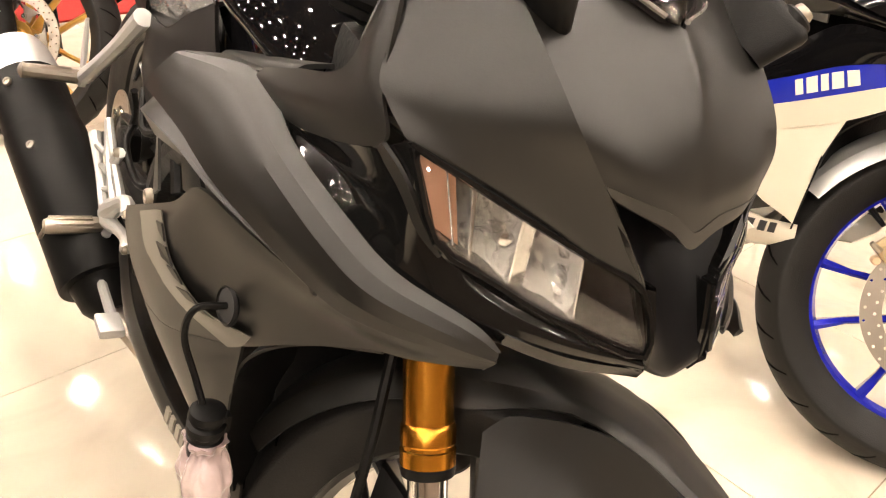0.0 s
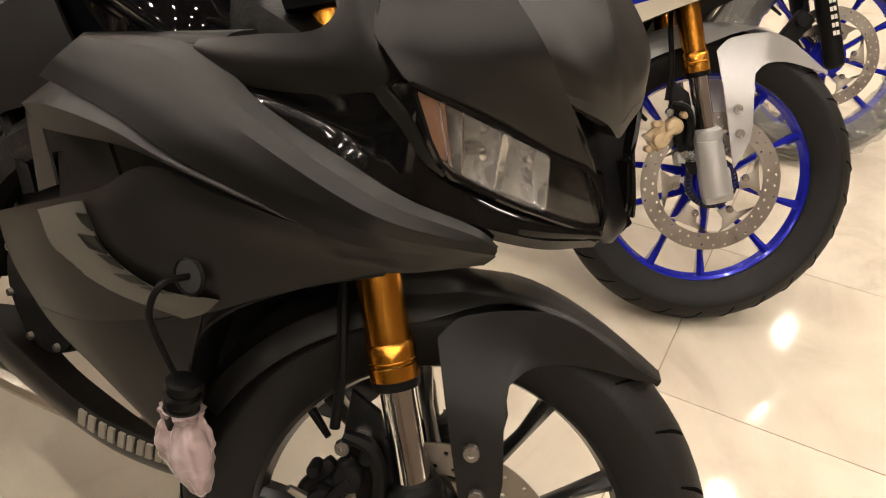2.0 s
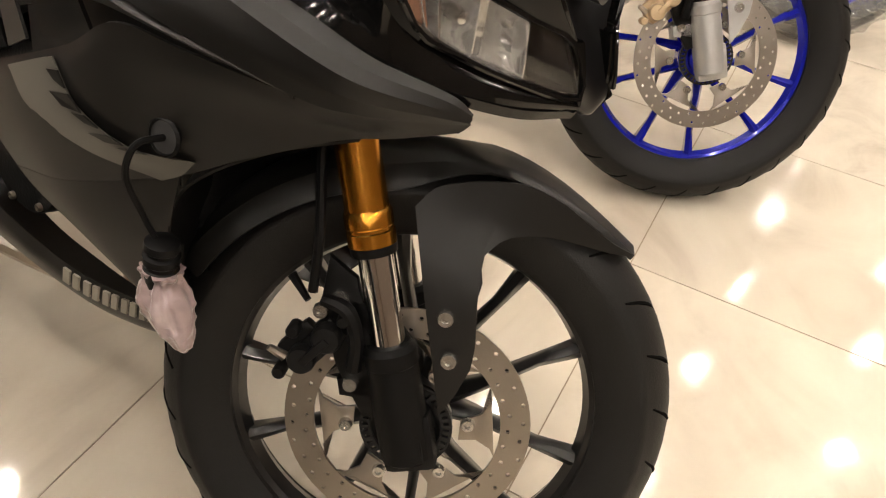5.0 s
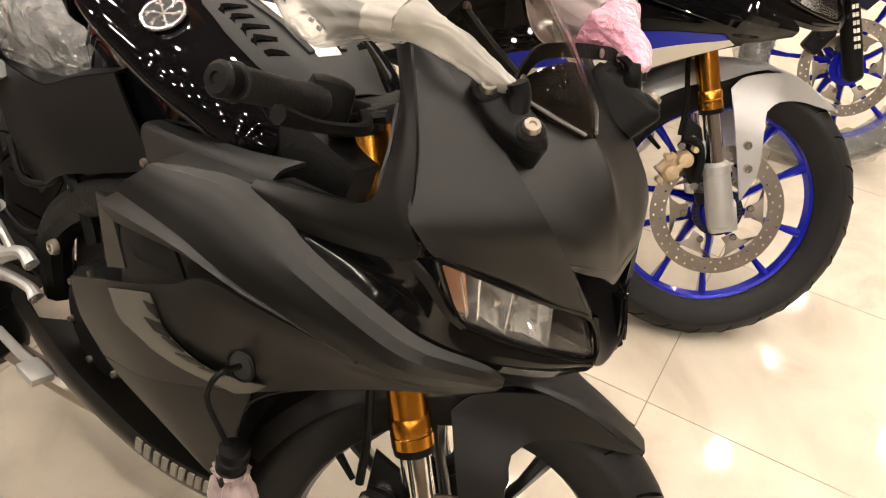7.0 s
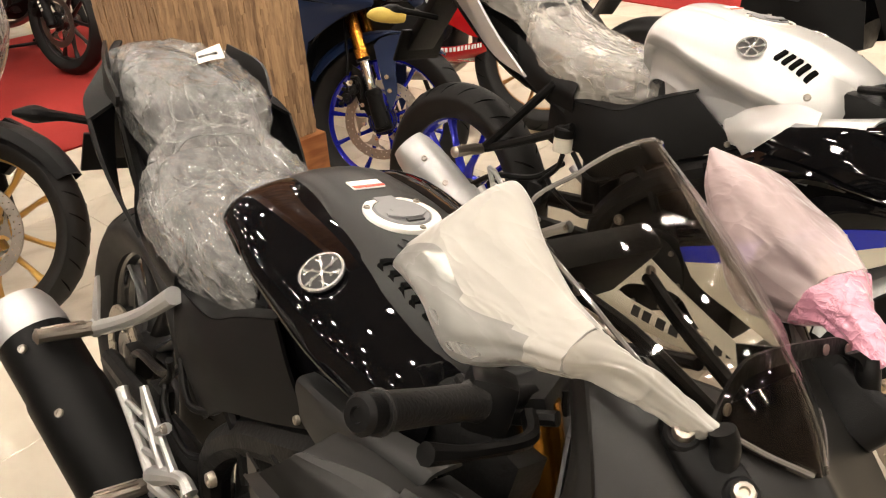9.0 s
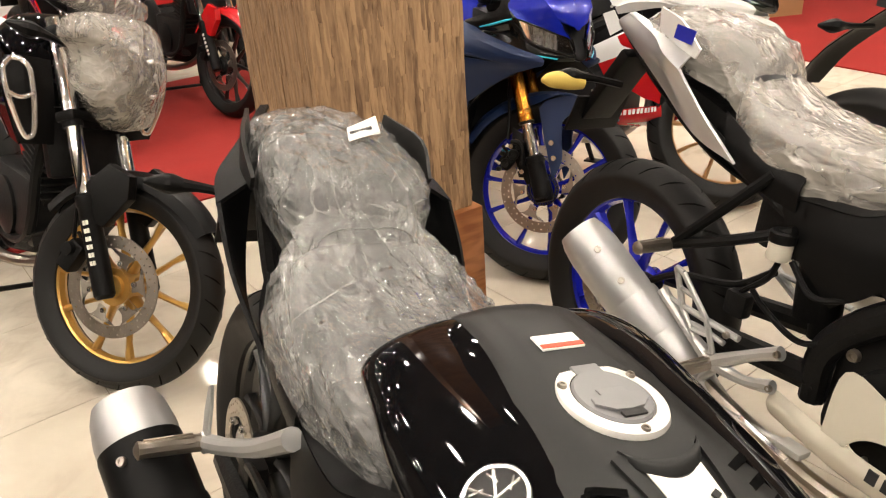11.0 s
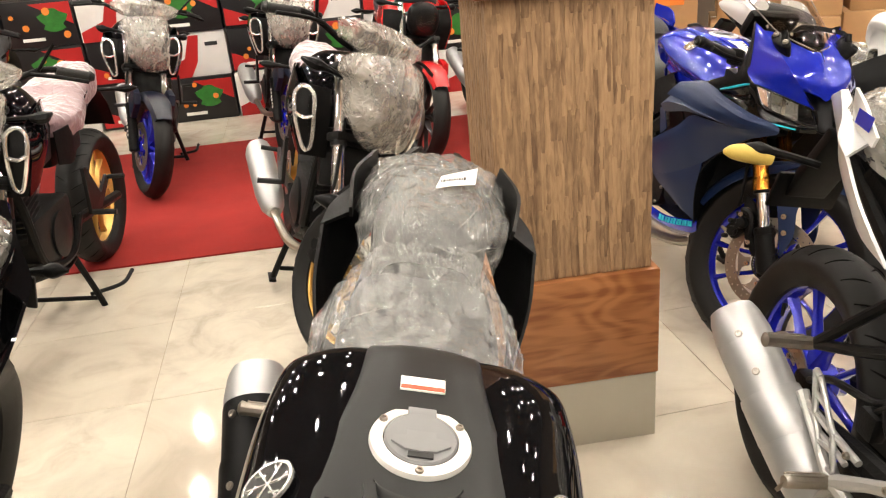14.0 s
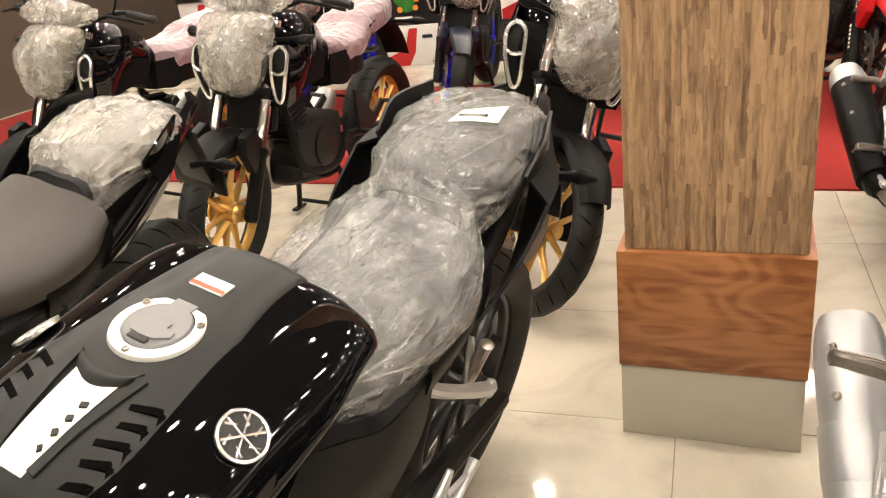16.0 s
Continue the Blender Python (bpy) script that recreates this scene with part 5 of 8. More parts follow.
            part("knee_cover", surf([[(0.004, 0.150, 0.762), (0.055, 0.160, 0.801), (0.134, 0.166, 0.826), (0.180, 0.166, 0.822)],
                                     [(0.020, 0.172, 0.748), (0.070, 0.184, 0.768), (0.140, 0.190, 0.785), (0.186, 0.190, 0.782)],
                                     [(0.050, 0.176, 0.728), (0.090, 0.188, 0.733), (0.150, 0.194, 0.738), (0.194, 0.194, 0.736)],
                                     [(0.075, 0.170, 0.700), (0.105, 0.180, 0.700), (0.155, 0.186, 0.700), (0.196, 0.186, 0.700)]], 5, 4, 0.004, s), SILVER, b, "silver panel below the tank", 30)
            part("cover_bolt", bolt((0.150, 0.170 * s, 0.842), (0.1, 0.9 * s, 0.3), 0.007, 0.004), STEEL, b)
    else:
        for s in (-1, 1):
            for i in range(5):
                x = 0.058 + 0.0205 * i
                inner, corner, end = (x, 0.052), (x - 0.012, 0.080), (x + 0.014, 0.0945)
                bend = [(inner[0] + (corner[0] - inner[0]) * k / 4, inner[1] + (corner[1] - inner[1]) * k / 4) for k in range(5)]
                # raised near-black strips paint the shade of chevron grooves that are not cut
                part("chevron_vent", join(strip(bend, 0.0068, s), strip([corner, ((corner[0] + end[0]) / 2, (corner[1] + end[1]) / 2), end], 0.0060, s)), GROOVESHADE, cover, "raised black strip painted as the shade in a chevron-shaped vent")
        # scooped step and plate in front of the filler
        arc = [(0.034 + 0.022 * math.cos(a), 0.036 * math.sin(a)) for a in [radians(-78 + 156 * k / 12) for k in range(13)]]
        part("scoop_wall", surf([[tuple(over(x - 0.012, y * 1.12, 0.0058)) for x, y in arc], [tuple(over(x - 0.006, y * 1.06, 0.0062)) for x, y in arc], [tuple(over(x, y, 0.0010)) for x, y in arc]], 1, 3, 0.002, inward=(0.03, 0, 0.5)), pal["center"], cover, sharp=30)
        plate_rows = [[tuple(over(x + (0.150 - x) * k, y * (0.78 - 0.24 * k), 0.0012)) for x, y in arc] for k in (0.02, 0.35, 0.7, 1.0)]
        part("front_plate", surf(plate_rows, 1, 4, 0.0012, inward=(0.09, 0, 0.5)), DECAL_W, cover, "off-white plate in front of the filler")
        for i in range(4):
            x = 0.076 + 0.016 * i
            part("plate_mark", strip([(x + 0.003, 0.0125), (x, 0.0195 - 0.0012 * i)], 0.0055, 1, 0.0034), INK, cover, "plain bar of plate lettering")
        for s in (-1, 1):
            part("cover_rib", strip([(0.030, 0.043), (0.06, 0.038), (0.10, 0.031), (0.145, 0.025)], 0.010, s, 0.0042), pal["center"], cover)
    cz = 0.9305
    part("filler_ring", lathe([(0.0, -0.01), (0.0485, -0.01), (0.0495, 0.003), (0.0475, 0.0072), (0.0365, 0.0082), (0.0358, 0.004), (0.0, 0.004)], 48, (-0.03, 0, cz), (0.075, 0, 1)), CAPRING, cover, "pale aluminium filler ring")
    capm = part("filler_cap", join(lathe([(0.0, 0.003), (0.0350, 0.003), (0.0350, 0.008), (0.0333, 0.010), (0.0, 0.0105)], 40, (-0.03, 0, cz), (0.075, 0, 1)), block((0.018, 0.028, 0.004), (-0.064, 0, cz + 0.0103), 0.0012, (0, 4, 0))), CAPG, cover, "grey plastic filler cap")
    part("key_cover", plate_z([(-0.036, -0.014), (-0.036, 0.014), (-0.028, 0.014), (-0.026, 0.026), (-0.018, 0.028), (-0.008, 0.015), (-0.006, 0.0), (-0.008, -0.015), (-0.018, -0.028), (-0.026, -0.026), (-0.028, -0.014)], cz + 0.0095, cz + 0.0118), CAPG, cover)
    part("key_slot", block((0.007, 0.024, 0.0024), (-0.003, 0, cz + 0.0094), 0.001, (0, 4, 0)), INK, cover)
    pieces("cap_screw", [bolt((-0.03 + 0.0425 * math.cos(a), 0.0425 * math.sin(a), cz + 0.0075 - 0.004 * math.cos(a)), (0.075, 0, 1), 0.0042, 0.003) for a in (0.0, 2.1, 4.2)], STEEL, cover)
    part("warning_label", (lambda q: (q + [p - Vector((0, 0, 0.002)) for p in q], [(0, 1, 2, 3), (7, 6, 5, 4), (0, 4, 5, 1), (1, 5, 6, 2), (2, 6, 7, 3), (3, 7, 4, 0)]))([over(x, y, 0.0022) for x, y in ((-0.120, -0.024), (-0.099, -0.024), (-0.099, 0.022), (-0.120, 0.022))]), PAPER, cover, "white warning label with an orange band")
    part("label_band", (lambda q: (q + [p - Vector((0, 0, 0.002)) for p in q], [(0, 1, 2, 3), (7, 6, 5, 4), (0, 4, 5, 1), (1, 5, 6, 2), (2, 6, 7, 3), (3, 7, 4, 0)]))([over(x, y, 0.0030) for x, y in ((-0.1055, -0.0235), (-0.1000, -0.0235), (-0.1000, 0.0215), (-0.1055, 0.0215))]), DECAL_R, cover)
    for ob in (cover, *cover.children):
        for v in ob.data.vertices:
            v.co.y -= 0.007
    for s in (-1, 1):
        at, nrm = Vector((0.014, 0.138 * s, 0.8990)), Vector((0.10, 0.58 * s, 0.81)).normalized()
        e = part("tank_emblem", join(lathe([(0.0235, 0.0), (0.0265, 0.0), (0.0265, 0.0035), (0.0235, 0.0035)], 36, at, nrm, closed=True)), EMBLEM, b, "round chrome tank emblem")
        t1 = nrm.cross(Vector((1, 0, 0))).normalized()
        t2 = nrm.cross(t1)
        part("emblem_field", lathe([(0.0, 0.0005), (0.0235, 0.0005), (0.0235, 0.0015), (0.0, 0.0015)], 30, at, nrm), INK, e)
        part("emblem_star", join(*[tube([at + nrm * 0.002, at + nrm * 0.002 + (t1 * math.cos(a) + t2 * math.sin(a)) * 0.0225], [0.0011, 0.0016], 6, smooth=False) for a in [2 * math.pi * k / 6 for k in range(6)]] + [tube([at + nrm * 0.002 + (t1 * math.cos(a) + t2 * math.sin(a)) * 0.012, at + nrm * 0.002 + (t1 * math.cos(a + 0.5) + t2 * math.sin(a + 0.5)) * 0.021], 0.0012, 5, smooth=False) for a in [2 * math.pi * k / 6 - 0.25 for k in range(6)]]), EMBLEM, e)
        # panel under the tank and side cover
        part("tank_lower", surf([[(-0.17, 0.108, 0.80), (-0.05, 0.124, 0.800), (0.08, 0.126, 0.790), (0.19, 0.110, 0.775)], [(-0.15, 0.110, 0.74), (-0.05, 0.125, 0.745), (0.08, 0.128, 0.750), (0.20, 0.118, 0.745)]], 4, 4, 0.004, s), pal["tank"], b)
        part("frame_cover", surf([[(0.0, 0.125, 0.765), (0.10, 0.140, 0.790), (0.20, 0.150, 0.815), (0.275, 0.145, 0.835)], [(0.0, 0.150, 0.760), (0.10, 0.165, 0.782), (0.20, 0.176, 0.806), (0.270, 0.175, 0.826)], [(0.01, 0.153, 0.722), (0.10, 0.170, 0.730), (0.20, 0.185, 0.755), (0.26, 0.185, 0.785)]], 4, 4, 0.004, s), pal["cover"], b, "dark satin frame cover", 30)
        part("side_cover", surf([[(-0.405, 0.138, 0.705), (-0.32, 0.150, 0.714), (-0.235, 0.152, 0.722), (-0.16, 0.148, 0.760), (-0.08, 0.140, 0.795)],
                                 [(-0.345, 0.155, 0.628), (-0.27, 0.163, 0.648), (-0.19, 0.166, 0.674), (-0.10, 0.160, 0.706), (-0.015, 0.152, 0.758)],
                                 [(-0.250, 0.150, 0.548), (-0.21, 0.158, 0.585), (-0.15, 0.165, 0.628), (-0.05, 0.162, 0.675), (0.045, 0.155, 0.722)]], 5, 5, 0.005, s), pal["side"], b, sharp=35)
        part("side_cover_lip", surf([[(-0.405, 0.137, 0.707), (-0.32, 0.149, 0.716), (-0.235, 0.151, 0.724), (-0.16, 0.147, 0.762), (-0.08, 0.139, 0.797)], [(-0.40, 0.118, 0.715), (-0.32, 0.125, 0.725), (-0.235, 0.128, 0.733), (-0.16, 0.125, 0.77), (-0.08, 0.118, 0.803)]], 5, 2, 0.004, s, inward=(-0.2, 0, 0.5)), pal["side"], b)
        part("side_cover_bolt", bolt((0.022, 0.157 * s, 0.722), (0, s, 0), 0.006, 0.005), STEEL, b)
        part("tail_panel", surf([[(-0.660, 0.186, 0.885), (-0.72, 0.174, 0.908), (-0.80, 0.128, 0.933), (-0.97, 0.045, 0.958)], [(-0.585, 0.182, 0.815), (-0.68, 0.174, 0.850), (-0.79, 0.132, 0.895), (-1.00, 0.045, 0.938)], [(-0.505, 0.158, 0.735), (-0.62, 0.152, 0.765), (-0.78, 0.112, 0.840), (-0.99, 0.035, 0.915)]], 5, 5, 0.006, s), pal["tail"], b, pal.get("tail_label", ""), 35)
        part("tail_ledge", surf([[(-0.660, 0.187, 0.886), (-0.72, 0.175, 0.909), (-0.80, 0.129, 0.934), (-0.97, 0.046, 0.959)], [(-0.680, 0.132, 0.915), (-0.735, 0.125, 0.930), (-0.81, 0.098, 0.946), (-0.96, 0.035, 0.963)]], 5, 3, 0.006, s, inward=(-0.7, 0, 0.5)), pal["tail"], b, sharp=35)
        part("tail_fin", surf([[(-0.655, 0.142, 0.925), (-0.71, 0.146, 0.972), (-0.80, 0.118, 0.990)], [(-0.665, 0.140, 0.905), (-0.72, 0.142, 0.925), (-0.80, 0.112, 0.944)]], 4, 3, 0.006, s), pal["fin"], b)
        part("seat_rail_cover", surf([[(-0.36, 0.142, 0.752), (-0.45, 0.146, 0.770), (-0.56, 0.140, 0.825)], [(-0.36, 0.154, 0.725), (-0.45, 0.156, 0.742), (-0.545, 0.150, 0.785)], [(-0.36, 0.148, 0.685), (-0.45, 0.150, 0.705), (-0.53, 0.152, 0.742)]], 4, 4, 0.005, s), pal["side"], b)
        reach = 0.75 if s > 0 else 1.0
        ind = part("rear_indicator", tube([(-0.93, 0.07 * s, 0.80), (-0.95, 0.14 * s * reach, 0.812), (-0.956, 0.175 * s * reach, 0.815)], [0.009, 0.009, 0.013], 8), PLASTIC, b)
        part("indicator_lens", tube([(-0.955, 0.172 * s * reach, 0.815), (-0.963, 0.20 * s * reach, 0.817), (-0.972, 0.236 * s * reach, 0.818)], [0.012, 0.018, 0.005], 10), PLASTIC, ind)
    part("tail_underside", surf([[(-0.36, -0.11, 0.66), (-0.6, -0.11, 0.72), (-0.8, -0.09, 0.82), (-0.99, -0.035, 0.915)], [(-0.36, 0.11, 0.66), (-0.6, 0.11, 0.72), (-0.8, 0.09, 0.82), (-0.99, 0.035, 0.915)]], 4, 4, 0.005, inward=(-0.6, 0, 0.9)), PLASTIC, b)
    part("plate_holder", join(block((0.03, 0.10, 0.22), (-1.02, 0, 0.78), 0.008, (0, 35, 0)), block((0.01, 0.17, 0.10), (-1.075, 0, 0.70), 0.004, (0, 20, 0))), PLASTIC, b)
    # seats
    def cushion(stations, nm, mt, lab):
        rows = []
        for y, dz in ((-1.0, -0.075), (-1.03, -0.035), (-0.85, -0.010), (-0.45, 0.0), (0, -0.002), (0.45, 0.0), (0.85, -0.010), (1.03, -0.035), (1.0, -0.075)):
            rows.append([(x, y * w, z + dz) for x, w, z in stations])
        return part(nm, surf(rows, 4, 3, 0.004, inward=(-0.4, 0, 0.6)), mt, b, lab, 60)
    broad = 1.25 if pal.get("seat") else 1.0
    rider = [(x, w * broad, z) for x, w, z in ((-0.185, 0.070, 0.800), (-0.24, 0.092, 0.803), (-0.36, 0.115, 0.808), (-0.48, 0.120, 0.830), (-0.55, 0.105, 0.865))]
    pill = [(-0.555, 0.075, 0.885), (-0.60, 0.088, 0.925), (-0.70, 0.094, 0.950), (-0.82, 0.078, 0.960), (-0.92, 0.042, 0.955)]
    seat_mat = pal.get("seat", SEAT)
    cushion(rider, "rider_seat", seat_mat, pal.get("seat_label", "dark vinyl rider seat"))
    cushion(pill, "pillion_seat", SEAT, "raised dark vinyl pillion seat")
    part("seat_step", surf([[(-0.555, -0.085, 0.850), (-0.560, 0, 0.856), (-0.555, 0.085, 0.850)], [(-0.566, -0.070, 0.880), (-0.566, 0, 0.886), (-0.566, 0.070, 0.880)]], 4, 2, 0.004, inward=(-0.7, 0, 0.8)), SEAT, b)
    # exhaust
    e0, e1 = (Vector(q) for q in pal.get("can", ((-0.30, -0.175, 0.225), (-0.765, -0.290, 0.515))))
    d = e1 - e0
    L = d.length
    cr = pal.get("can_r", 1.0)

    def slim(profile):
        return [(r * cr, h) for r, h in profile]
    can = part("exhaust_canister", lathe(slim([(0.030, 0.0), (0.045, 0.02), (0.058, 0.10), (0.064, 0.18), (0.065, L - 0.085), (0.063, L - 0.075)]), 28, e0, d), pal["exhaust"], b, pal["exhaust_label"], 30)
    part("heat_guard", lathe(slim([(0.0665, 0.06), (0.068, 0.065), (0.068, L - 0.20), (0.0665, L - 0.19)]), 28, e0, d), pal["exhaust"], can)
    part("end_cap", lathe(slim([(0.064, L - 0.078), (0.064, L - 0.06), (0.058, L - 0.02), (0.050, L), (0.030, L + 0.002), (0.027, L - 0.03), (0, L - 0.03)]), 28, e0, d), pal["exhaust_tip"], can, "satin silver end cap", 30)
    out = (Vector((0.1, -0.75, 0.9)) - d * Vector((0.1, -0.75, 0.9)).dot(d) / d.dot(d)).normalized()
    pieces("guard_bolt", [bolt(e0 + d * u + out * 0.0655 * cr, out, 0.008, 0.006) for u in (0.80, 0.56)], STEEL, can)
    if pal.get("tube_bracket"):
        part("pipe_shield", lathe(slim([(0.064, 0.098), (0.0668, 0.094), (0.0668, 0.06), (0.065, 0.0), (0.056, -0.06), (0.050, -0.08), (0.046, -0.20), (0.038, -0.206)]), 24, e0, d), pal["exhaust"], can, "satin silver pipe shield", 30)
    part("header_pipe", tube([e0 + d * 0.02, (-0.16, -0.12, 0.20), (0.05, -0.06, 0.22), (0.17, -0.03, 0.33), (0.16, 0.0, 0.45)], 0.019, 10), STEEL, b)
    # pegs and brackets
    for s in (-1, 1):
        tuck = Matrix.Translation((0, -0.042, 0)) if s > 0 else Matrix()
        if pal.get("tube_bracket"):
            pb = part("pillion_peg_bracket", join(tube([(-0.34, 0.165 * s, 0.66), (-0.46, 0.178 * s, 0.60), (-0.585, 0.19 * s, 0.546)], 0.011, 8), tube([(-0.42, 0.15 * s, 0.74), (-0.50, 0.178 * s, 0.64), (-0.58, 0.19 * s, 0.55)], 0.011, 8)), PLASTIC, b, "black tubular pillion peg bracket")
        else:
            arm = tube([(-0.35, 0.158 * s, 0.705), (-0.43, 0.172 * s, 0.640), (-0.52, 0.183 * s, 0.580), (-0.590, 0.189 * s, 0.538), (-0.635, 0.191 * s, 0.514)], [0.015, 0.013, 0.0125, 0.014, 0.012], 10)
            pb = part("pillion_peg_bracket", join(arm, lathe([(0.0, -0.004), (0.017, -0.003), (0.018, 0.006), (0.014, 0.010), (0.0, 0.010)], 18, (-0.622, 0.190 * s, 0.521), (0, s, 0.1))), pal.get("peg_arm", ALU), b, pal.get("peg_label", "cast aluminium pillion peg bracket"), m=tuck)
            part("heel_plate", plate([(-0.604, 0.520), (-0.634, 0.523), (-0.626, 0.575), (-0.610, 0.625), (-0.598, 0.634), (-0.594, 0.60), (-0.600, 0.56)], 0.190 * s, 0.196 * s, 0.0015), ALU, pb, m=tuck)
        peg_m = Matrix.Translation((-0.585, 0.19, 0.546)) @ Matrix.Rotation(radians(70), 4, "X") @ Matrix.Translation((0.585, -0.19, -0.546)) if s > 0 else Matrix()
        part("pillion_peg", join(lathe([(0.012, 0), (0.0135, 0.012), (0.012, 0.09), (0.014, 0.1), (0.006, 0.105)], 10, (-0.585, 0.19 * s, 0.546), (0.06, s, 0.06)), *[block((0.004, 0.070, 0.003), (-0.585 + 0.013 * math.cos(a), 0.245 * s, 0.548 + 0.013 * math.sin(a)), 0.001) for a in (0.6, 1.3, 2.0, 2.7)]), STEEL, pb, m=peg_m if pal.get("tube_bracket") else tuck @ Matrix.Translation((-0.037, 0, -0.025)) @ peg_m)
        if pal.get("tube_bracket"):
            rb = part("rider_peg_bracket", join(tube([(-0.535, 0.180 * s, 0.438), (-0.46, 0.181 * s, 0.392), (-0.375, 0.181 * s, 0.350)], [0.013, 0.010, 0.017], 10), tube([(-0.375, 0.181 * s, 0.350), (-0.300, 0.180 * s, 0.405), (-0.240, 0.178 * s, 0.442)], [0.017, 0.012, 0.014], 10), tube([(-0.375, 0.181 * s, 0.350), (-0.300, 0.181 * s, 0.352), (-0.238, 0.180 * s, 0.372)], [0.016, 0.011, 0.014], 10), tube([(-0.515, 0.180 * s, 0.430), (-0.43, 0.181 * s, 0.428), (-0.330, 0.180 * s, 0.425)], 0.007, 8), tube([(-0.47, 0.180 * s, 0.400), (-0.42, 0.181 * s, 0.405), (-0.360, 0.180 * s, 0.400)], 0.006, 8)), ALU, b, "cast aluminium rider peg bracket", m=Matrix.Translation((-0.055, 0, 0.0)))
        else:
            at = lambda *q: [(x, 0.186 * s, z) for x, z in q]  # noqa: E731
            rb = part("rider_peg_bracket", join(
                tube(at((-0.506, 0.461), (-0.470, 0.437), (-0.432, 0.415), (-0.363, 0.386)), [0.011, 0.0085, 0.008, 0.012], 10),
                tube(at((-0.363, 0.380), (-0.326, 0.406), (-0.290, 0.430), (-0.232, 0.464), (-0.206, 0.457)), [0.014, 0.017, 0.013, 0.010, 0.012], 10),
                tube(at((-0.345, 0.376), (-0.300, 0.388), (-0.262, 0.401), (-0.213, 0.412), (-0.194, 0.405)), [0.014, 0.011, 0.009, 0.009, 0.012], 10),
                tube(at((-0.475, 0.452), (-0.399, 0.470)), 0.0055, 8, smooth=False), tube(at((-0.428, 0.436), (-0.369, 0.448)), 0.0055, 8, smooth=False), tube(at((-0.395, 0.408), (-0.340, 0.432)), 0.0055, 8, smooth=False)), ALU, b, "cast aluminium rider peg bracket")
        if pal.get("tube_bracket"):
            rim = [(-0.505, 0.0, 0.505), (-0.485, 0.0, 0.500), (-0.405, 0.0, 0.430), (-0.375, 0.0, 0.372), (-0.410, 0.0, 0.360), (-0.470, 0.0, 0.430), (-0.505, 0.0, 0.505)]
            rim = [(x, 0.187 * s, z) for x, _, z in rim]
            rungs = [[(-0.488, 0.187 * s, 0.468), (-0.445, 0.187 * s, 0.462)], [(-0.468, 0.187 * s, 0.432), (-0.415, 0.187 * s, 0.430)], [(-0.440, 0.187 * s, 0.395), (-0.392, 0.187 * s, 0.402)]]
            part("heel_guard", join(*[tube(q, 0.0062, 8, 4) for q in zip(rim, rim[1:])], *[tube(q, 0.0052, 8, 4) for q in rungs]), ALU, rb)
        else:
            part("heel_guard", join(tube(at((-0.400, 0.527), (-0.377, 0.479), (-0.339, 0.439), (-0.306, 0.424)), [0.006, 0.0068, 0.0068, 0.008], 8), tube(at((-0.395, 0.529), (-0.345, 0.495), (-0.292, 0.466), (-0.262, 0.448)), [0.006, 0.0068, 0.0068, 0.008], 8), plate([(-0.392, 0.520), (-0.346, 0.488), (-0.318, 0.470), (-0.345, 0.452), (-0.374, 0.484)], 0.184 * s, 0.1865 * s, 0.0008), tube(at((-0.330, 0.486), (-0.300, 0.512)), 0.009, 8, smooth=False)), ALU, rb)
        for q in (((-0.240, 0.442), (-0.238, 0.372), (-0.352, 0.425)) if pal.get("tube_bracket") else ((-0.206, 0.457), (-0.194, 0.405), (-0.298, 0.513))):
            part("bracket_bolt", bolt((q[0], 0.188 * s, q[1]), (0, s, 0), 0.0075, 0.007), STEEL, rb)
        part("rider_peg", join(lathe([(0.013, 0), (0.0145, 0.012), (0.013, 0.085), (0.011, 0.09)], 10, (-0.318, 0.186 * s, 0.405), (0.1, s, 0.04)), *[block((0.004, 0.065, 0.004), (-0.314 + 0.014 * math.cos(a), 0.236 * s, 0.407 + 0.014 * math.sin(a)), 0.001) for a in (0.6, 1.3, 2.0, 2.7)], tube([(-0.31, 0.272 * s, 0.408), (-0.315, 0.28 * s, 0.385)], 0.004, 6)), STEEL, rb, m=Matrix.Translation((-0.060, 0, -0.055)))
        part("lever_pedal", join(tube([(-0.36, 0.184 * s, 0.345), (-0.385, 0.190 * s, 0.305), (-0.34, 0.194 * s, 0.280), (-0.24, 0.198 * s, 0.285), (-0.17, 0.203 * s, 0.30)], 0.008, 8), block((0.05, 0.035, 0.014), (-0.15, 0.212 * s, 0.305), 0.004)), ALU, rb)
    # mechanical mass
    eng = part("engine_block", block((0.34, 0.22, 0.24), (-0.07, 0, 0.42), 0.03), ENGINE, b, "dark grey engine casing")
    part("cylinder", block((0.17, 0.17, 0.26), (0.09, 0, 0.55), 0.02, (0, 25, 0)), ENGINE, eng)
    part("clutch_cover", lathe([(0.085, 0.10), (0.092, 0.115), (0.088, 0.14), (0.03, 0.146), (0, 0.146)], 28, (-0.10, 0, 0.40), (0, -1, 0)), ENGINE, eng)
    part("pump_cover", lathe([(0.065, 0.10), (0.07, 0.13), (0.03, 0.138), (0, 0.138)], 24, (0.03, 0, 0.42), (0, -1, 0)), ENGINE, eng)
    part("generator_cover", lathe([(0.085, 0.10), (0.09, 0.13), (0.03, 0.136), (0, 0.136)], 28, (-0.06, 0, 0.40), (0, 1, 0)), ENGINE, eng)
    pieces("cooling_fin", [block((0.15, 0.19, 0.006), (0.10 - 0.006 * k, 0, 0.50 + 0.02 * k), 0.002, (0, 25, 0)) for k in range(6)], ENGINE, eng)
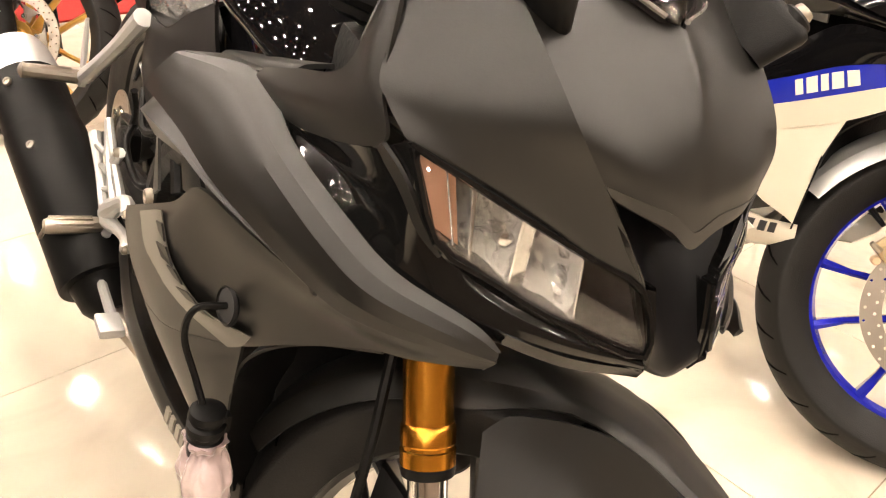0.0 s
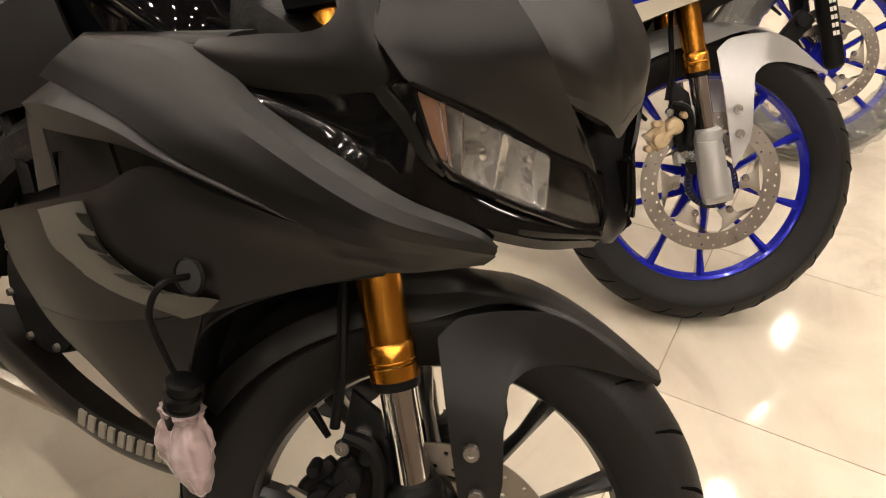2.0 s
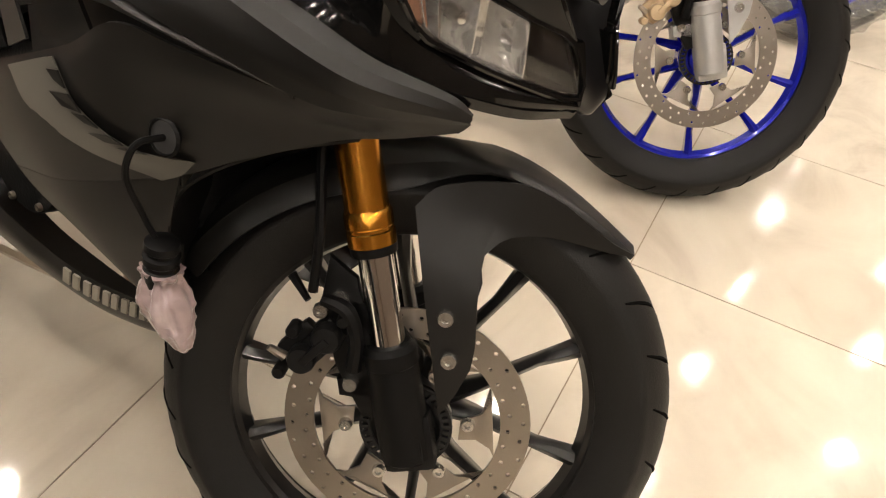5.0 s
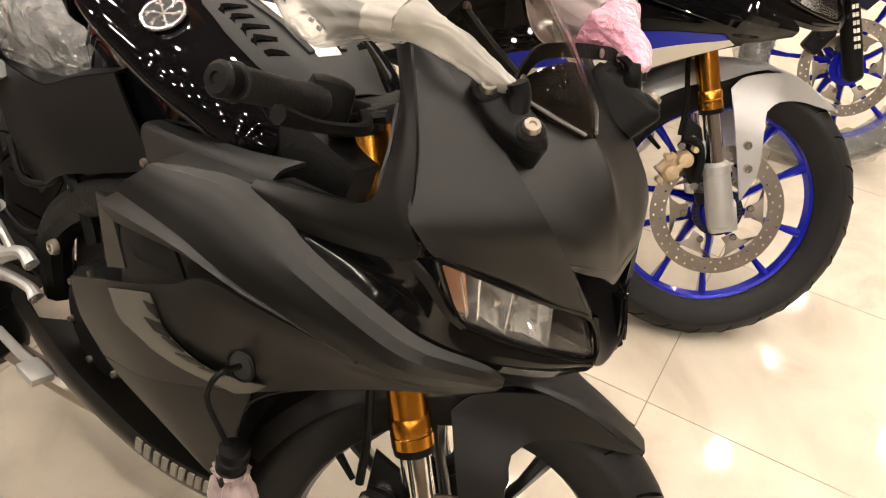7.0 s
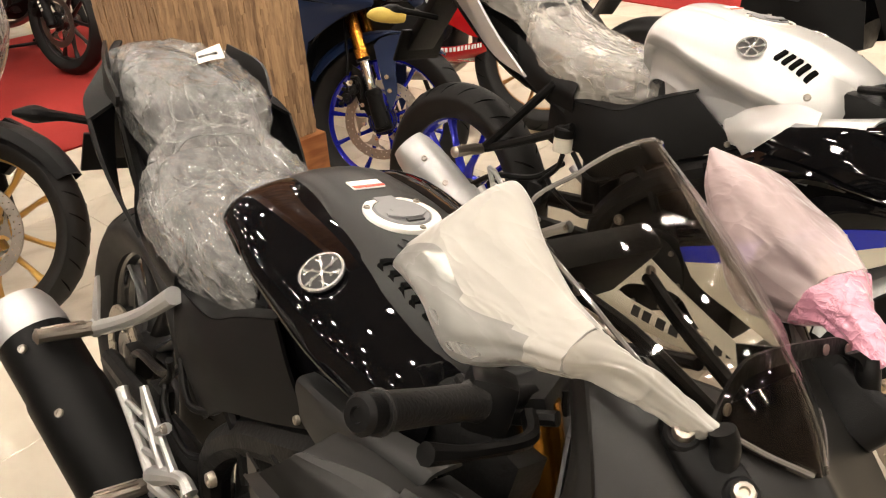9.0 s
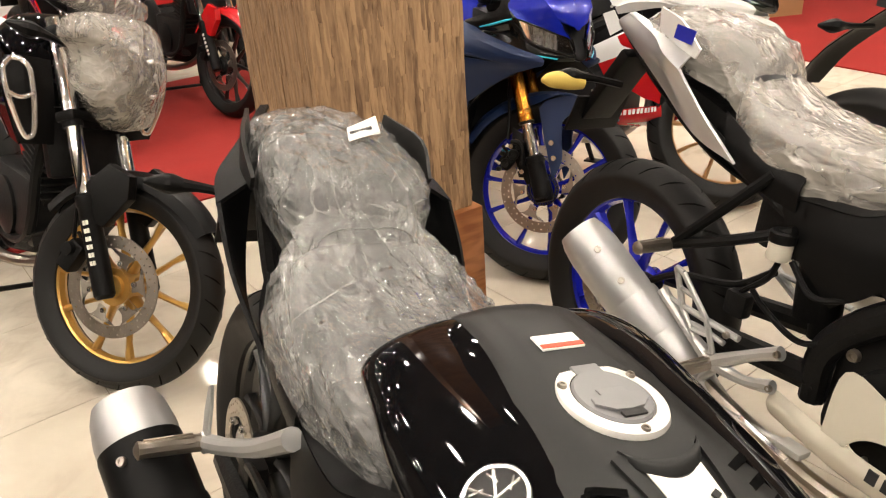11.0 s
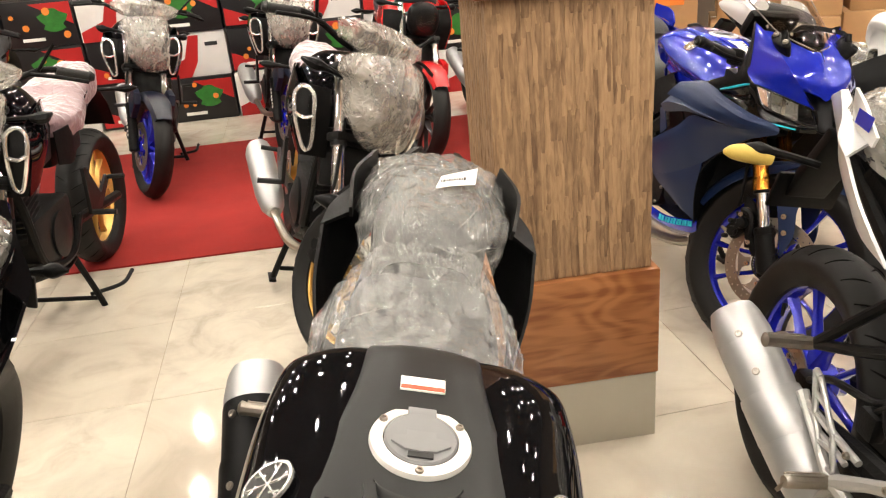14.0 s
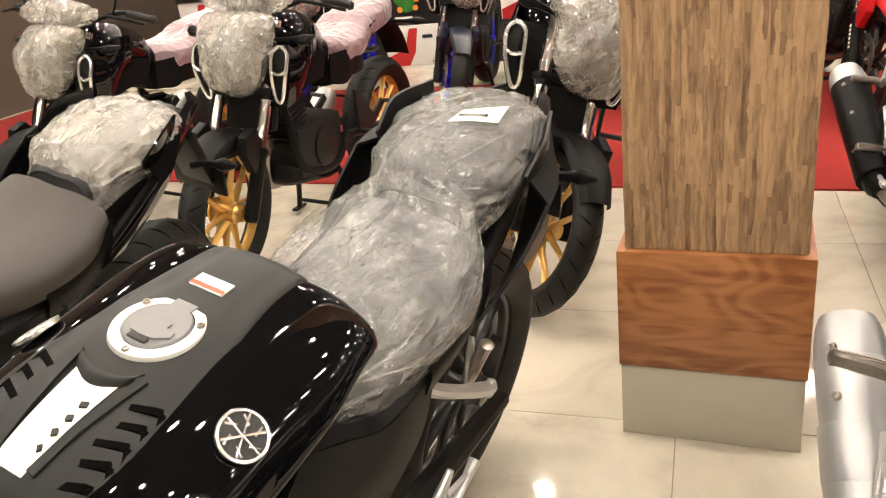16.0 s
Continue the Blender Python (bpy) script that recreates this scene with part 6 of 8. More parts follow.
    pieces("engine_bolt", [bolt((-0.10 + 0.08 * math.cos(a), -0.142, 0.40 + 0.08 * math.sin(a)), (0, -1, 0), 0.006, 0.006) for a in [k * 0.9 for k in range(7)]] + [bolt((-0.175, -0.165, 0.50), (0, -1, 0), 0.012, 0.01)], STEEL, eng)
    if pal.get("tube_bracket"):
        part("fluid_cup", lathe([(0.020, 0), (0.022, 0.004), (0.022, 0.034), (0.024, 0.036), (0.024, 0.05), (0.020, 0.053), (0, 0.053)], 20, (-0.36, -0.165, 0.60), (0, 0, 1)), RUBBERG, b, "translucent brake fluid cup")
        part("cup_cap", lathe([(0.0245, 0.034), (0.0245, 0.052), (0.020, 0.056), (0, 0.056)], 20, (-0.36, -0.165, 0.60), (0, 0, 1)), PLASTIC, b)
    for k, pts in enumerate((((-0.34, -0.15, 0.60), (-0.28, -0.16, 0.56), (-0.22, -0.15, 0.58), (-0.16, -0.15, 0.64)), ((-0.42, -0.14, 0.52), (-0.36, -0.165, 0.50), (-0.28, -0.16, 0.47), (-0.22, -0.14, 0.50)), ((-0.36, -0.16, 0.59), (-0.38, -0.15, 0.55), (-0.43, -0.145, 0.50)), ((-0.30, -0.13, 0.68), (-0.22, -0.155, 0.66), (-0.14, -0.15, 0.60), (-0.10, -0.15, 0.54)))):
        part("hose", tube(pts, 0.006 if k < 3 else 0.010, 8), PLASTIC, b)
    rad = part("radiator", block((0.03, 0.26, 0.22), (0.22, 0, 0.56), 0.006, (0, -12, 0)), DARK, b)
    pieces("radiator_fin", [block((0.006, 0.25, 0.003), (0.238 - 0.0045 * k, 0, 0.47 + 0.02 * k), 0.001) for k in range(9)], DARK, rad)
    for s in (-1, 1):
        part("frame_spar", tube([(0.22, 0.06 * s, 0.80), (0.08, 0.125 * s, 0.70), (-0.12, 0.135 * s, 0.60), (-0.24, 0.13 * s, 0.48), (-0.25, 0.12 * s, 0.36)], [0.03, 0.032, 0.03, 0.028, 0.024], 10), DARK, b)
        part("swingarm", tube([(-0.24, 0.12 * s, 0.40), (-0.5, 0.115 * s, 0.37), (-0.84, 0.105 * s, 0.318)], [0.028, 0.026, 0.02], 10), pal.get("swing", DARK), b)
        part("subframe_rail", tube([(-0.20, 0.12 * s, 0.60), (-0.5, 0.12 * s, 0.72), (-0.85, 0.07 * s, 0.86)], 0.014, 8), DARK, b)
    part("under_seat_box", join(block((0.30, 0.22, 0.16), (-0.32, 0, 0.66), 0.03), block((0.34, 0.18, 0.08), (-0.60, 0, 0.77), 0.03, (0, 18, 0))), DARK, b)
    part("rear_shock", join(tube([(-0.33, 0, 0.42), (-0.36, 0, 0.66)], 0.03, 12), tube([(-0.36, 0.0, 0.45), (-0.38, 0, 0.6)], 0.04, 12)), DARK, b)
    part("rear_caliper", join(block((0.07, 0.04, 0.06), (-0.72, -0.085, 0.37), 0.012), tube([(-0.70, -0.10, 0.40), (-0.60, -0.12, 0.46), (-0.46, -0.13, 0.50), (-0.38, -0.13, 0.56)], 0.008, 8), block((0.05, 0.03, 0.05), (-0.43, -0.145, 0.475), 0.008)), DARK, b)
    part("side_stand", join(tube([(-0.20, 0.12, 0.34), (-0.16, 0.20, 0.16), (-0.14, 0.245, 0.075)], [0.014, 0.012, 0.011], 8), block((0.07, 0.05, 0.012), (-0.14, 0.25, 0.07), 0.004, (14, 0, 0))), DARK, b)
    # mirror mounts
    for s, at in ((-1, Vector((0.4765, -0.1310, 0.9640))), (1, Vector((0.478, 0.078, 0.964)))):
        along = Vector((0.95, -0.02 * s, -0.30)).normalized()
        out = Vector((0.40, 0.48 * s, 0.77))
        out = (out - along * out.dot(along)).normalized()
        turn = Matrix((along, out.cross(along), out)).transposed().to_4x4()
        frame_m = Matrix.Translation(at) @ turn
        boss = [(0.041 * math.cos(a) + 0.003 * math.cos(3 * a), (0.0175 + 0.002 * math.cos(a)) * math.sin(a)) for a in [2 * math.pi * k / 28 for k in range(28)]]
        rings = [(0.86, -0.030), (1.0, 0.0), (0.98, 0.005), (0.84, 0.0085), (0.5, 0.0105)]
        v = [frame_m @ Vector((x * k, y * k, h)) for k, h in rings for x, y in boss]
        f = [(r * 28 + e, r * 28 + (e + 1) % 28, r * 28 + 28 + (e + 1) % 28, r * 28 + 28 + e) for r in range(4) for e in range(28)] + [tuple(reversed(range(28))), tuple(4 * 28 + e for e in range(28))]
        mm = part("mirror_mount", (v, f), PLASTIC, b, "black mirror mount", 50)
        part("mount_pivot", tube([frame_m @ Vector(q) for q in ((0.004, -0.006 * s, 0.004), (-0.003, -0.014 * s, 0.014), (-0.010, -0.016 * s, 0.022))], [0.010, 0.0095, 0.009], 14), PLASTIC, mm)
        for u in (-0.025, 0.025):
            part("bolt_boss", lathe([(0.0125, -0.004), (0.0125, 0.006), (0.0105, 0.008), (0.0, 0.008)], 16, frame_m @ Vector((u, 0, 0.004)), out), PLASTIC, mm)
            part("mount_bolt", bolt(frame_m @ Vector((u, 0, 0.0115)), out, 0.0078, 0.006), STEEL, mm)
    settle(b)
    return b


# ---- naked motorcycles ----
def naked_bike(m, pal, steer, label, group, wrap=None, stand=True, name="naked_motorcycle", tank_h=1.0):
    b = thing(name, m, label, "motorcycle", group)
    sm = steer_matrix(steer)
    wheel(b, "front_wheel", AXLE, 0.298, 0.105, pal["wheel"], sm, label=pal["wheel_label"], tread=pal.get("tread", True))
    wheel(b, "rear_wheel", REAR, 0.314, 0.140, pal["wheel"], label=pal["wheel_label"], discs=((-0.08, 0.105),), tread=pal.get("tread", True))
    for s in (-1, 1):
        a = AXLE + Vector((0, 0.100 * s, 0))
        leg = part("fork_leg", lathe([(0.0215, 0.22), (0.0215, 0.74)], 20, a, UAX), CHROME, b, "chrome fork tube", 30, sm)
        part("fork_lower", join(lathe([(0.02, -0.03), (0.028, -0.02), (0.029, 0.05), (0.027, 0.22), (0.030, 0.225), (0.030, 0.25), (0.023, 0.258)], 20, a, UAX), block((0.05, 0.03, 0.06), a, 0.01, (0, -25, 0))), pal.get("fork_lower", PLASTIC), leg, "black fork slider")
        part("fork_collar", lathe([(0.027, 0.44), (0.027, 0.47), (0.0, 0.471)], 18, a, UAX), PLASTIC, leg)
        if s < 0:
            o = a + UAX * 0.06 + Vector((-0.004, -0.0295, 0))
            for k in range(6):
                part("fork_letter", bars([0.007, 0.007], 0.012, o + UAX * (0.022 * k), Vector((math.cos(RAKE), 0, math.sin(RAKE))) * 1.0, UAX, 0.0012, 0.2), DECAL_W, leg, "plain bar of fork lettering")
    c = AXLE
    rows = []
    for k in range(9):
        th = radians(42 + 105 * k / 8)
        half = 0.05 + 0.02 * min(1, k / 2)
        rows.append([(c.x + (0.322 - dr) * math.cos(th), y * half, c.z + (0.322 - dr) * math.sin(th)) for y, dr in ((-1, 0.04), (-0.8, 0.012), (0, 0), (0.8, 0.012), (1, 0.04))])
    fen = part("front_fender", surf(rows, 2, 2, 0.003, inward=c), pal["fender"], b, pal.get("fender_label", "dark front fender"), 30, sm)
    for s in (-1, 1):
        part("fender_shroud", plate([(c.x + x, c.z + z) for x, z in ((-0.13, 0.24), (-0.05, 0.33), (0.02, 0.31), (0.03, 0.25), (-0.03, 0.16), (-0.10, 0.17))], 0.078 * s, 0.115 * s, 0.006), pal["fender"], fen)
    part("brake_caliper", join(block((0.05, 0.05, 0.09), (c.x - 0.12, -0.085, c.z + 0.06), 0.012, (0, 25, 0)), lathe([(0.02, 0), (0.018, 0.02), (0, 0.02)], 14, (c.x - 0.12, -0.105, c.z + 0.08), (0, -1, 0))), DARK, b, m=sm)
    part("brake_hose", tube([(c.x - 0.12, -0.1, c.z + 0.11), (c.x - 0.13, -0.12, c.z + 0.3), (c.x - 0.24, -0.08, c.z + 0.55)], 0.006, 8), PLASTIC, b, m=sm)
    top = AXLE + UAX * 0.74
    bar = part("handlebar", tube([top + Vector((-0.10, -0.36, 0.06)), top + Vector((-0.05, -0.24, 0.09)), top + Vector((0.0, -0.08, 0.04)), top + Vector((0, 0.08, 0.04)), top + Vector((-0.05, 0.24, 0.09)), top + Vector((-0.10, 0.36, 0.06))], 0.011, 10), PLASTIC, b, m=sm)
    part("triple_clamp", join(block((0.06, 0.26, 0.03), AXLE + UAX * 0.70, 0.01, (0, -25, 0)), block((0.06, 0.26, 0.03), AXLE + UAX * 0.47, 0.01, (0, -25, 0))), PLASTIC, b, m=sm)
    for s in (-1, 1):
        g0, g1 = top + Vector((-0.062, 0.265 * s, 0.085)), top + Vector((-0.101, 0.365 * s, 0.06))
        part("grip", lathe([(0.018, 0), (0.016, 0.01), (0.016, 0.1), (0.02, 0.105), (0.012, 0.12)], 14, g0, g1 - g0), GRIP, bar)
        part("lever", tube([top + Vector((-0.01, 0.2 * s, 0.08)), top + Vector((0.0, 0.28 * s, 0.075)), top + Vector((-0.03, 0.37 * s, 0.055))], 0.007, 8), PLASTIC, bar)
        st = part("mirror_stalk", tube([top + Vector((-0.03, 0.22 * s, 0.09)), top + Vector((0.0, 0.28 * s, 0.18))], 0.006, 8), PLASTIC, b, m=sm)
        part("front_indicator", tube([top + Vector((0.05, 0.10 * s, -0.06)), top + Vector((0.06, 0.19 * s, -0.05)), top + Vector((0.05, 0.23 * s, -0.05)), top + Vector((0.0, 0.25 * s, -0.045))], [0.008, 0.012, 0.022, 0.006], 8), PLASTIC, b, m=sm)
    hl = AXLE + UAX * 0.60 + Vector((0.10, 0, 0))
    lamp = part("headlamp", join(crumple(hl, (0.07, 0.095, 0.10), amp=0.0, fine=0.0, n=24, power=2.6)), pal.get("lamp", PLASTIC), b, "dark headlamp shell", 60, sm)
    part("headlamp_lens", crumple(hl + Vector((0.03, 0, 0)), (0.05, 0.075, 0.078), amp=0.0, fine=0.0, n=20, power=2.4), LENS, lamp)
    part("meter", block((0.06, 0.15, 0.08), top + Vector((0.03, 0, 0.06)), 0.015, (0, -30, 0)), PLASTIC, b, m=sm)
    # tank and shrouds
    sts = [(-0.21, 0.55, 0.86), (-0.17, 0.75, 0.92), (-0.08, 1.0, 0.965), (0.03, 1.25, 0.995), (0.12, 1.32, 0.985), (0.20, 1.2, 0.945), (0.25, 0.9, 0.89)]
    sec = [(0.0, 0.0), (0.07, -0.004), (0.11, -0.03), (0.140, -0.08), (0.135, -0.13), (0.11, -0.17), (0.10, -0.20)]
    rows = [[(x, y * k, zt + z) for x, k, zt in sts] for y, z in [(-a, q) for a, q in reversed(sec)][:-1] + sec]
    part("fuel_tank", surf(rows, 4, 3, 0.003, inward=(0, 0, 0.8)), pal["tank"], b, pal["tank_label"], 60)
    for s in (-1, 1):
        part("tank_shroud", surf([[(0.0, 0.172, 0.935), (0.12, 0.205, 0.94), (0.25, 0.205, 0.905)], [(0.03, 0.185, 0.83), (0.15, 0.225, 0.82), (0.275, 0.215, 0.80)], [(0.12, 0.165, 0.73), (0.19, 0.19, 0.69), (0.26, 0.18, 0.665)]], 5, 4, 0.006, s), pal["tank"], b)
        part("shroud_front", surf([[(0.25, 0.204, 0.90), (0.262, 0.15, 0.90), (0.26, 0.09, 0.89)], [(0.274, 0.213, 0.80), (0.285, 0.15, 0.80), (0.28, 0.09, 0.79)], [(0.259, 0.178, 0.667), (0.265, 0.13, 0.665), (0.26, 0.09, 0.66)]], 3, 3, 0.005, s), PLASTIC, b)
        if pal.get("vent"):
            ring = [(0.262, 0.190, 0.896), (0.266, 0.168, 0.892), (0.276, 0.150, 0.868), (0.288, 0.146, 0.800), (0.280, 0.146, 0.712), (0.276, 0.158, 0.690), (0.278, 0.176, 0.705), (0.286, 0.206, 0.800), (0.270, 0.211, 0.868), (0.262, 0.190, 0.896)]
            vent = part("shroud_vent", join(tube([(p[0] + 0.006, s * p[1], p[2]) for p in ring], 0.0072, 8, 5), tube([(0.292, 0.208 * s, 0.812), (0.296, 0.180 * s, 0.798), (0.295, 0.148 * s, 0.806)], 0.0066, 8, 4)), EMBLEM, b, "bright chrome vent frame")
            part("vent_mesh", surf([[(0.262, 0.204, 0.888), (0.272, 0.162, 0.884)], [(0.286, 0.210, 0.80), (0.294, 0.165, 0.80)], [(0.272, 0.170, 0.685), (0.276, 0.148, 0.692)]], 3, 3, 0.002, s), DARK, vent)
        part("knee_panel", surf([[(-0.16, 0.12, 0.80), (0.02, 0.14, 0.82), (0.16, 0.15, 0.78)], [(-0.10, 0.13, 0.70), (0.05, 0.15, 0.70), (0.18, 0.15, 0.66)]], 4, 4, 0.005, s), PLASTIC, b)
        part("side_cover", surf([[(-0.42, 0.12, 0.80), (-0.30, 0.14, 0.78), (-0.17, 0.13, 0.78)], [(-0.38, 0.13, 0.68), (-0.26, 0.15, 0.64), (-0.14, 0.14, 0.66)]], 4, 4, 0.005, s), PLASTIC, b)
        part("tail_panel", surf([[(-0.40, 0.13, 0.82), (-0.60, 0.13, 0.85), (-0.92, 0.06, 0.93)], [(-0.42, 0.13, 0.76), (-0.62, 0.12, 0.79), (-0.93, 0.05, 0.88)]], 4, 3, 0.005, s), pal["tank"], b)
        part("frame_tube", tube([(0.20, 0.05 * s, 0.82), (0.16, 0.10 * s, 0.60), (0.10, 0.12 * s, 0.36), (-0.15, 0.12 * s, 0.30), (-0.26, 0.13 * s, 0.42)], 0.016, 8), DARK, b)
        part("swingarm", tube([(-0.24, 0.12 * s, 0.40), (-0.84, 0.108 * s, 0.318)], 0.022, 8), DARK, b)
        part("peg_bracket", join(plate([(-0.30, 0.60), (-0.33, 0.60), (-0.46, 0.45), (-0.56, 0.50), (-0.58, 0.47), (-0.45, 0.39), (-0.32, 0.40)], 0.15 * s, 0.165 * s, 0.003), tube([(-0.32, 0.165 * s, 0.41), (-0.32, 0.26 * s, 0.41)], 0.012, 8), tube([(-0.57, 0.165 * s, 0.485), (-0.57, 0.235 * s, 0.49)], 0.010, 8)), ENGINE, b, "dark peg bracket with two pegs")
        part("rear_indicator", tube([(-0.90, 0.06 * s, 0.80), (-0.92, 0.15 * s, 0.80), (-0.93, 0.20 * s, 0.80), (-0.95, 0.24 * s, 0.80)], [0.008, 0.01, 0.02, 0.005], 8), PLASTIC, b)
    seat_rows = []
    for y, dz in ((-1.0, -0.06), (-1.0, -0.02), (-0.6, 0), (0, 0.004), (0.6, 0), (1.0, -0.02), (1.0, -0.06)):
        seat_rows.append([(x, y * w, z + dz) for x, w, z in ((-0.20, 0.085, 0.835), (-0.34, 0.135, 0.815), (-0.48, 0.13, 0.835), (-0.56, 0.115, 0.875), (-0.75, 0.105, 0.90), (-0.90, 0.07, 0.915))])
    part("seat", surf(seat_rows, 4, 3, 0.004, inward=(-0.5, 0, 0.6)), SEAT, b, "dark ribbed vinyl seat", 60)
    eng = part("engine_block", block((0.36, 0.24, 0.22), (-0.06, 0, 0.42), 0.03), ENGINE, b, "dark grey finned engine")
    part("cylinder", block((0.16, 0.17, 0.26), (0.08, 0, 0.58), 0.02, (0, 15, 0)), ENGINE, eng)
    pieces("cooling_fin", [block((0.17, 0.20, 0.006), (0.085, 0, 0.50 + 0.022 * k), 0.002, (0, 15, 0)) for k in range(8)], ENGINE, eng)
    part("clutch_cover", lathe([(0.09, 0.11), (0.095, 0.13), (0.03, 0.15), (0, 0.15)], 26, (-0.10, 0, 0.40), (0, -1, 0)), ENGINE, eng)
    part("generator_cover", lathe([(0.085, 0.11), (0.09, 0.13), (0.03, 0.145), (0, 0.145)], 26, (-0.08, 0, 0.41), (0, 1, 0)), ENGINE, eng)
    part("chin_cowl", surf([[(0.12, -0.13, 0.36), (0.17, 0, 0.40), (0.12, 0.13, 0.36)], [(-0.02, -0.14, 0.28), (0.10, 0, 0.27), (-0.02, 0.14, 0.28)], [(-0.2, -0.12, 0.26), (-0.2, 0, 0.25), (-0.2, 0.12, 0.26)]], 4, 4, 0.006, inward=(-0.05, 0, 0.5)), PLASTIC, b)
    e0, e1 = Vector((-0.34, -0.18, 0.27)), Vector((-0.72, -0.235, 0.45))
    d = e1 - e0
    can = part("exhaust_canister", lathe([(0.03, 0), (0.05, 0.04), (0.06, 0.12), (0.062, d.length - 0.04), (0.052, d.length), (0.025, d.length), (0.022, d.length - 0.03), (0, d.length - 0.03)], 24, e0, d), pal.get("exhaust", SATIN), b, "satin silver exhaust canister", 30)
    part("header_pipe", tube([e0, (-0.12, -0.13, 0.22), (0.12, -0.05, 0.28), (0.20, 0, 0.42), (0.14, 0, 0.50)], 0.019, 10), STEEL, b)
    part("under_seat", join(block((0.36, 0.20, 0.14), (-0.36, 0, 0.70), 0.03), block((0.30, 0.16, 0.08), (-0.68, 0, 0.82), 0.03, (0, 12, 0))), DARK, b)
    part("rear_mudguard", surf([[(-0.86, -0.07, 0.86), (-1.02, -0.075, 0.72), (-1.10, -0.07, 0.60)], [(-0.86, 0, 0.875), (-1.04, 0, 0.735), (-1.12, 0, 0.60)], [(-0.86, 0.07, 0.86), (-1.02, 0.075, 0.72), (-1.10, 0.07, 0.60)]], 3, 3, 0.004, inward=REAR), PLASTIC, b)
    part("radiator_shroud", block((0.05, 0.22, 0.20), (0.235, 0, 0.66), 0.02, (0, -15, 0)), DARK, b)
    if stand:
        sd = [tube([(-0.18, 0.10 * s, 0.30), (-0.24, 0.15 * s, 0.10), (-0.26, 0.17 * s, 0.015)], 0.013, 8) for s in (-1, 1)]
        part("centre_stand", join(*sd, tube([(-0.245, -0.15, 0.06), (-0.245, 0.15, 0.06)], 0.01, 8), *[block((0.09, 0.03, 0.012), (-0.265, 0.175 * s, 0.010), 0.004) for s in (-1, 1)], tube([(-0.24, 0.13, 0.08), (-0.36, 0.22, 0.07), (-0.46, 0.24, 0.09)], 0.009, 8)), DARK, b, "black centre stand")
    return b, sm


def bike_pose(x, y, yaw, lean=14.0, z=-0.003):
    return pose(x, y, z, 0, 0, yaw) @ pose(0, 0, 0, -lean, 0, 0)


# ---- wraps and bags ----
def seat_film(bm_pose, stations, mt, label, grow=0.012, seed=0, amp=0.010, name="seat_wrap", skirt=0.10):
    """Loose film pulled over a cushion, creased all over."""
    prof = [(-1.02, -skirt), (-1.08, -0.055), (-1.0, -0.02), (-0.7, 0.004), (-0.35, 0.010), (0, 0.008), (0.35, 0.010), (0.7, 0.004), (1.0, -0.02), (1.08, -0.055), (1.02, -skirt)]
    rows = [[(x, y * (w + grow), z + dz + grow * 0.6) for x, w, z in stations] for y, dz in prof]
    dense = 18
    v, f = surf(rows, dense, 9, 0)
    out = []
    for p in v:
        q = Vector(p)
        n1 = noise.noise(q * 8 + Vector((seed, 0, 0)))
        warp = Vector((n1, noise.noise(q * 7 + Vector((0, seed, 3))), 0))
        fold = (1 - abs(noise.noise(Vector((q.x * 20, q.y * 6, q.z * 6)) + warp * 1.6 + Vector((seed * 3, 0, 0))))) ** 7
        fold2 = (1 - abs(noise.noise(Vector((q.x * 7, q.y * 22, q.z * 18)) + warp * 1.5 + Vector((0, seed, 5))))) ** 7
        fine = (1 - abs(noise.noise(q * 45 + warp * 2 + Vector((0, seed, 0))))) ** 4
        d = Vector((0, q.y, 0.10)).normalized()
        edge = noise.noise(Vector((q.x * 16, q.y * 4, seed)))
        low = max(0.0, -(q.z - max(z for _, _, z in stations)) - 0.06)
        out.append(q + d * amp * (0.9 * n1 + 0.65 * fold + 0.6 * fold2 + 0.05 * fine - 0.3) + Vector((0, 0, 0.10 * low * edge)))
    ob = part(name, (out, f), mt, None, "", 60)
    if name == "seat_wrap":
        rng = random.Random(500 + seed)
        cols = dense * (len(stations) - 1) + 1
        deep = len(out) // cols
        for k in range(9):
            long = rng.random() < 0.55
            u, w = rng.uniform(0.05, 0.95), rng.uniform(0.12, 0.88)
            du, dw = (rng.uniform(0.2, 0.5), rng.uniform(-0.15, 0.15)) if long else (rng.uniform(-0.15, 0.15), rng.uniform(0.18, 0.4))
            bow, size = rng.uniform(-0.05, 0.05), rng.uniform(0.0007, 0.0018)
            line = []
            for i in range(29):
                t = i / 28
                a = max(0.0, min(1.0, u + du * (t - 0.5) + (0 if long else bow * math.sin(math.pi * t))))
                c = max(0.03, min(0.97, w + dw * (t - 0.5) + (bow * math.sin(math.pi * t) if long else 0)))
                line.append(out[round(a * (cols - 1)) * deep + round(c * (deep - 1))])
            line = crom(line[::7], 36)
            fv, ff = [], []
            for i, p in enumerate(line):
                tan = (line[min(i + 1, len(line) - 1)] - line[max(i - 1, 0)])
                up = Vector((0, p.y * 4, 0.3)).normalized()
                side = tan.cross(up)
                side = side.normalized() if side.length > 1e-9 else Vector((0, 1, 0))
                h = size * math.sin(math.pi * min(0.98, max(0.02, i / (len(line) - 1)))) ** 0.6 * (1 + 0.35 * noise.noise(p * 60))
                fv += [p - side * h + up * 0.0006, p + side * h * 0.25 + up * (0.0012 + h * 0.75), p + side * h + up * 0.0006]
            for i in range(len(line) - 1):
                q = 3 * i
                ff += [(q, q + 1, q + 4, q + 3), (q + 1, q + 2, q + 5, q + 4)]
            part("fold", (fv, ff), FOLD, ob, "", 60)
    ob.matrix_world = bm_pose
    return tagged(ob, label, "plastic wrap", "plastic wraps")


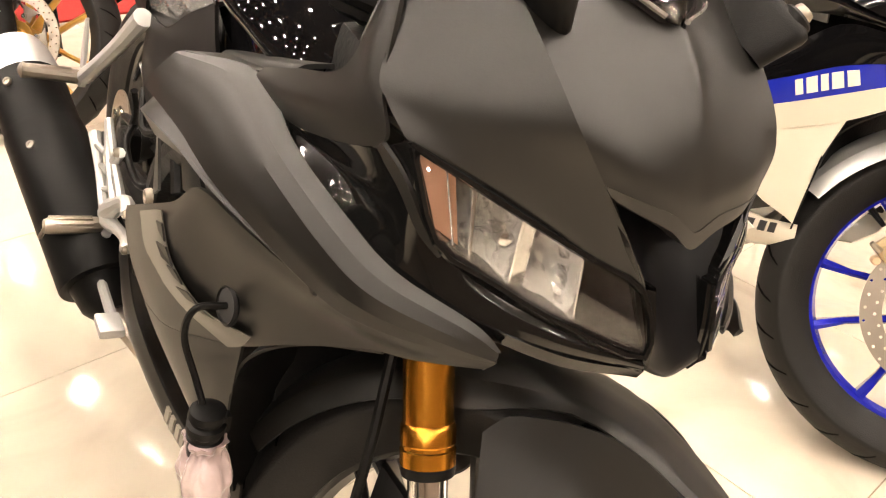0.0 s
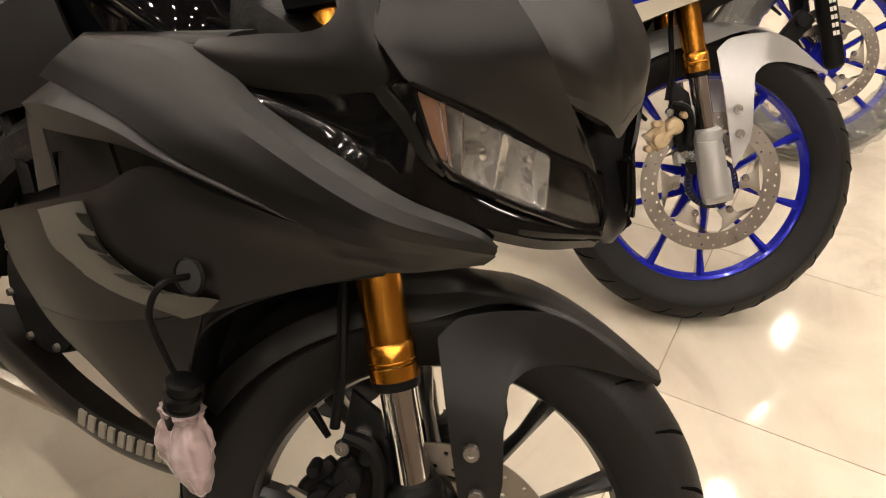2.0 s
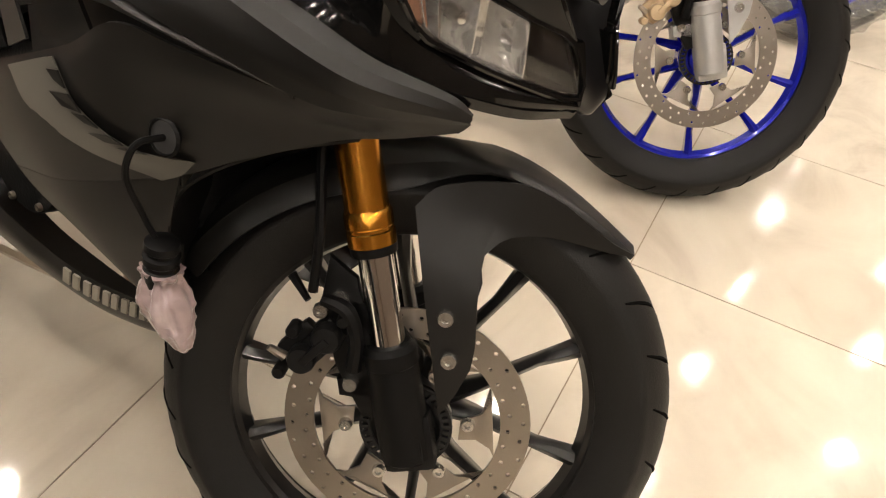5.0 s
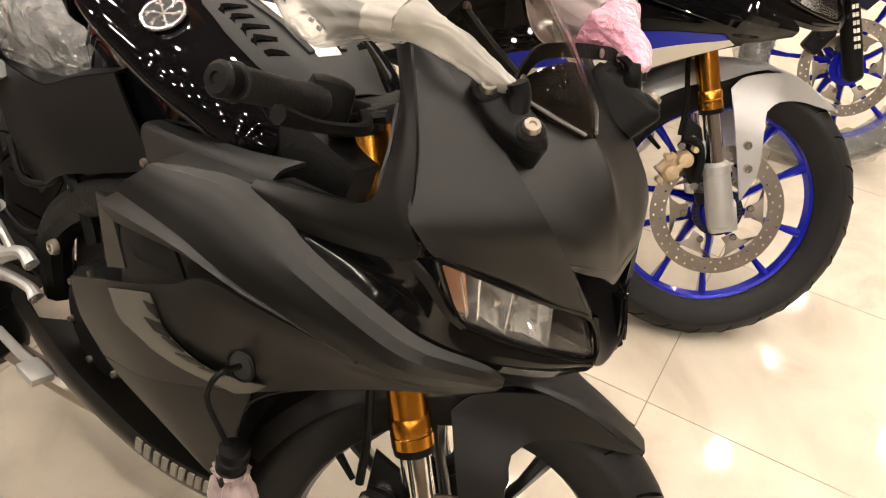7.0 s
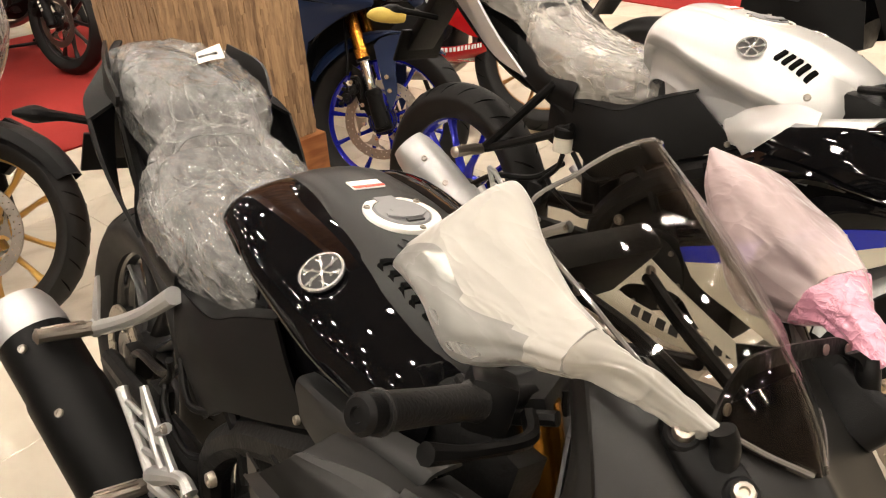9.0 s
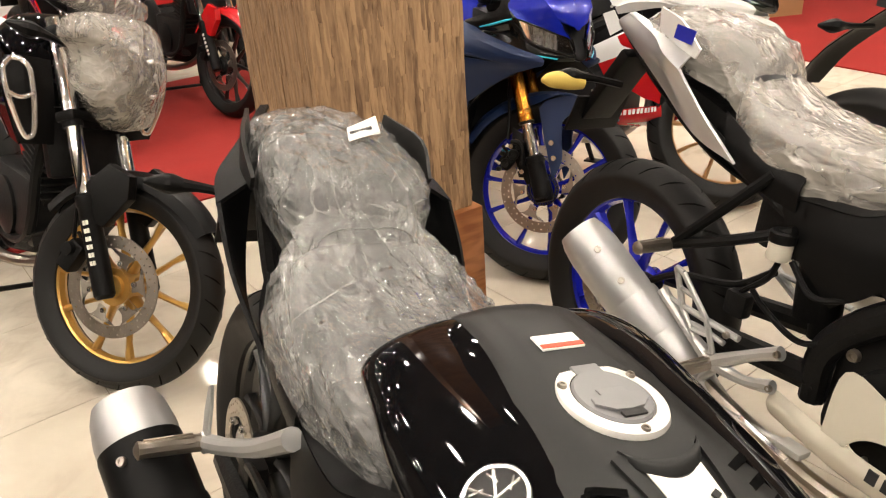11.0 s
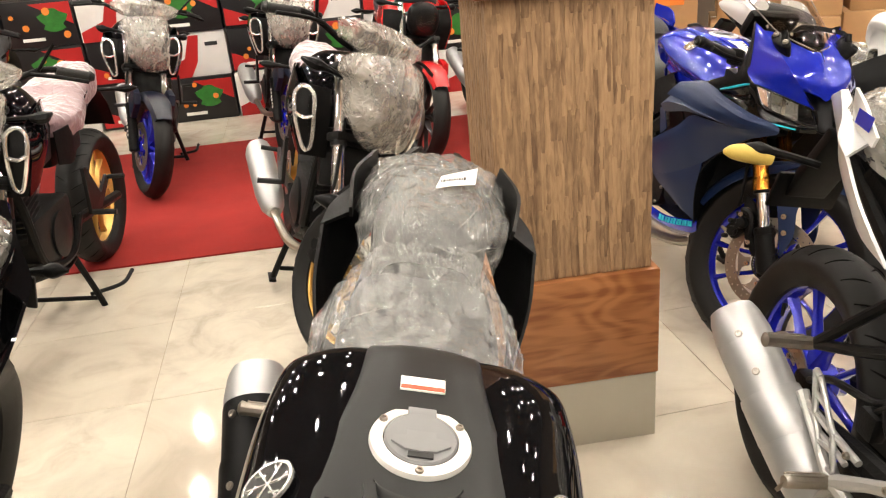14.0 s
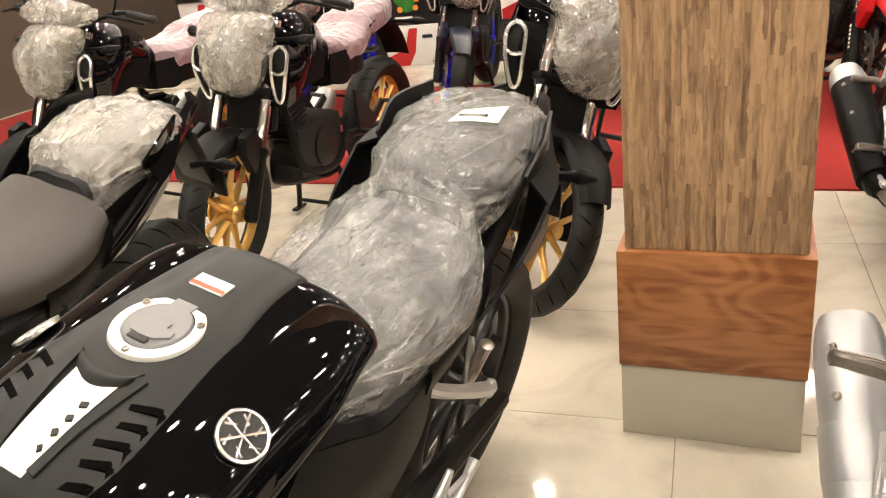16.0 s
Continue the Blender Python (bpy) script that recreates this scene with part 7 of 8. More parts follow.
RIDER = [(-0.190, 0.074, 0.790), (-0.220, 0.090, 0.800), (-0.29, 0.108, 0.806), (-0.38, 0.120, 0.810), (-0.48, 0.122, 0.828), (-0.545, 0.098, 0.858), (-0.582, 0.066, 0.886)]
PILL = [(-0.562, 0.052, 0.876), (-0.574, 0.076, 0.908), (-0.61, 0.094, 0.938), (-0.70, 0.103, 0.962), (-0.79, 0.098, 0.972), (-0.86, 0.072, 0.962), (-0.885, 0.045, 0.935)]


def loft_bag(bm_pose, rings, mt, label, name, seed=0, n=72, steps=12, amp=0.006, lengthwise=26.0, pleats=0.011, flap=None, cat="plastic bag", group="mirror and lamp bags"):
    """A thin bag through elliptical rings (centre, half-width vector, half-height vector), closed at both ends."""
    v, f = [], []
    C = crom([Vector(r[0]) for r in rings], steps * (len(rings) - 1))
    A = crom([Vector(r[1]) for r in rings], steps * (len(rings) - 1))
    B = crom([Vector(r[2]) for r in rings], steps * (len(rings) - 1))
    for i, (c, a, b) in enumerate(zip(C, A, B)):
        for k in range(n):
            t = 2 * math.pi * k / n
            ct, sn = math.cos(t), math.sin(t)
            d = a * math.copysign(abs(ct) ** 0.75, ct) + b * math.copysign(abs(sn) ** 0.85, sn)
            u = d.normalized() if d.length > 1e-6 else Vector((0, 0, 1))
            p = c + d
            size = min(1.0, d.length / 0.05)
            w = noise.noise(Vector((math.cos(t) * 2.2, math.sin(t) * 2.2, i * 0.05 + seed))) + 0.5 * (1 - 2 * abs(noise.noise(p * lengthwise + Vector((seed, 0, 0)))))
            g = i / max(1, len(C) - 1)
            pleat = (abs(math.sin(t * 3.5 + seed + 0.8 * noise.noise(Vector((g * 3, seed, t))))) ** 0.6 - 0.6) * max(0.0, 1 - g * 1.05) + 0.5 * (abs(math.sin(t * 6 + g * 2.2 + seed)) - 0.6) * (1 - g)
            v.append(p + u * (amp * w * (0.3 + size) * 0.7 + pleats * pleat * size))
    m = len(C)
    for i in range(m - 1):
        f += [(i * n + k, i * n + (k + 1) % n, (i + 1) * n + (k + 1) % n, (i + 1) * n + k) for k in range(n)]
    f += [tuple(reversed(range(n))), tuple((m - 1) * n + k for k in range(n))]
    ob = part(name, (v, f), mt, None, "", 70)
    if flap is not None:
        # the doubled, opaque half of the bag
        keep = []
        for i in range(m - 1):
            for k in range(n):
                q = v[i * n + k] - C[i]
                if q.z > 0.10 * (A[i].length + B[i].length) or i < 0.14 * m:
                    keep.append((i * n + k, i * n + (k + 1) % n, (i + 1) * n + (k + 1) % n, (i + 1) * n + k))
        used = sorted({e for q in keep for e in q})
        index = {e: k for k, e in enumerate(used)}
        lift = [v[e] + (v[e] - C[e // n]).normalized() * 0.0012 for e in used]
        part("doubled_layer", (lift, [tuple(index[e] for e in q) for q in keep]), flap, ob, "opaque doubled layer of the bag", 70)
    ob.matrix_world = bm_pose
    return tagged(ob, label, cat, group)


def wrapped(bm_pose, at, size, mt, label, name="lamp_wrap", seed=0, amp=0.22, fine=0.12, power=2.5, m=None, cat="plastic wrap"):
    ob = part(name, crumple(at, size, m, seed, amp, 56, power, fine, 5.0), mt, None, "", 50)
    ob.matrix_world = bm_pose
    return tagged(ob, label, cat, "plastic wraps")


# ---- the room ----
def structure(name, geo, material, sharp=35):
    ob = part(name, geo, material, None, "", sharp)
    return tagged(ob, kind="structure")


X0, X1, Y0, Y1, H = -5.2, 7.6, -3.4, 7.9, 3.1
floor = structure("floor", block((X1 - X0, Y1 - Y0, 0.1), ((X0 + X1) / 2, (Y0 + Y1) / 2, -0.0525), 0), GROUT)
structure("ceiling", block((X1 - X0, Y1 - Y0, 0.1), ((X0 + X1) / 2, (Y0 + Y1) / 2, H + 0.05), 0), CEIL)
structure("wall_north", block((X1 - X0 + 0.4, 0.2, H), ((X0 + X1) / 2, Y1 + 0.1, H / 2), 0), WALLM)
structure("wall_south", block((X1 - X0 + 0.4, 0.2, H), ((X0 + X1) / 2, Y0 - 0.1, H / 2), 0), WALLM)
structure("wall_west", block((0.2, Y1 - Y0, H), (X0 - 0.1, (Y0 + Y1) / 2, H / 2), 0), WALLM)
structure("wall_east", block((0.2, Y1 - Y0, H), (X1 + 0.1, (Y0 + Y1) / 2, H / 2), 0), WALLM)

# pillar: stone plinth, teak band, bark-strip cladding, teak collar
PX0, PX1, PY0, PY1 = 0.880, 1.300, 2.100, 2.520
pcx, pcy = (PX0 + PX1) / 2, (PY0 + PY1) / 2
pillar = structure("pillar", block((0.376, 0.376, H), (pcx, pcy, H / 2), 0.002), TEAK)
part("plinth", block((0.412, 0.412, 0.2), (pcx, pcy, 0.1), 0.003), mat("plinth_stone", (0.50, 0.46, 0.37), 0.3, var=0.12, vscale=5, bump=0.03, scale=80), pillar, "pale stone plinth")
part("teak_band", block((0.42, 0.42, 0.303), (pcx, pcy, 0.3535), 0.004), TEAK, pillar, "teak veneer band")
part("teak_collar", block((0.44, 0.44, 0.16), (pcx, pcy, 1.272), 0.006), TEAK, pillar, "teak collar board")
rng = random.Random(7)
strip_meshes = []
for k in range(12):
    me = bpy.data.meshes.new("bark_strip")
    ln, wd = 0.045 + 0.014 * k, 0.0135 + 0.0016 * (k % 3)
    v, n = [], 5
    for q in range(n + 1):
        z = ln * (q / n - 0.5)
        a, c = wd / 2 * (1 - 0.35 * (q in (0, n))) + rng.uniform(-0.0012, 0.0012), rng.uniform(-0.0012, 0.0012)
        h = 0.0022 + rng.uniform(-0.0008, 0.0008)
        v += [(c - a, 0.004, z), (c - a * 0.8, -h * 0.7, z), (c + rng.uniform(-0.3, 0.3) * a, -h, z), (c + a * 0.8, -h * 0.7, z), (c + a, 0.004, z)]
    f = [(q * 5 + e, q * 5 + e + 1, q * 5 + 6 + e, q * 5 + 5 + e) for q in range(n) for e in range(4)] + [(4, 3, 2, 1, 0), tuple(n * 5 + e for e in range(5))]
    me.from_pydata(v, [], f)
    me.materials.append(BARK)
    strip_meshes.append((ln, me))
zlo, zhi = 0.507, 1.190


def bark_column(put):
    z = zlo
    while zhi - z > 0.02:
        fit = [s for s in strip_meshes if s[0] <= zhi - z + 0.004] or strip_meshes[:1]
        ln, me = rng.choice(fit)
        put(min(z, zhi - ln) + ln / 2, me)
        z += ln - 0.002


cols = 35
for i in range(cols):
    x = PX0 + 0.020 + (PX1 - PX0 - 0.040) * (i + 0.5) / cols

    def put_front(z, me):
        ob = new("bark_strip", me)
        ob.parent = pillar
        ob.matrix_basis = pose(x + rng.uniform(-0.002, 0.002), PY0 + 0.019 + rng.uniform(-0.0012, 0.0012), z, 0, rng.uniform(-1.2, 1.2), 0)
    bark_column(put_front)
side_strips = []
for face in range(3):
    for i in range(35):
        u = -0.188 + 0.376 * (i + 0.5) / 35

        def put_side(z, me):
            m = pose(pcx, pcy, 0, 0, 0, (90, -90, 180)[face]) @ pose(u + rng.uniform(-0.002, 0.002), -0.191 + rng.uniform(-0.0012, 0.0012), z, 0, rng.uniform(-1.2, 1.2), 0)
            side_strips.append(xf(([Vector(q.co) for q in me.vertices], [tuple(p.vertices) for p in me.polygons]), m))
        bark_column(put_side)
part("bark_cladding", join(*side_strips), BARK, pillar, "bark strip cladding")["kind"] = "stuff"
part("cladding_backing", block((0.3815, 0.3815, zhi - zlo), (pcx, pcy, (zlo + zhi) / 2), 0), BARK, pillar)

# red carpets
tagged(part("carpet", block((9.0, 2.25, 0.010), (-0.6, 5.03, 0.005), 0.003), CARPET, None), kind="structure")
tagged(part("carpet", block((2.2, 3.6, 0.010), (5.85, 4.3, 0.005), 0.003), CARPET, None), kind="structure")

# ceiling downlights
lamp0 = None
for i in range(12):
    for j in range(11):
        x, y = X0 + 0.85 + i * 1.01 + 0.12 * (j % 2), Y0 + 0.65 + j * 1.0
        if lamp0 is None:
            lamp0 = thing("ceiling_downlight", pose(x, y, H), "round recessed ceiling downlight, lit warm white", "ceiling light", "ceiling downlights")
            part("trim_ring", lathe([(0.049, 0.0), (0.068, 0.0), (0.065, -0.010), (0.052, -0.007)], 24, (0, 0, 0), (0, 0, 1), closed=True), WHITE, lamp0)
            part("lamp_disc", lathe([(0.0, -0.004), (0.049, -0.004), (0.049, -0.001), (0.0, -0.001)], 20, (0, 0, 0), (0, 0, 1)), LAMP, lamp0, "glowing lamp face")
        else:
            copy_thing(lamp0, pose(x, y, H))

# ---- motorcycles ----
PAL_BLACK = dict(wheel=BLACKW, wheel_label="black alloy wheel", fork=GOLD, fork_lower=PLASTIC, gold_bolt=True, fender=MATTE, fender_label="matte black front fender", bracket=PLASTIC, caliper=DARK, cheek=MATTE, wing=MATTE, strip=MATTE, lower=MATTE, lower2=MATTE, stripe=GREYM, belly=MATTE, letters=DECAL_G, nose=MATTE, nose_label="matte black upper cowl", tank=GLOSS, tank_label="gloss black fuel tank", center=CENTER, cover=CENTER, side=PLASTIC, tail=PLASTIC, fin=MATTE, exhaust=PLASTIC, exhaust_label="matte black exhaust canister", exhaust_tip=SATIN)
PAL_SILVER = dict(PAL_BLACK, wheel=BLUEW, wheel_label="metallic blue alloy wheel", fork_lower=ALU, gold_bolt=False, fender=SILVER, fender_label="silver front fender", caliper=CAL_GOLD, wing=GLOSS, strip=GLOSS, cheek=GLOSS, bands=((1.55, 2.3, DECAL_B, "racing blue band"), (2.3, 3.0, CREAM, "pearl cream band")), lower=GLOSS, lower2=CREAM, stripe=None, belly=CREAM, letters=INK, nose=SILVER, nose_label="silver upper cowl", tank=SILVER, tank_label="silver fuel tank", center=SILVER, center_label="silver tank top", cover=SILVER, tail=SILVER, fin=WHITE, exhaust=SATIN, exhaust_label="satin silver exhaust canister")
PAL_SILVER.update(can=((-0.524, -0.174, 0.305), (-0.790, -0.258, 0.508)), can_r=0.90, tube_bracket=True, slashes=True, letter_span=(30, 92))
PAL_BLUE = dict(PAL_BLACK, wheel=BLUEW, wheel_label="metallic blue alloy wheel", fender=DKBLUE, fender_label="dark blue front fender", cheek=PLASTIC, wing=DKBLUE, strip=DKBLUE, lower=DKBLUE, lower2=DKBLUE, belly=BLUE, stripe=None, letters=CYAN, nose=BLUE, nose_label="bright blue upper cowl", tank=BLUE, tank_label="bright blue fuel tank", center=BLUE, center_label="blue tank top", cover=BLUE, tail=BLUE, fin=BLUE, accent=CYAN)
PAL_WHITE = dict(PAL_BLACK, wheel=BRONZE, wheel_label="gold alloy wheel", fender=WHITE, fender_label="white front fender", cheek=WHITE, wing=WHITE, strip=WHITE, lower=WHITE, lower2=RED, belly=RED, stripe=RED, letters=WHITE, nose=WHITE, nose_label="white upper cowl with yellow plate", tank=WHITE, tank_label="white fuel tank", center=RED, center_label="red tank top", cover=WHITE, tail=WHITE, fin=WHITE, nose_plate=YELLOW, accent=INK, bands=((2.1, 3.0, RED, "red lower band"),))
PAL_GREY = dict(PAL_BLACK, tank=GLOSS, seat=SEATG, seat_label="taupe vinyl rider seat, uncovered", tail=GLOSS, fin=GLOSS, peg_arm=DARK, peg_label="black pillion peg bracket")

MAIN = bike_pose(0.389, 0.989, -97.5)
black_bike = sport_bike(MAIN, PAL_BLACK, 33, "matte black faired sport motorcycle with gold fork, leaning on its stand", "sport motorcycles")
NEXT = bike_pose(1.429, 0.978, -94.5, 10)
silver_bike = sport_bike(NEXT, PAL_SILVER, 34, "silver and black sport motorcycle with blue wheels and wrapped seat", "sport motorcycles")
BLUEB = bike_pose(1.72, 2.92, -86, 9)
sport_bike(BLUEB, PAL_BLUE, 32, "bright blue sport motorcycle with blue wheels behind the pillar", "sport motorcycles")
WHITEB = bike_pose(2.455, 2.842, -68, 15)
sport_bike(WHITEB, PAL_WHITE, 30, "white and red sport motorcycle with yellow nose plate and gold wheels", "sport motorcycles")
GREYB = bike_pose(-0.48, 1.075, -89, 18)
grey_bike = sport_bike(GREYB, PAL_GREY, 30, "black sport motorcycle with bare taupe rider seat and wrapped pillion seat", "sport motorcycles")

tip, root = Vector((0.090, 0.766, 0.939)), Vector((-0.081, 0.624, 0.885))
along = (root - tip).normalized()
down = Vector((0.10, 0.02, -1.0))
down = (down - along * down.dot(along)).normalized()
turn = Matrix((along, down, along.cross(down))).transposed()
to_bike = GREYB.inverted()
shell = crumple(tip + along * 0.088 + down * 0.040, (0.092, 0.056, 0.021), turn.to_4x4(), amp=0.0, fine=0.0, n=36, power=2.5)
mirror_ob = part("mirror_head", xf(shell, to_bike), TAUPE, grey_bike, "dark taupe rear-view mirror housing", 60)
part("mirror_rim", xf(crumple(tip + along * 0.090 + down * 0.042 + along.cross(down) * 0.012, (0.080, 0.047, 0.012), turn.to_4x4(), amp=0.0, fine=0.0, n=32, power=2.5), to_bike), PLASTIC, mirror_ob)
part("mirror_stalk", xf(tube([tip + along * 0.15 + down * 0.06, root + Vector((0.02, 0.03, -0.02)), root], [0.012, 0.010, 0.012], 10), to_bike), PLASTIC, grey_bike)

PAL_FZ = dict(wheel=GOLDW, wheel_label="gold alloy wheel", fender=PLASTIC, tank=GLOSS, tank_label="gloss black fuel tank", vent=True)
PAL_MT = dict(wheel=BLUEW, wheel_label="metallic blue alloy wheel", fender=NIGHT, tank=GLOSS, tank_label="dark fuel tank", vent=True, tread=False)
PAL_RED = dict(wheel=BLACKW, wheel_label="black alloy wheel", fender=RED, fender_label="red front fender", tank=RED, tank_label="red fuel tank", vent=False, tread=False)


naked = []
for ax, ay, yaw, lean, steer, pal, label, mt, stand in (
    (0.364, 3.209, -81.6, 14, 33, PAL_FZ, "black naked motorcycle with gold wheels and film-wrapped headlamp", FILMW, True),
    (-0.725, 3.247, -91.5, 5, 8, PAL_FZ, "black naked motorcycle with gold wheels and milky wrapped headlamp", FILMW, True),
    (-1.72, 3.33, -94, 5, 8, PAL_FZ, "black naked motorcycle with gold wheels beside its twin", FILMW, True),
    (-0.71, 5.49, -82, 6, 20, PAL_MT, "dark naked motorcycle with blue wheels on the red carpet", FILMW, True),
    (0.10, 5.85, -82, 6, 12, PAL_MT, "dark naked motorcycle with blue wheels and wrapped headlamp", FILMW, True),
    (-1.80, 5.49, -84, 6, 15, PAL_MT, "dark naked motorcycle with blue wheels at the carpet edge", FILMW, True),
    (0.92, 5.48, -84, 6, 10, PAL_RED, "red naked commuter motorcycle on the carpet", None, True),
    (1.62, 5.50, -84, 6, 10, PAL_RED, "dark red commuter motorcycle by the banners", None, True),
    (2.37, 0.90, -92, 8, 30, PAL_MT, "blue-wheeled naked motorcycle with wrapped leg guard", FILMW, False),
):
    p = bike_pose(ax, ay, yaw, lean)
    ob, sm = naked_bike(p, pal, steer, label, "naked motorcycles", stand=stand)
    naked.append((p, sm))
    if mt is not None:
        k = len(naked)
        g, tilt = 0.92 + 0.05 * (k * 7 % 4), 0.02 * (k * 5 % 3 - 1)
        sheet = [((0.330, tilt, 0.715), (0.016, 0, 0), (0, 0.020, 0)), ((0.338, tilt, 0.752), (0.062, 0, 0), (0, 0.080 * g, 0)), ((0.336, 0, 0.820), (0.092, 0, 0.01), (0, 0.112 * g, 0.01)), ((0.324, 0, 0.900), (0.098, 0, 0.01), (0, 0.126 * g, -0.01)), ((0.300, -tilt, 0.965), (0.080, 0, 0.02), (0, 0.138 * g, 0.02)), ((0.275, -tilt, 1.005), (0.060, 0, 0.02), (0, 0.120 * g, 0.01)), ((0.255, 0, 1.020), (0.020, 0, 0), (0, 0.05, 0))]
        loft_bag(p @ sm, sheet, mt, "crumpled clear film drawn tight round a headlamp", "lamp_wrap", k, 56, 7, 0.014, 11.0, 0.012, cat="plastic wrap", group="plastic wraps")
        wrapped(p @ sm, (0.22, 0, 1.06), (0.07, 0.17, 0.05), FILMW, "crumpled clear film wrapped over handlebar and meter", "handlebar_wrap", seed=len(naked) + 20, fine=0.07)

# ---- wraps, bags and hanging lamps ----
# clear film round the front tyre of the blue-wheeled naked motorcycle beside the silver one
ring = []
for i in range(96):
    a = 2 * math.pi * i / 96
    for j in range(20):
        t = 2 * math.pi * j / 20
        w = 1 + 0.18 * noise.noise(Vector((math.cos(a) * 9, math.sin(a) * 9, t))) + 0.10 * (1 - 2 * abs(noise.noise(Vector((math.cos(a) * 26, math.sin(a) * 26, t * 2)))))
        r = 0.262 + 0.052 * math.cos(t) * w
        ring.append(Vector((AXLE.x + r * math.cos(a), 0.068 * math.sin(t) * w, AXLE.z + 0.010 + r * math.sin(a))))
wrap = part("tyre_wrap", (ring, [(i * 20 + j, i * 20 + (j + 1) % 20, (i + 1) % 96 * 20 + (j + 1) % 20, (i + 1) % 96 * 20 + j) for i in range(96) for j in range(20)]), FILM, None, "", 60)
wrap.matrix_world = naked[8][0] @ naked[8][1]
tagged(wrap, "clear film wound round a front tyre", "plastic wrap", "plastic wraps")
seat_film(MAIN, RIDER, FILM, "clear creased film over the rider seat", seed=1, grow=0.024, amp=0.009)
seat_film(MAIN, PILL, FILM, "clear creased film over the pillion seat", seed=2, grow=0.014, amp=0.010)
seat_film(NEXT, RIDER, FILMW, "milky creased film over the rider seat", seed=3)
seat_film(NEXT, PILL, FILMW, "milky creased film over the pillion seat", seed=4)
seat_film(GREYB, PILL, FILMW, "milky creased film over the pillion seat", seed=5)
seat_film(WHITEB, RIDER, FILMW, "clear creased film over the seat", seed=6)

WR = [((0.469, -0.126, 0.983), (0.002, 0.0075, 0), (0.004, 0, 0.0075)), ((0.447, -0.143, 0.997), (0.003, 0.0090, 0), (0.003, 0, 0.0090)), ((0.424, -0.163, 1.010), (0.003, 0.0120, 0), (0.003, 0, 0.0120)), ((0.400, -0.182, 1.020), (0.002, 0.012, 0.012), (0.001, -0.013, 0.011)),
      ((0.362, -0.182, 1.0205), (0, 0.018, 0.023), (0.001, -0.018, 0.014)), ((0.318, -0.1825, 1.021), (0, 0.031, 0.041), (0.002, -0.026, 0.020)), ((0.2745, -0.172, 1.0385), (0, 0.035, 0.043), (0.002, -0.024, 0.018)), ((0.250, -0.178, 1.035), (0.008, 0.027, 0.032), (0.001, -0.016, 0.012)), ((0.228, -0.190, 1.024), (0.006, 0.014, 0.016), (0, -0.006, 0.005))]
PR = [((0.484, 0.082, 0.984), (0, 0.011, 0), (0.006, 0, 0.011)), ((0.470, 0.090, 0.998), (0.004, 0.013, 0), (0.004, 0, 0.013)), ((0.445, 0.095, 1.012), (0.008, 0.016, 0), (0.006, 0, 0.015)), ((0.420, 0.112, 1.012), (0.010, 0.034, 0), (0.010, 0, 0.030)), ((0.375, 0.126, 1.018), (0.015, 0.044, 0), (0.010, 0, 0.048)), ((0.330, 0.128, 1.045), (0.010, 0.034, 0), (0.006, 0, 0.043)), ((0.290, 0.120, 1.078), (0.006, 0.016, 0), (0.003, 0, 0.020)), ((0.272, 0.116, 1.098), (0, 0.004, 0), (0, 0, 0.004))]
part("mirror_head", crumple((0.310, -0.180, 1.022), (0.038, 0.018, 0.028), amp=0.0, fine=0.0, n=24, power=2.6), DARK, black_bike, "dark mirror head inside a bag", 60)
part("mirror_head", crumple((0.368, 0.128, 1.018), (0.026, 0.030, 0.026), amp=0.0, fine=0.0, n=24, power=2.6), DARK, black_bike, "dark mirror head inside a bag", 60)
part("mirror_stalk", tube([(0.469, -0.126, 0.983), (0.447, -0.143, 0.997), (0.424, -0.163, 1.010), (0.400, -0.182, 1.020), (0.34, -0.182, 1.020)], 0.003, 8), PLASTIC, black_bike)
part("mirror_stalk", tube([(0.484, 0.088, 0.976), (0.46, 0.092, 1.003), (0.36, 0.125, 1.018)], 0.008, 8), PLASTIC, black_bike)
loft_bag(MAIN, WR[3:], BAGW, "translucent white foam bag over a rear-view mirror", "mirror_bag", 1, amp=0.004, lengthwise=14, pleats=0.003, flap=BAGWD)
loft_bag(MAIN, WR[:4], BAGWD, "twisted yellowed neck of a white foam bag on the mirror stalk", "bag_neck", 2, amp=0.006, lengthwise=70, pleats=0.003)
loft_bag(MAIN, PR[3:], BAGP, "translucent pink foam bag over a rear-view mirror", "mirror_bag", 3, amp=0.004, lengthwise=18, pleats=0.005)
loft_bag(MAIN, PR[:4], BAGPD, "twisted pink neck of a foam bag on the mirror stalk", "bag_neck", 4, amp=0.006, lengthwise=70, pleats=0.003)

# unmounted indicator hanging on its lead from the fairing
lamp = thing("hanging_indicator", MAIN, "black indicator connector on a lead, tied in a pink bag", "indicator lamp")
part("socket_ring", lathe([(0.0145, 0.0), (0.019, 0.0), (0.0193, 0.002), (0.0165, 0.004), (0.0145, 0.001)], 22, (0.293, -0.2085, 0.618), (0.15, -1, 0.1), closed=True), PLASTIC, lamp)
# no opening: a flat black disc paints the dark inside the socket
part("socket_hole", lathe([(0.0, 0.0012), (0.0155, 0.0012), (0.0155, 0.0022), (0, 0.0022)], 18, (0.293, -0.2085, 0.618), (0.15, -1, 0.1)), INK, lamp)
part("lead", tube([(0.293, -0.209, 0.618), (0.289, -0.236, 0.614), (0.281, -0.240, 0.580), (0.290, -0.228, 0.540), (0.306, -0.220, 0.512)], 0.0034, 8), PLASTIC, lamp)
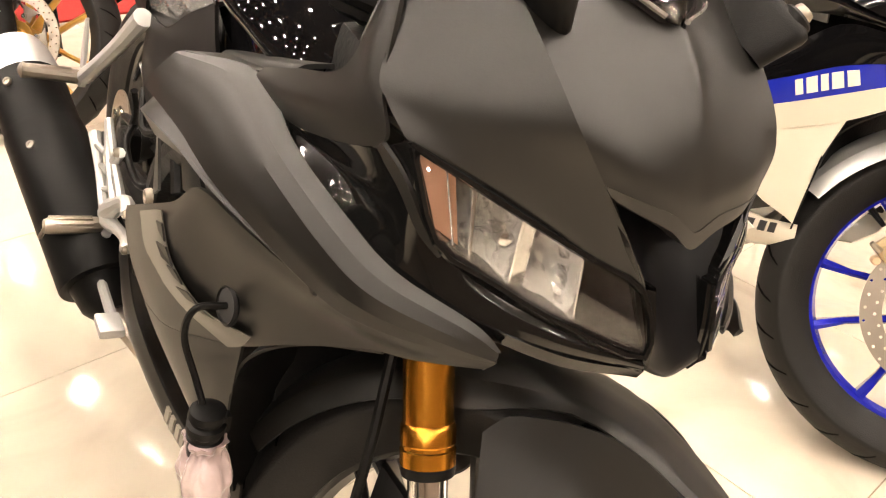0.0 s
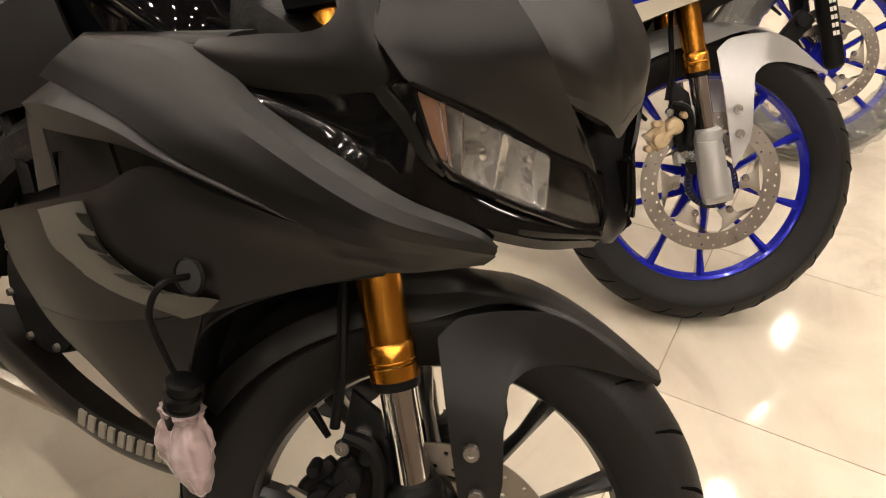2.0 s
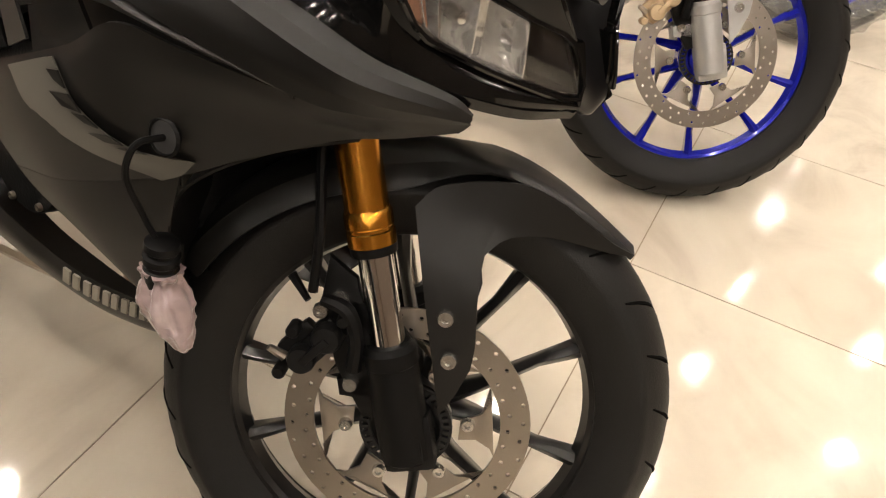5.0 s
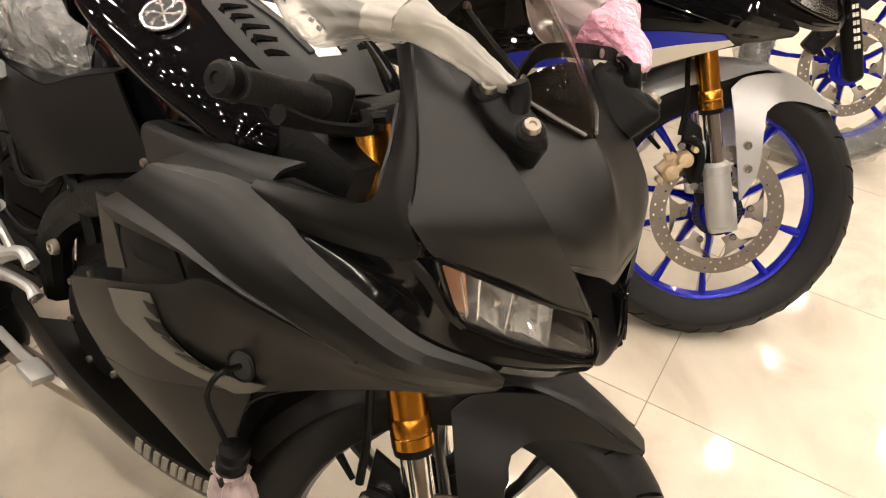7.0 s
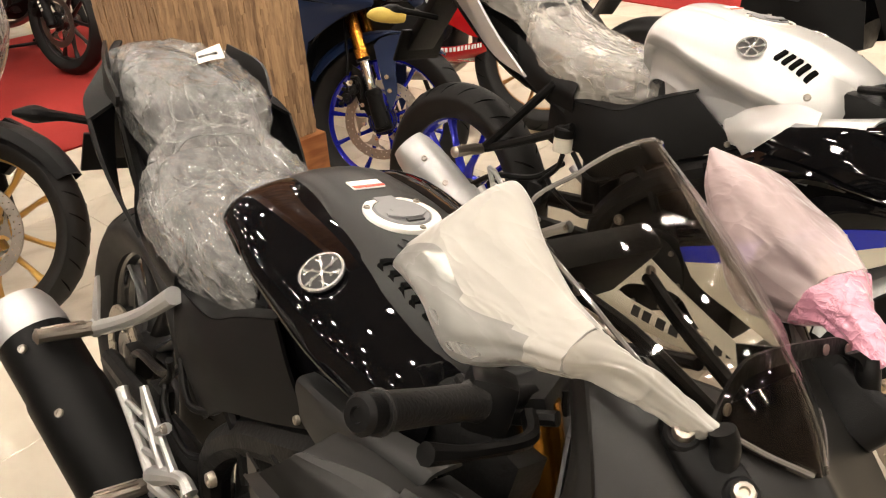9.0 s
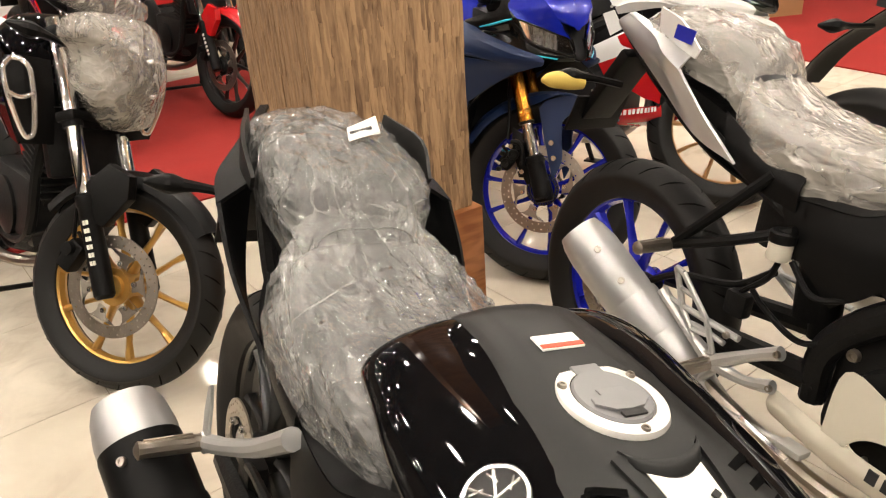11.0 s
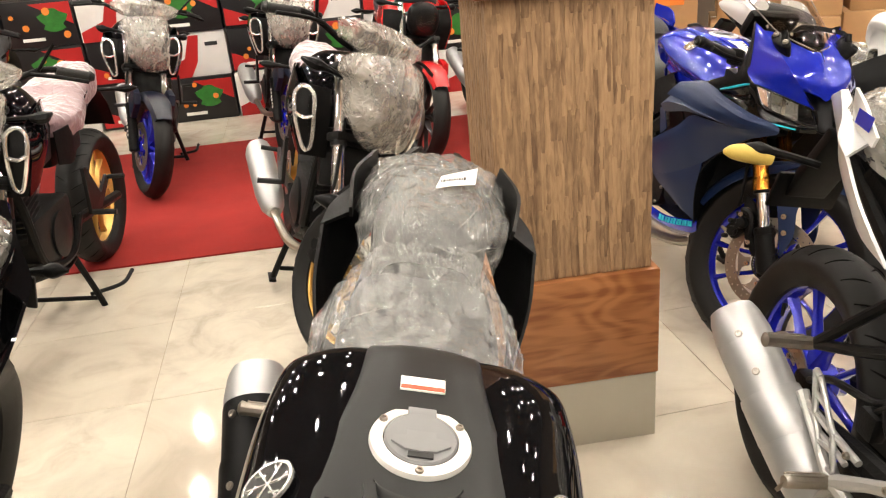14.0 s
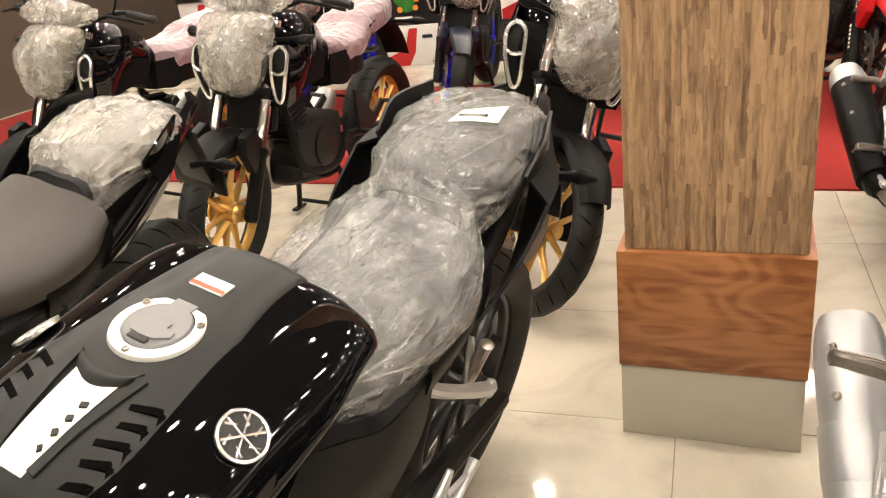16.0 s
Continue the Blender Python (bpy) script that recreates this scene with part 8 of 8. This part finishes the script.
part("connector", join(lathe([(0.009, 0.024), (0.0165, 0.021), (0.0175, 0.014), (0.0145, 0.011), (0.0145, 0.008), (0.0180, 0.006), (0.0180, -0.001), (0.0150, -0.004), (0.0150, -0.008), (0.0175, -0.010), (0.0160, -0.018), (0.015, -0.034)], 20, (0.308, -0.218, 0.496), (0.02, -0.02, 1)), block((0.012, 0.012, 0.02), (0.308, -0.202, 0.500), 0.003)), PLASTIC, lamp, "black ribbed plastic connector")
loft_bag(MAIN, [((0.309, -0.217, 0.486), (0.018, 0, 0), (0, 0.018, 0)), ((0.310, -0.216, 0.474), (0.015, 0, 0), (0, 0.015, 0)), ((0.312, -0.216, 0.456), (0.025, 0, 0), (0, 0.021, 0)), ((0.317, -0.214, 0.432), (0.027, 0, 0), (0, 0.019, 0)), ((0.325, -0.212, 0.412), (0.022, 0, 0), (0, 0.012, 0)), ((0.335, -0.210, 0.397), (0.008, 0, 0), (0, 0.004, 0))], BAGP, "crumpled pink bag hanging below a connector", "lamp_bag", 5, amp=0.009, lengthwise=60, pleats=0.012)

# paper tag on the wrapped pillion seat
tag = part("paper_tag", surf([[(-0.652, -0.004, 0.982), (-0.668, 0.028, 0.986), (-0.696, 0.064, 0.984)], [(-0.686, 0.004, 0.993), (-0.702, 0.034, 1.000), (-0.728, 0.066, 1.004)]], 4, 3, 0.0006, inward=(-0.7, 0, 0)), PAPER, None)
tag.matrix_world = MAIN
tagged(tag, "white paper tag with a printed row, lying on film", "paper tag")
part("tag_print", bars([0.002, 0.004, 0.002, 0.003, 0.002, 0.004, 0.002, 0.003, 0.002, 0.004], 0.006, (-0.668, 0.004, 0.9885), (-0.50, 1, 0.10), (-1, 0, 0.25), 0.0014, 0.35), INK, tag)

# yellow sleeve on a rear indicator, badge and lettering bars
sleeve = part("indicator_sleeve", tube([(-0.955, -0.165, 0.800), (-0.960, -0.185, 0.803), (-0.967, -0.215, 0.806), (-0.974, -0.250, 0.806), (-0.978, -0.268, 0.804)], [0.014, 0.019, 0.021, 0.016, 0.005], 14), BAGY, None, "", 60)
sleeve.matrix_world = NEXT
tagged(sleeve, "yellow foam sleeve over a rear indicator", "foam sleeve")
part("tail_badge", surf([[(-0.665, -0.150, 0.958), (-0.715, -0.152, 0.966)], [(-0.672, -0.149, 0.930), (-0.722, -0.149, 0.938)]], 3, 3, 0.001, inward=(-0.7, 0.2, 0.95)), DECAL_B, silver_bike, "blue badge on the white tail fin")
for s in (-1, 1):
    for i in range(5):
        u0, u1 = 0.30 + 0.036 * i, 0.327 + 0.036 * i
        part("band_letter", (lambda P: (P + [p - Vector((0, 0.0025 * s, 0)) for p in P], [(0, 1, 2, 3), (7, 6, 5, 4), (0, 4, 5, 1), (1, 5, 6, 2), (2, 6, 7, 3), (3, 7, 4, 0)]))([Vector(LOWER_AT(u, v)) * 1.0 + Vector((0, 0.0036, 0)) if s > 0 else Vector((LOWER_AT(u, v)[0], -LOWER_AT(u, v)[1] - 0.0036, LOWER_AT(u, v)[2])) for u, v in ((u0, 1.70), (u1, 1.70), (u1, 2.15), (u0, 2.15))]), DECAL_W, silver_bike, "plain bar of fairing lettering")

# pink foam over seats of the naked motorcycles
NAKED_SEAT = [(-0.20, 0.085, 0.835), (-0.34, 0.128, 0.820), (-0.48, 0.125, 0.840), (-0.56, 0.11, 0.880), (-0.75, 0.10, 0.905), (-0.88, 0.07, 0.918)]
for k in (0, 1, 2):
    seat_film(naked[k][0], NAKED_SEAT, BAGPS, "dusty pink foam sheet over the seat", seed=30 + k, amp=0.006, name="seat_sheet")

# ---- cartons along the back ----
def carton(x, y, z, w, dd, h, base, yaw, kind, seed):
    q = random.Random(seed)
    o = thing("carton", pose(x, y, z, 0, 0, yaw), kind, "carton", "stacked cartons")
    part("box", block((w, dd, h), (0, 0, h / 2), 0.004), base, o)
    part("lid_seam", block((w * 0.98, 0.012, 0.002), (0, 0, h + 0.001), 0.0005), PAPER if base is CARD else INK, o, "tape along the lid")
    return o, q


def print_shape(o, pts, y, material, label):
    part("print", plate(pts, y, y - 0.0025, 0), material, o, label)


GREEN = mat("print_green", (0.03, 0.16, 0.025), 0.4, var=0.5, vscale=25)
ORANGE = mat("print_orange", (0.75, 0.24, 0.04), 0.4)
BOXK = mat("print_black_carton", (0.012, 0.011, 0.012), 0.35, var=0.3, vscale=18)
REDC = mat("print_red_carton", (0.42, 0.02, 0.02), 0.35, var=0.1)
WHITEC = mat("print_white_carton", (0.70, 0.68, 0.66), 0.4, var=0.05)
k = 0
for i in range(13):
    x = -4.0 + i * 0.56
    for j in range(3):
        k += 1
        base = BOXK if (i + j) % 3 != 1 else WHITEC
        o, q = carton(x, 7.35 + 0.02 * (j % 2), 0.002 + j * 0.358, 0.54, 0.5, 0.355, base, 0, "black printed carton with red and green artwork, stacked" if base is BOXK else "white printed carton with a red sweep, stacked", k)
        y = -0.2525
        if base is BOXK:
            print_shape(o, [(-0.26, 0.02), (0.10, 0.02), (-0.26, 0.16)] if i % 2 else [(0.26, 0.33), (0.26, 0.16), (-0.05, 0.33)], y, REDC, "red printed wedge")
            gx = q.uniform(-0.05, 0.12)
            print_shape(o, [(gx + 0.10 * math.cos(t) * (1 + 0.3 * math.sin(5 * t)), 0.20 + 0.09 * math.sin(t)) for t in [n * math.pi / 8 for n in range(16)]], y - 0.003, GREEN, "green printed garland")
            for n in range(4):
                cx, cz, r = q.uniform(-0.2, 0.2), q.uniform(0.08, 0.30), q.uniform(0.016, 0.03)
                print_shape(o, [(cx + r * math.cos(t), cz + r * math.sin(t)) for t in [m * math.pi / 5 for m in range(10)]], y - 0.006, ORANGE, "orange printed ball")
            print_shape(o, [(-0.15, 0.05), (0.02, 0.05), (0.02, 0.075), (-0.15, 0.075)], y - 0.003, PAPER, "plain bar of carton lettering")
        else:
            print_shape(o, [(-0.26, 0.0), (-0.05, 0.0), (0.02, 0.12), (0.06, 0.33), (-0.02, 0.33), (-0.08, 0.15), (-0.26, 0.08)], y, REDC, "red printed sweep")
            print_shape(o, [(0.10, 0.24), (0.2, 0.24), (0.2, 0.27), (0.10, 0.27)], y, INK, "plain bar of carton lettering")
for i, (x, y, z, w, h) in enumerate(((3.35, 5.35, 0, 0.75, 0.62), (4.15, 5.2, 0, 0.75, 0.62), (4.95, 4.95, 0, 0.75, 0.62), (5.7, 4.6, 0, 0.75, 0.62), (3.4, 5.4, 0.62, 0.72, 0.55), (4.2, 5.25, 0.62, 0.72, 0.6), (4.95, 5.0, 0.62, 0.72, 0.55), (5.7, 4.65, 0.62, 0.74, 0.6), (2.55, 5.55, 0, 0.7, 0.6), (2.6, 5.6, 0.6, 0.66, 0.5), (4.25, 5.3, 1.22, 0.7, 0.4), (5.68, 4.6, 1.22, 0.7, 0.4))):
    o, q = carton(x, y, z + 0.002 + 0.002 * (z > 0), w, 0.6, h, CARD, -24, "plain brown cardboard carton with dark print, stacked", 60 + i)
    if i % 2 == 0:
        print_shape(o, [(-0.2, h * 0.45), (0.12, h * 0.45), (0.12, h * 0.62), (-0.2, h * 0.62)], -0.3025, INK, "plain bar of carton lettering")
    else:
        print_shape(o, [(0.05, h * 0.3), (0.25, h * 0.3), (0.25, h * 0.42), (0.05, h * 0.42)], -0.3025, ORANGE, "orange printed patch")

# ---- floor tiles ----
TS = 0.581
GRID = pose(1.115, 0.422, 0, 0, 0, 3.5)
tile_me = bpy.data.meshes.new("tile")
g = block((TS - 0.0022, TS - 0.0022, 0.010), (0, 0, 0), 0.0007)
tile_me.from_pydata([tuple(p) for p in g[0]], [], g[1])
tile_me.materials.append(TILE)
rest = []
for i in range(-12, 13):
    for j in range(-8, 15):
        at = GRID @ Vector(((i + 0.5) * TS, (j + 0.5) * TS, -0.005))
        x, y = at.x, at.y
        if not (X0 - TS / 2 < x < X1 + TS / 2 and Y0 - TS / 2 < y < Y1 + TS / 2):
            continue
        if -3.2 < x < 4.6 and -1.0 < y < 7.4:
            ob = new("tile", tile_me)
            ob.parent = floor
            ob.matrix_basis = pose(x, y, -0.005, 0, 0, 3.5)
        else:
            rest.append(xf(g, pose(x, y, -0.005, 0, 0, 3.5)))
part("outer_tiles", join(*rest), TILE, floor)["kind"] = "stuff"
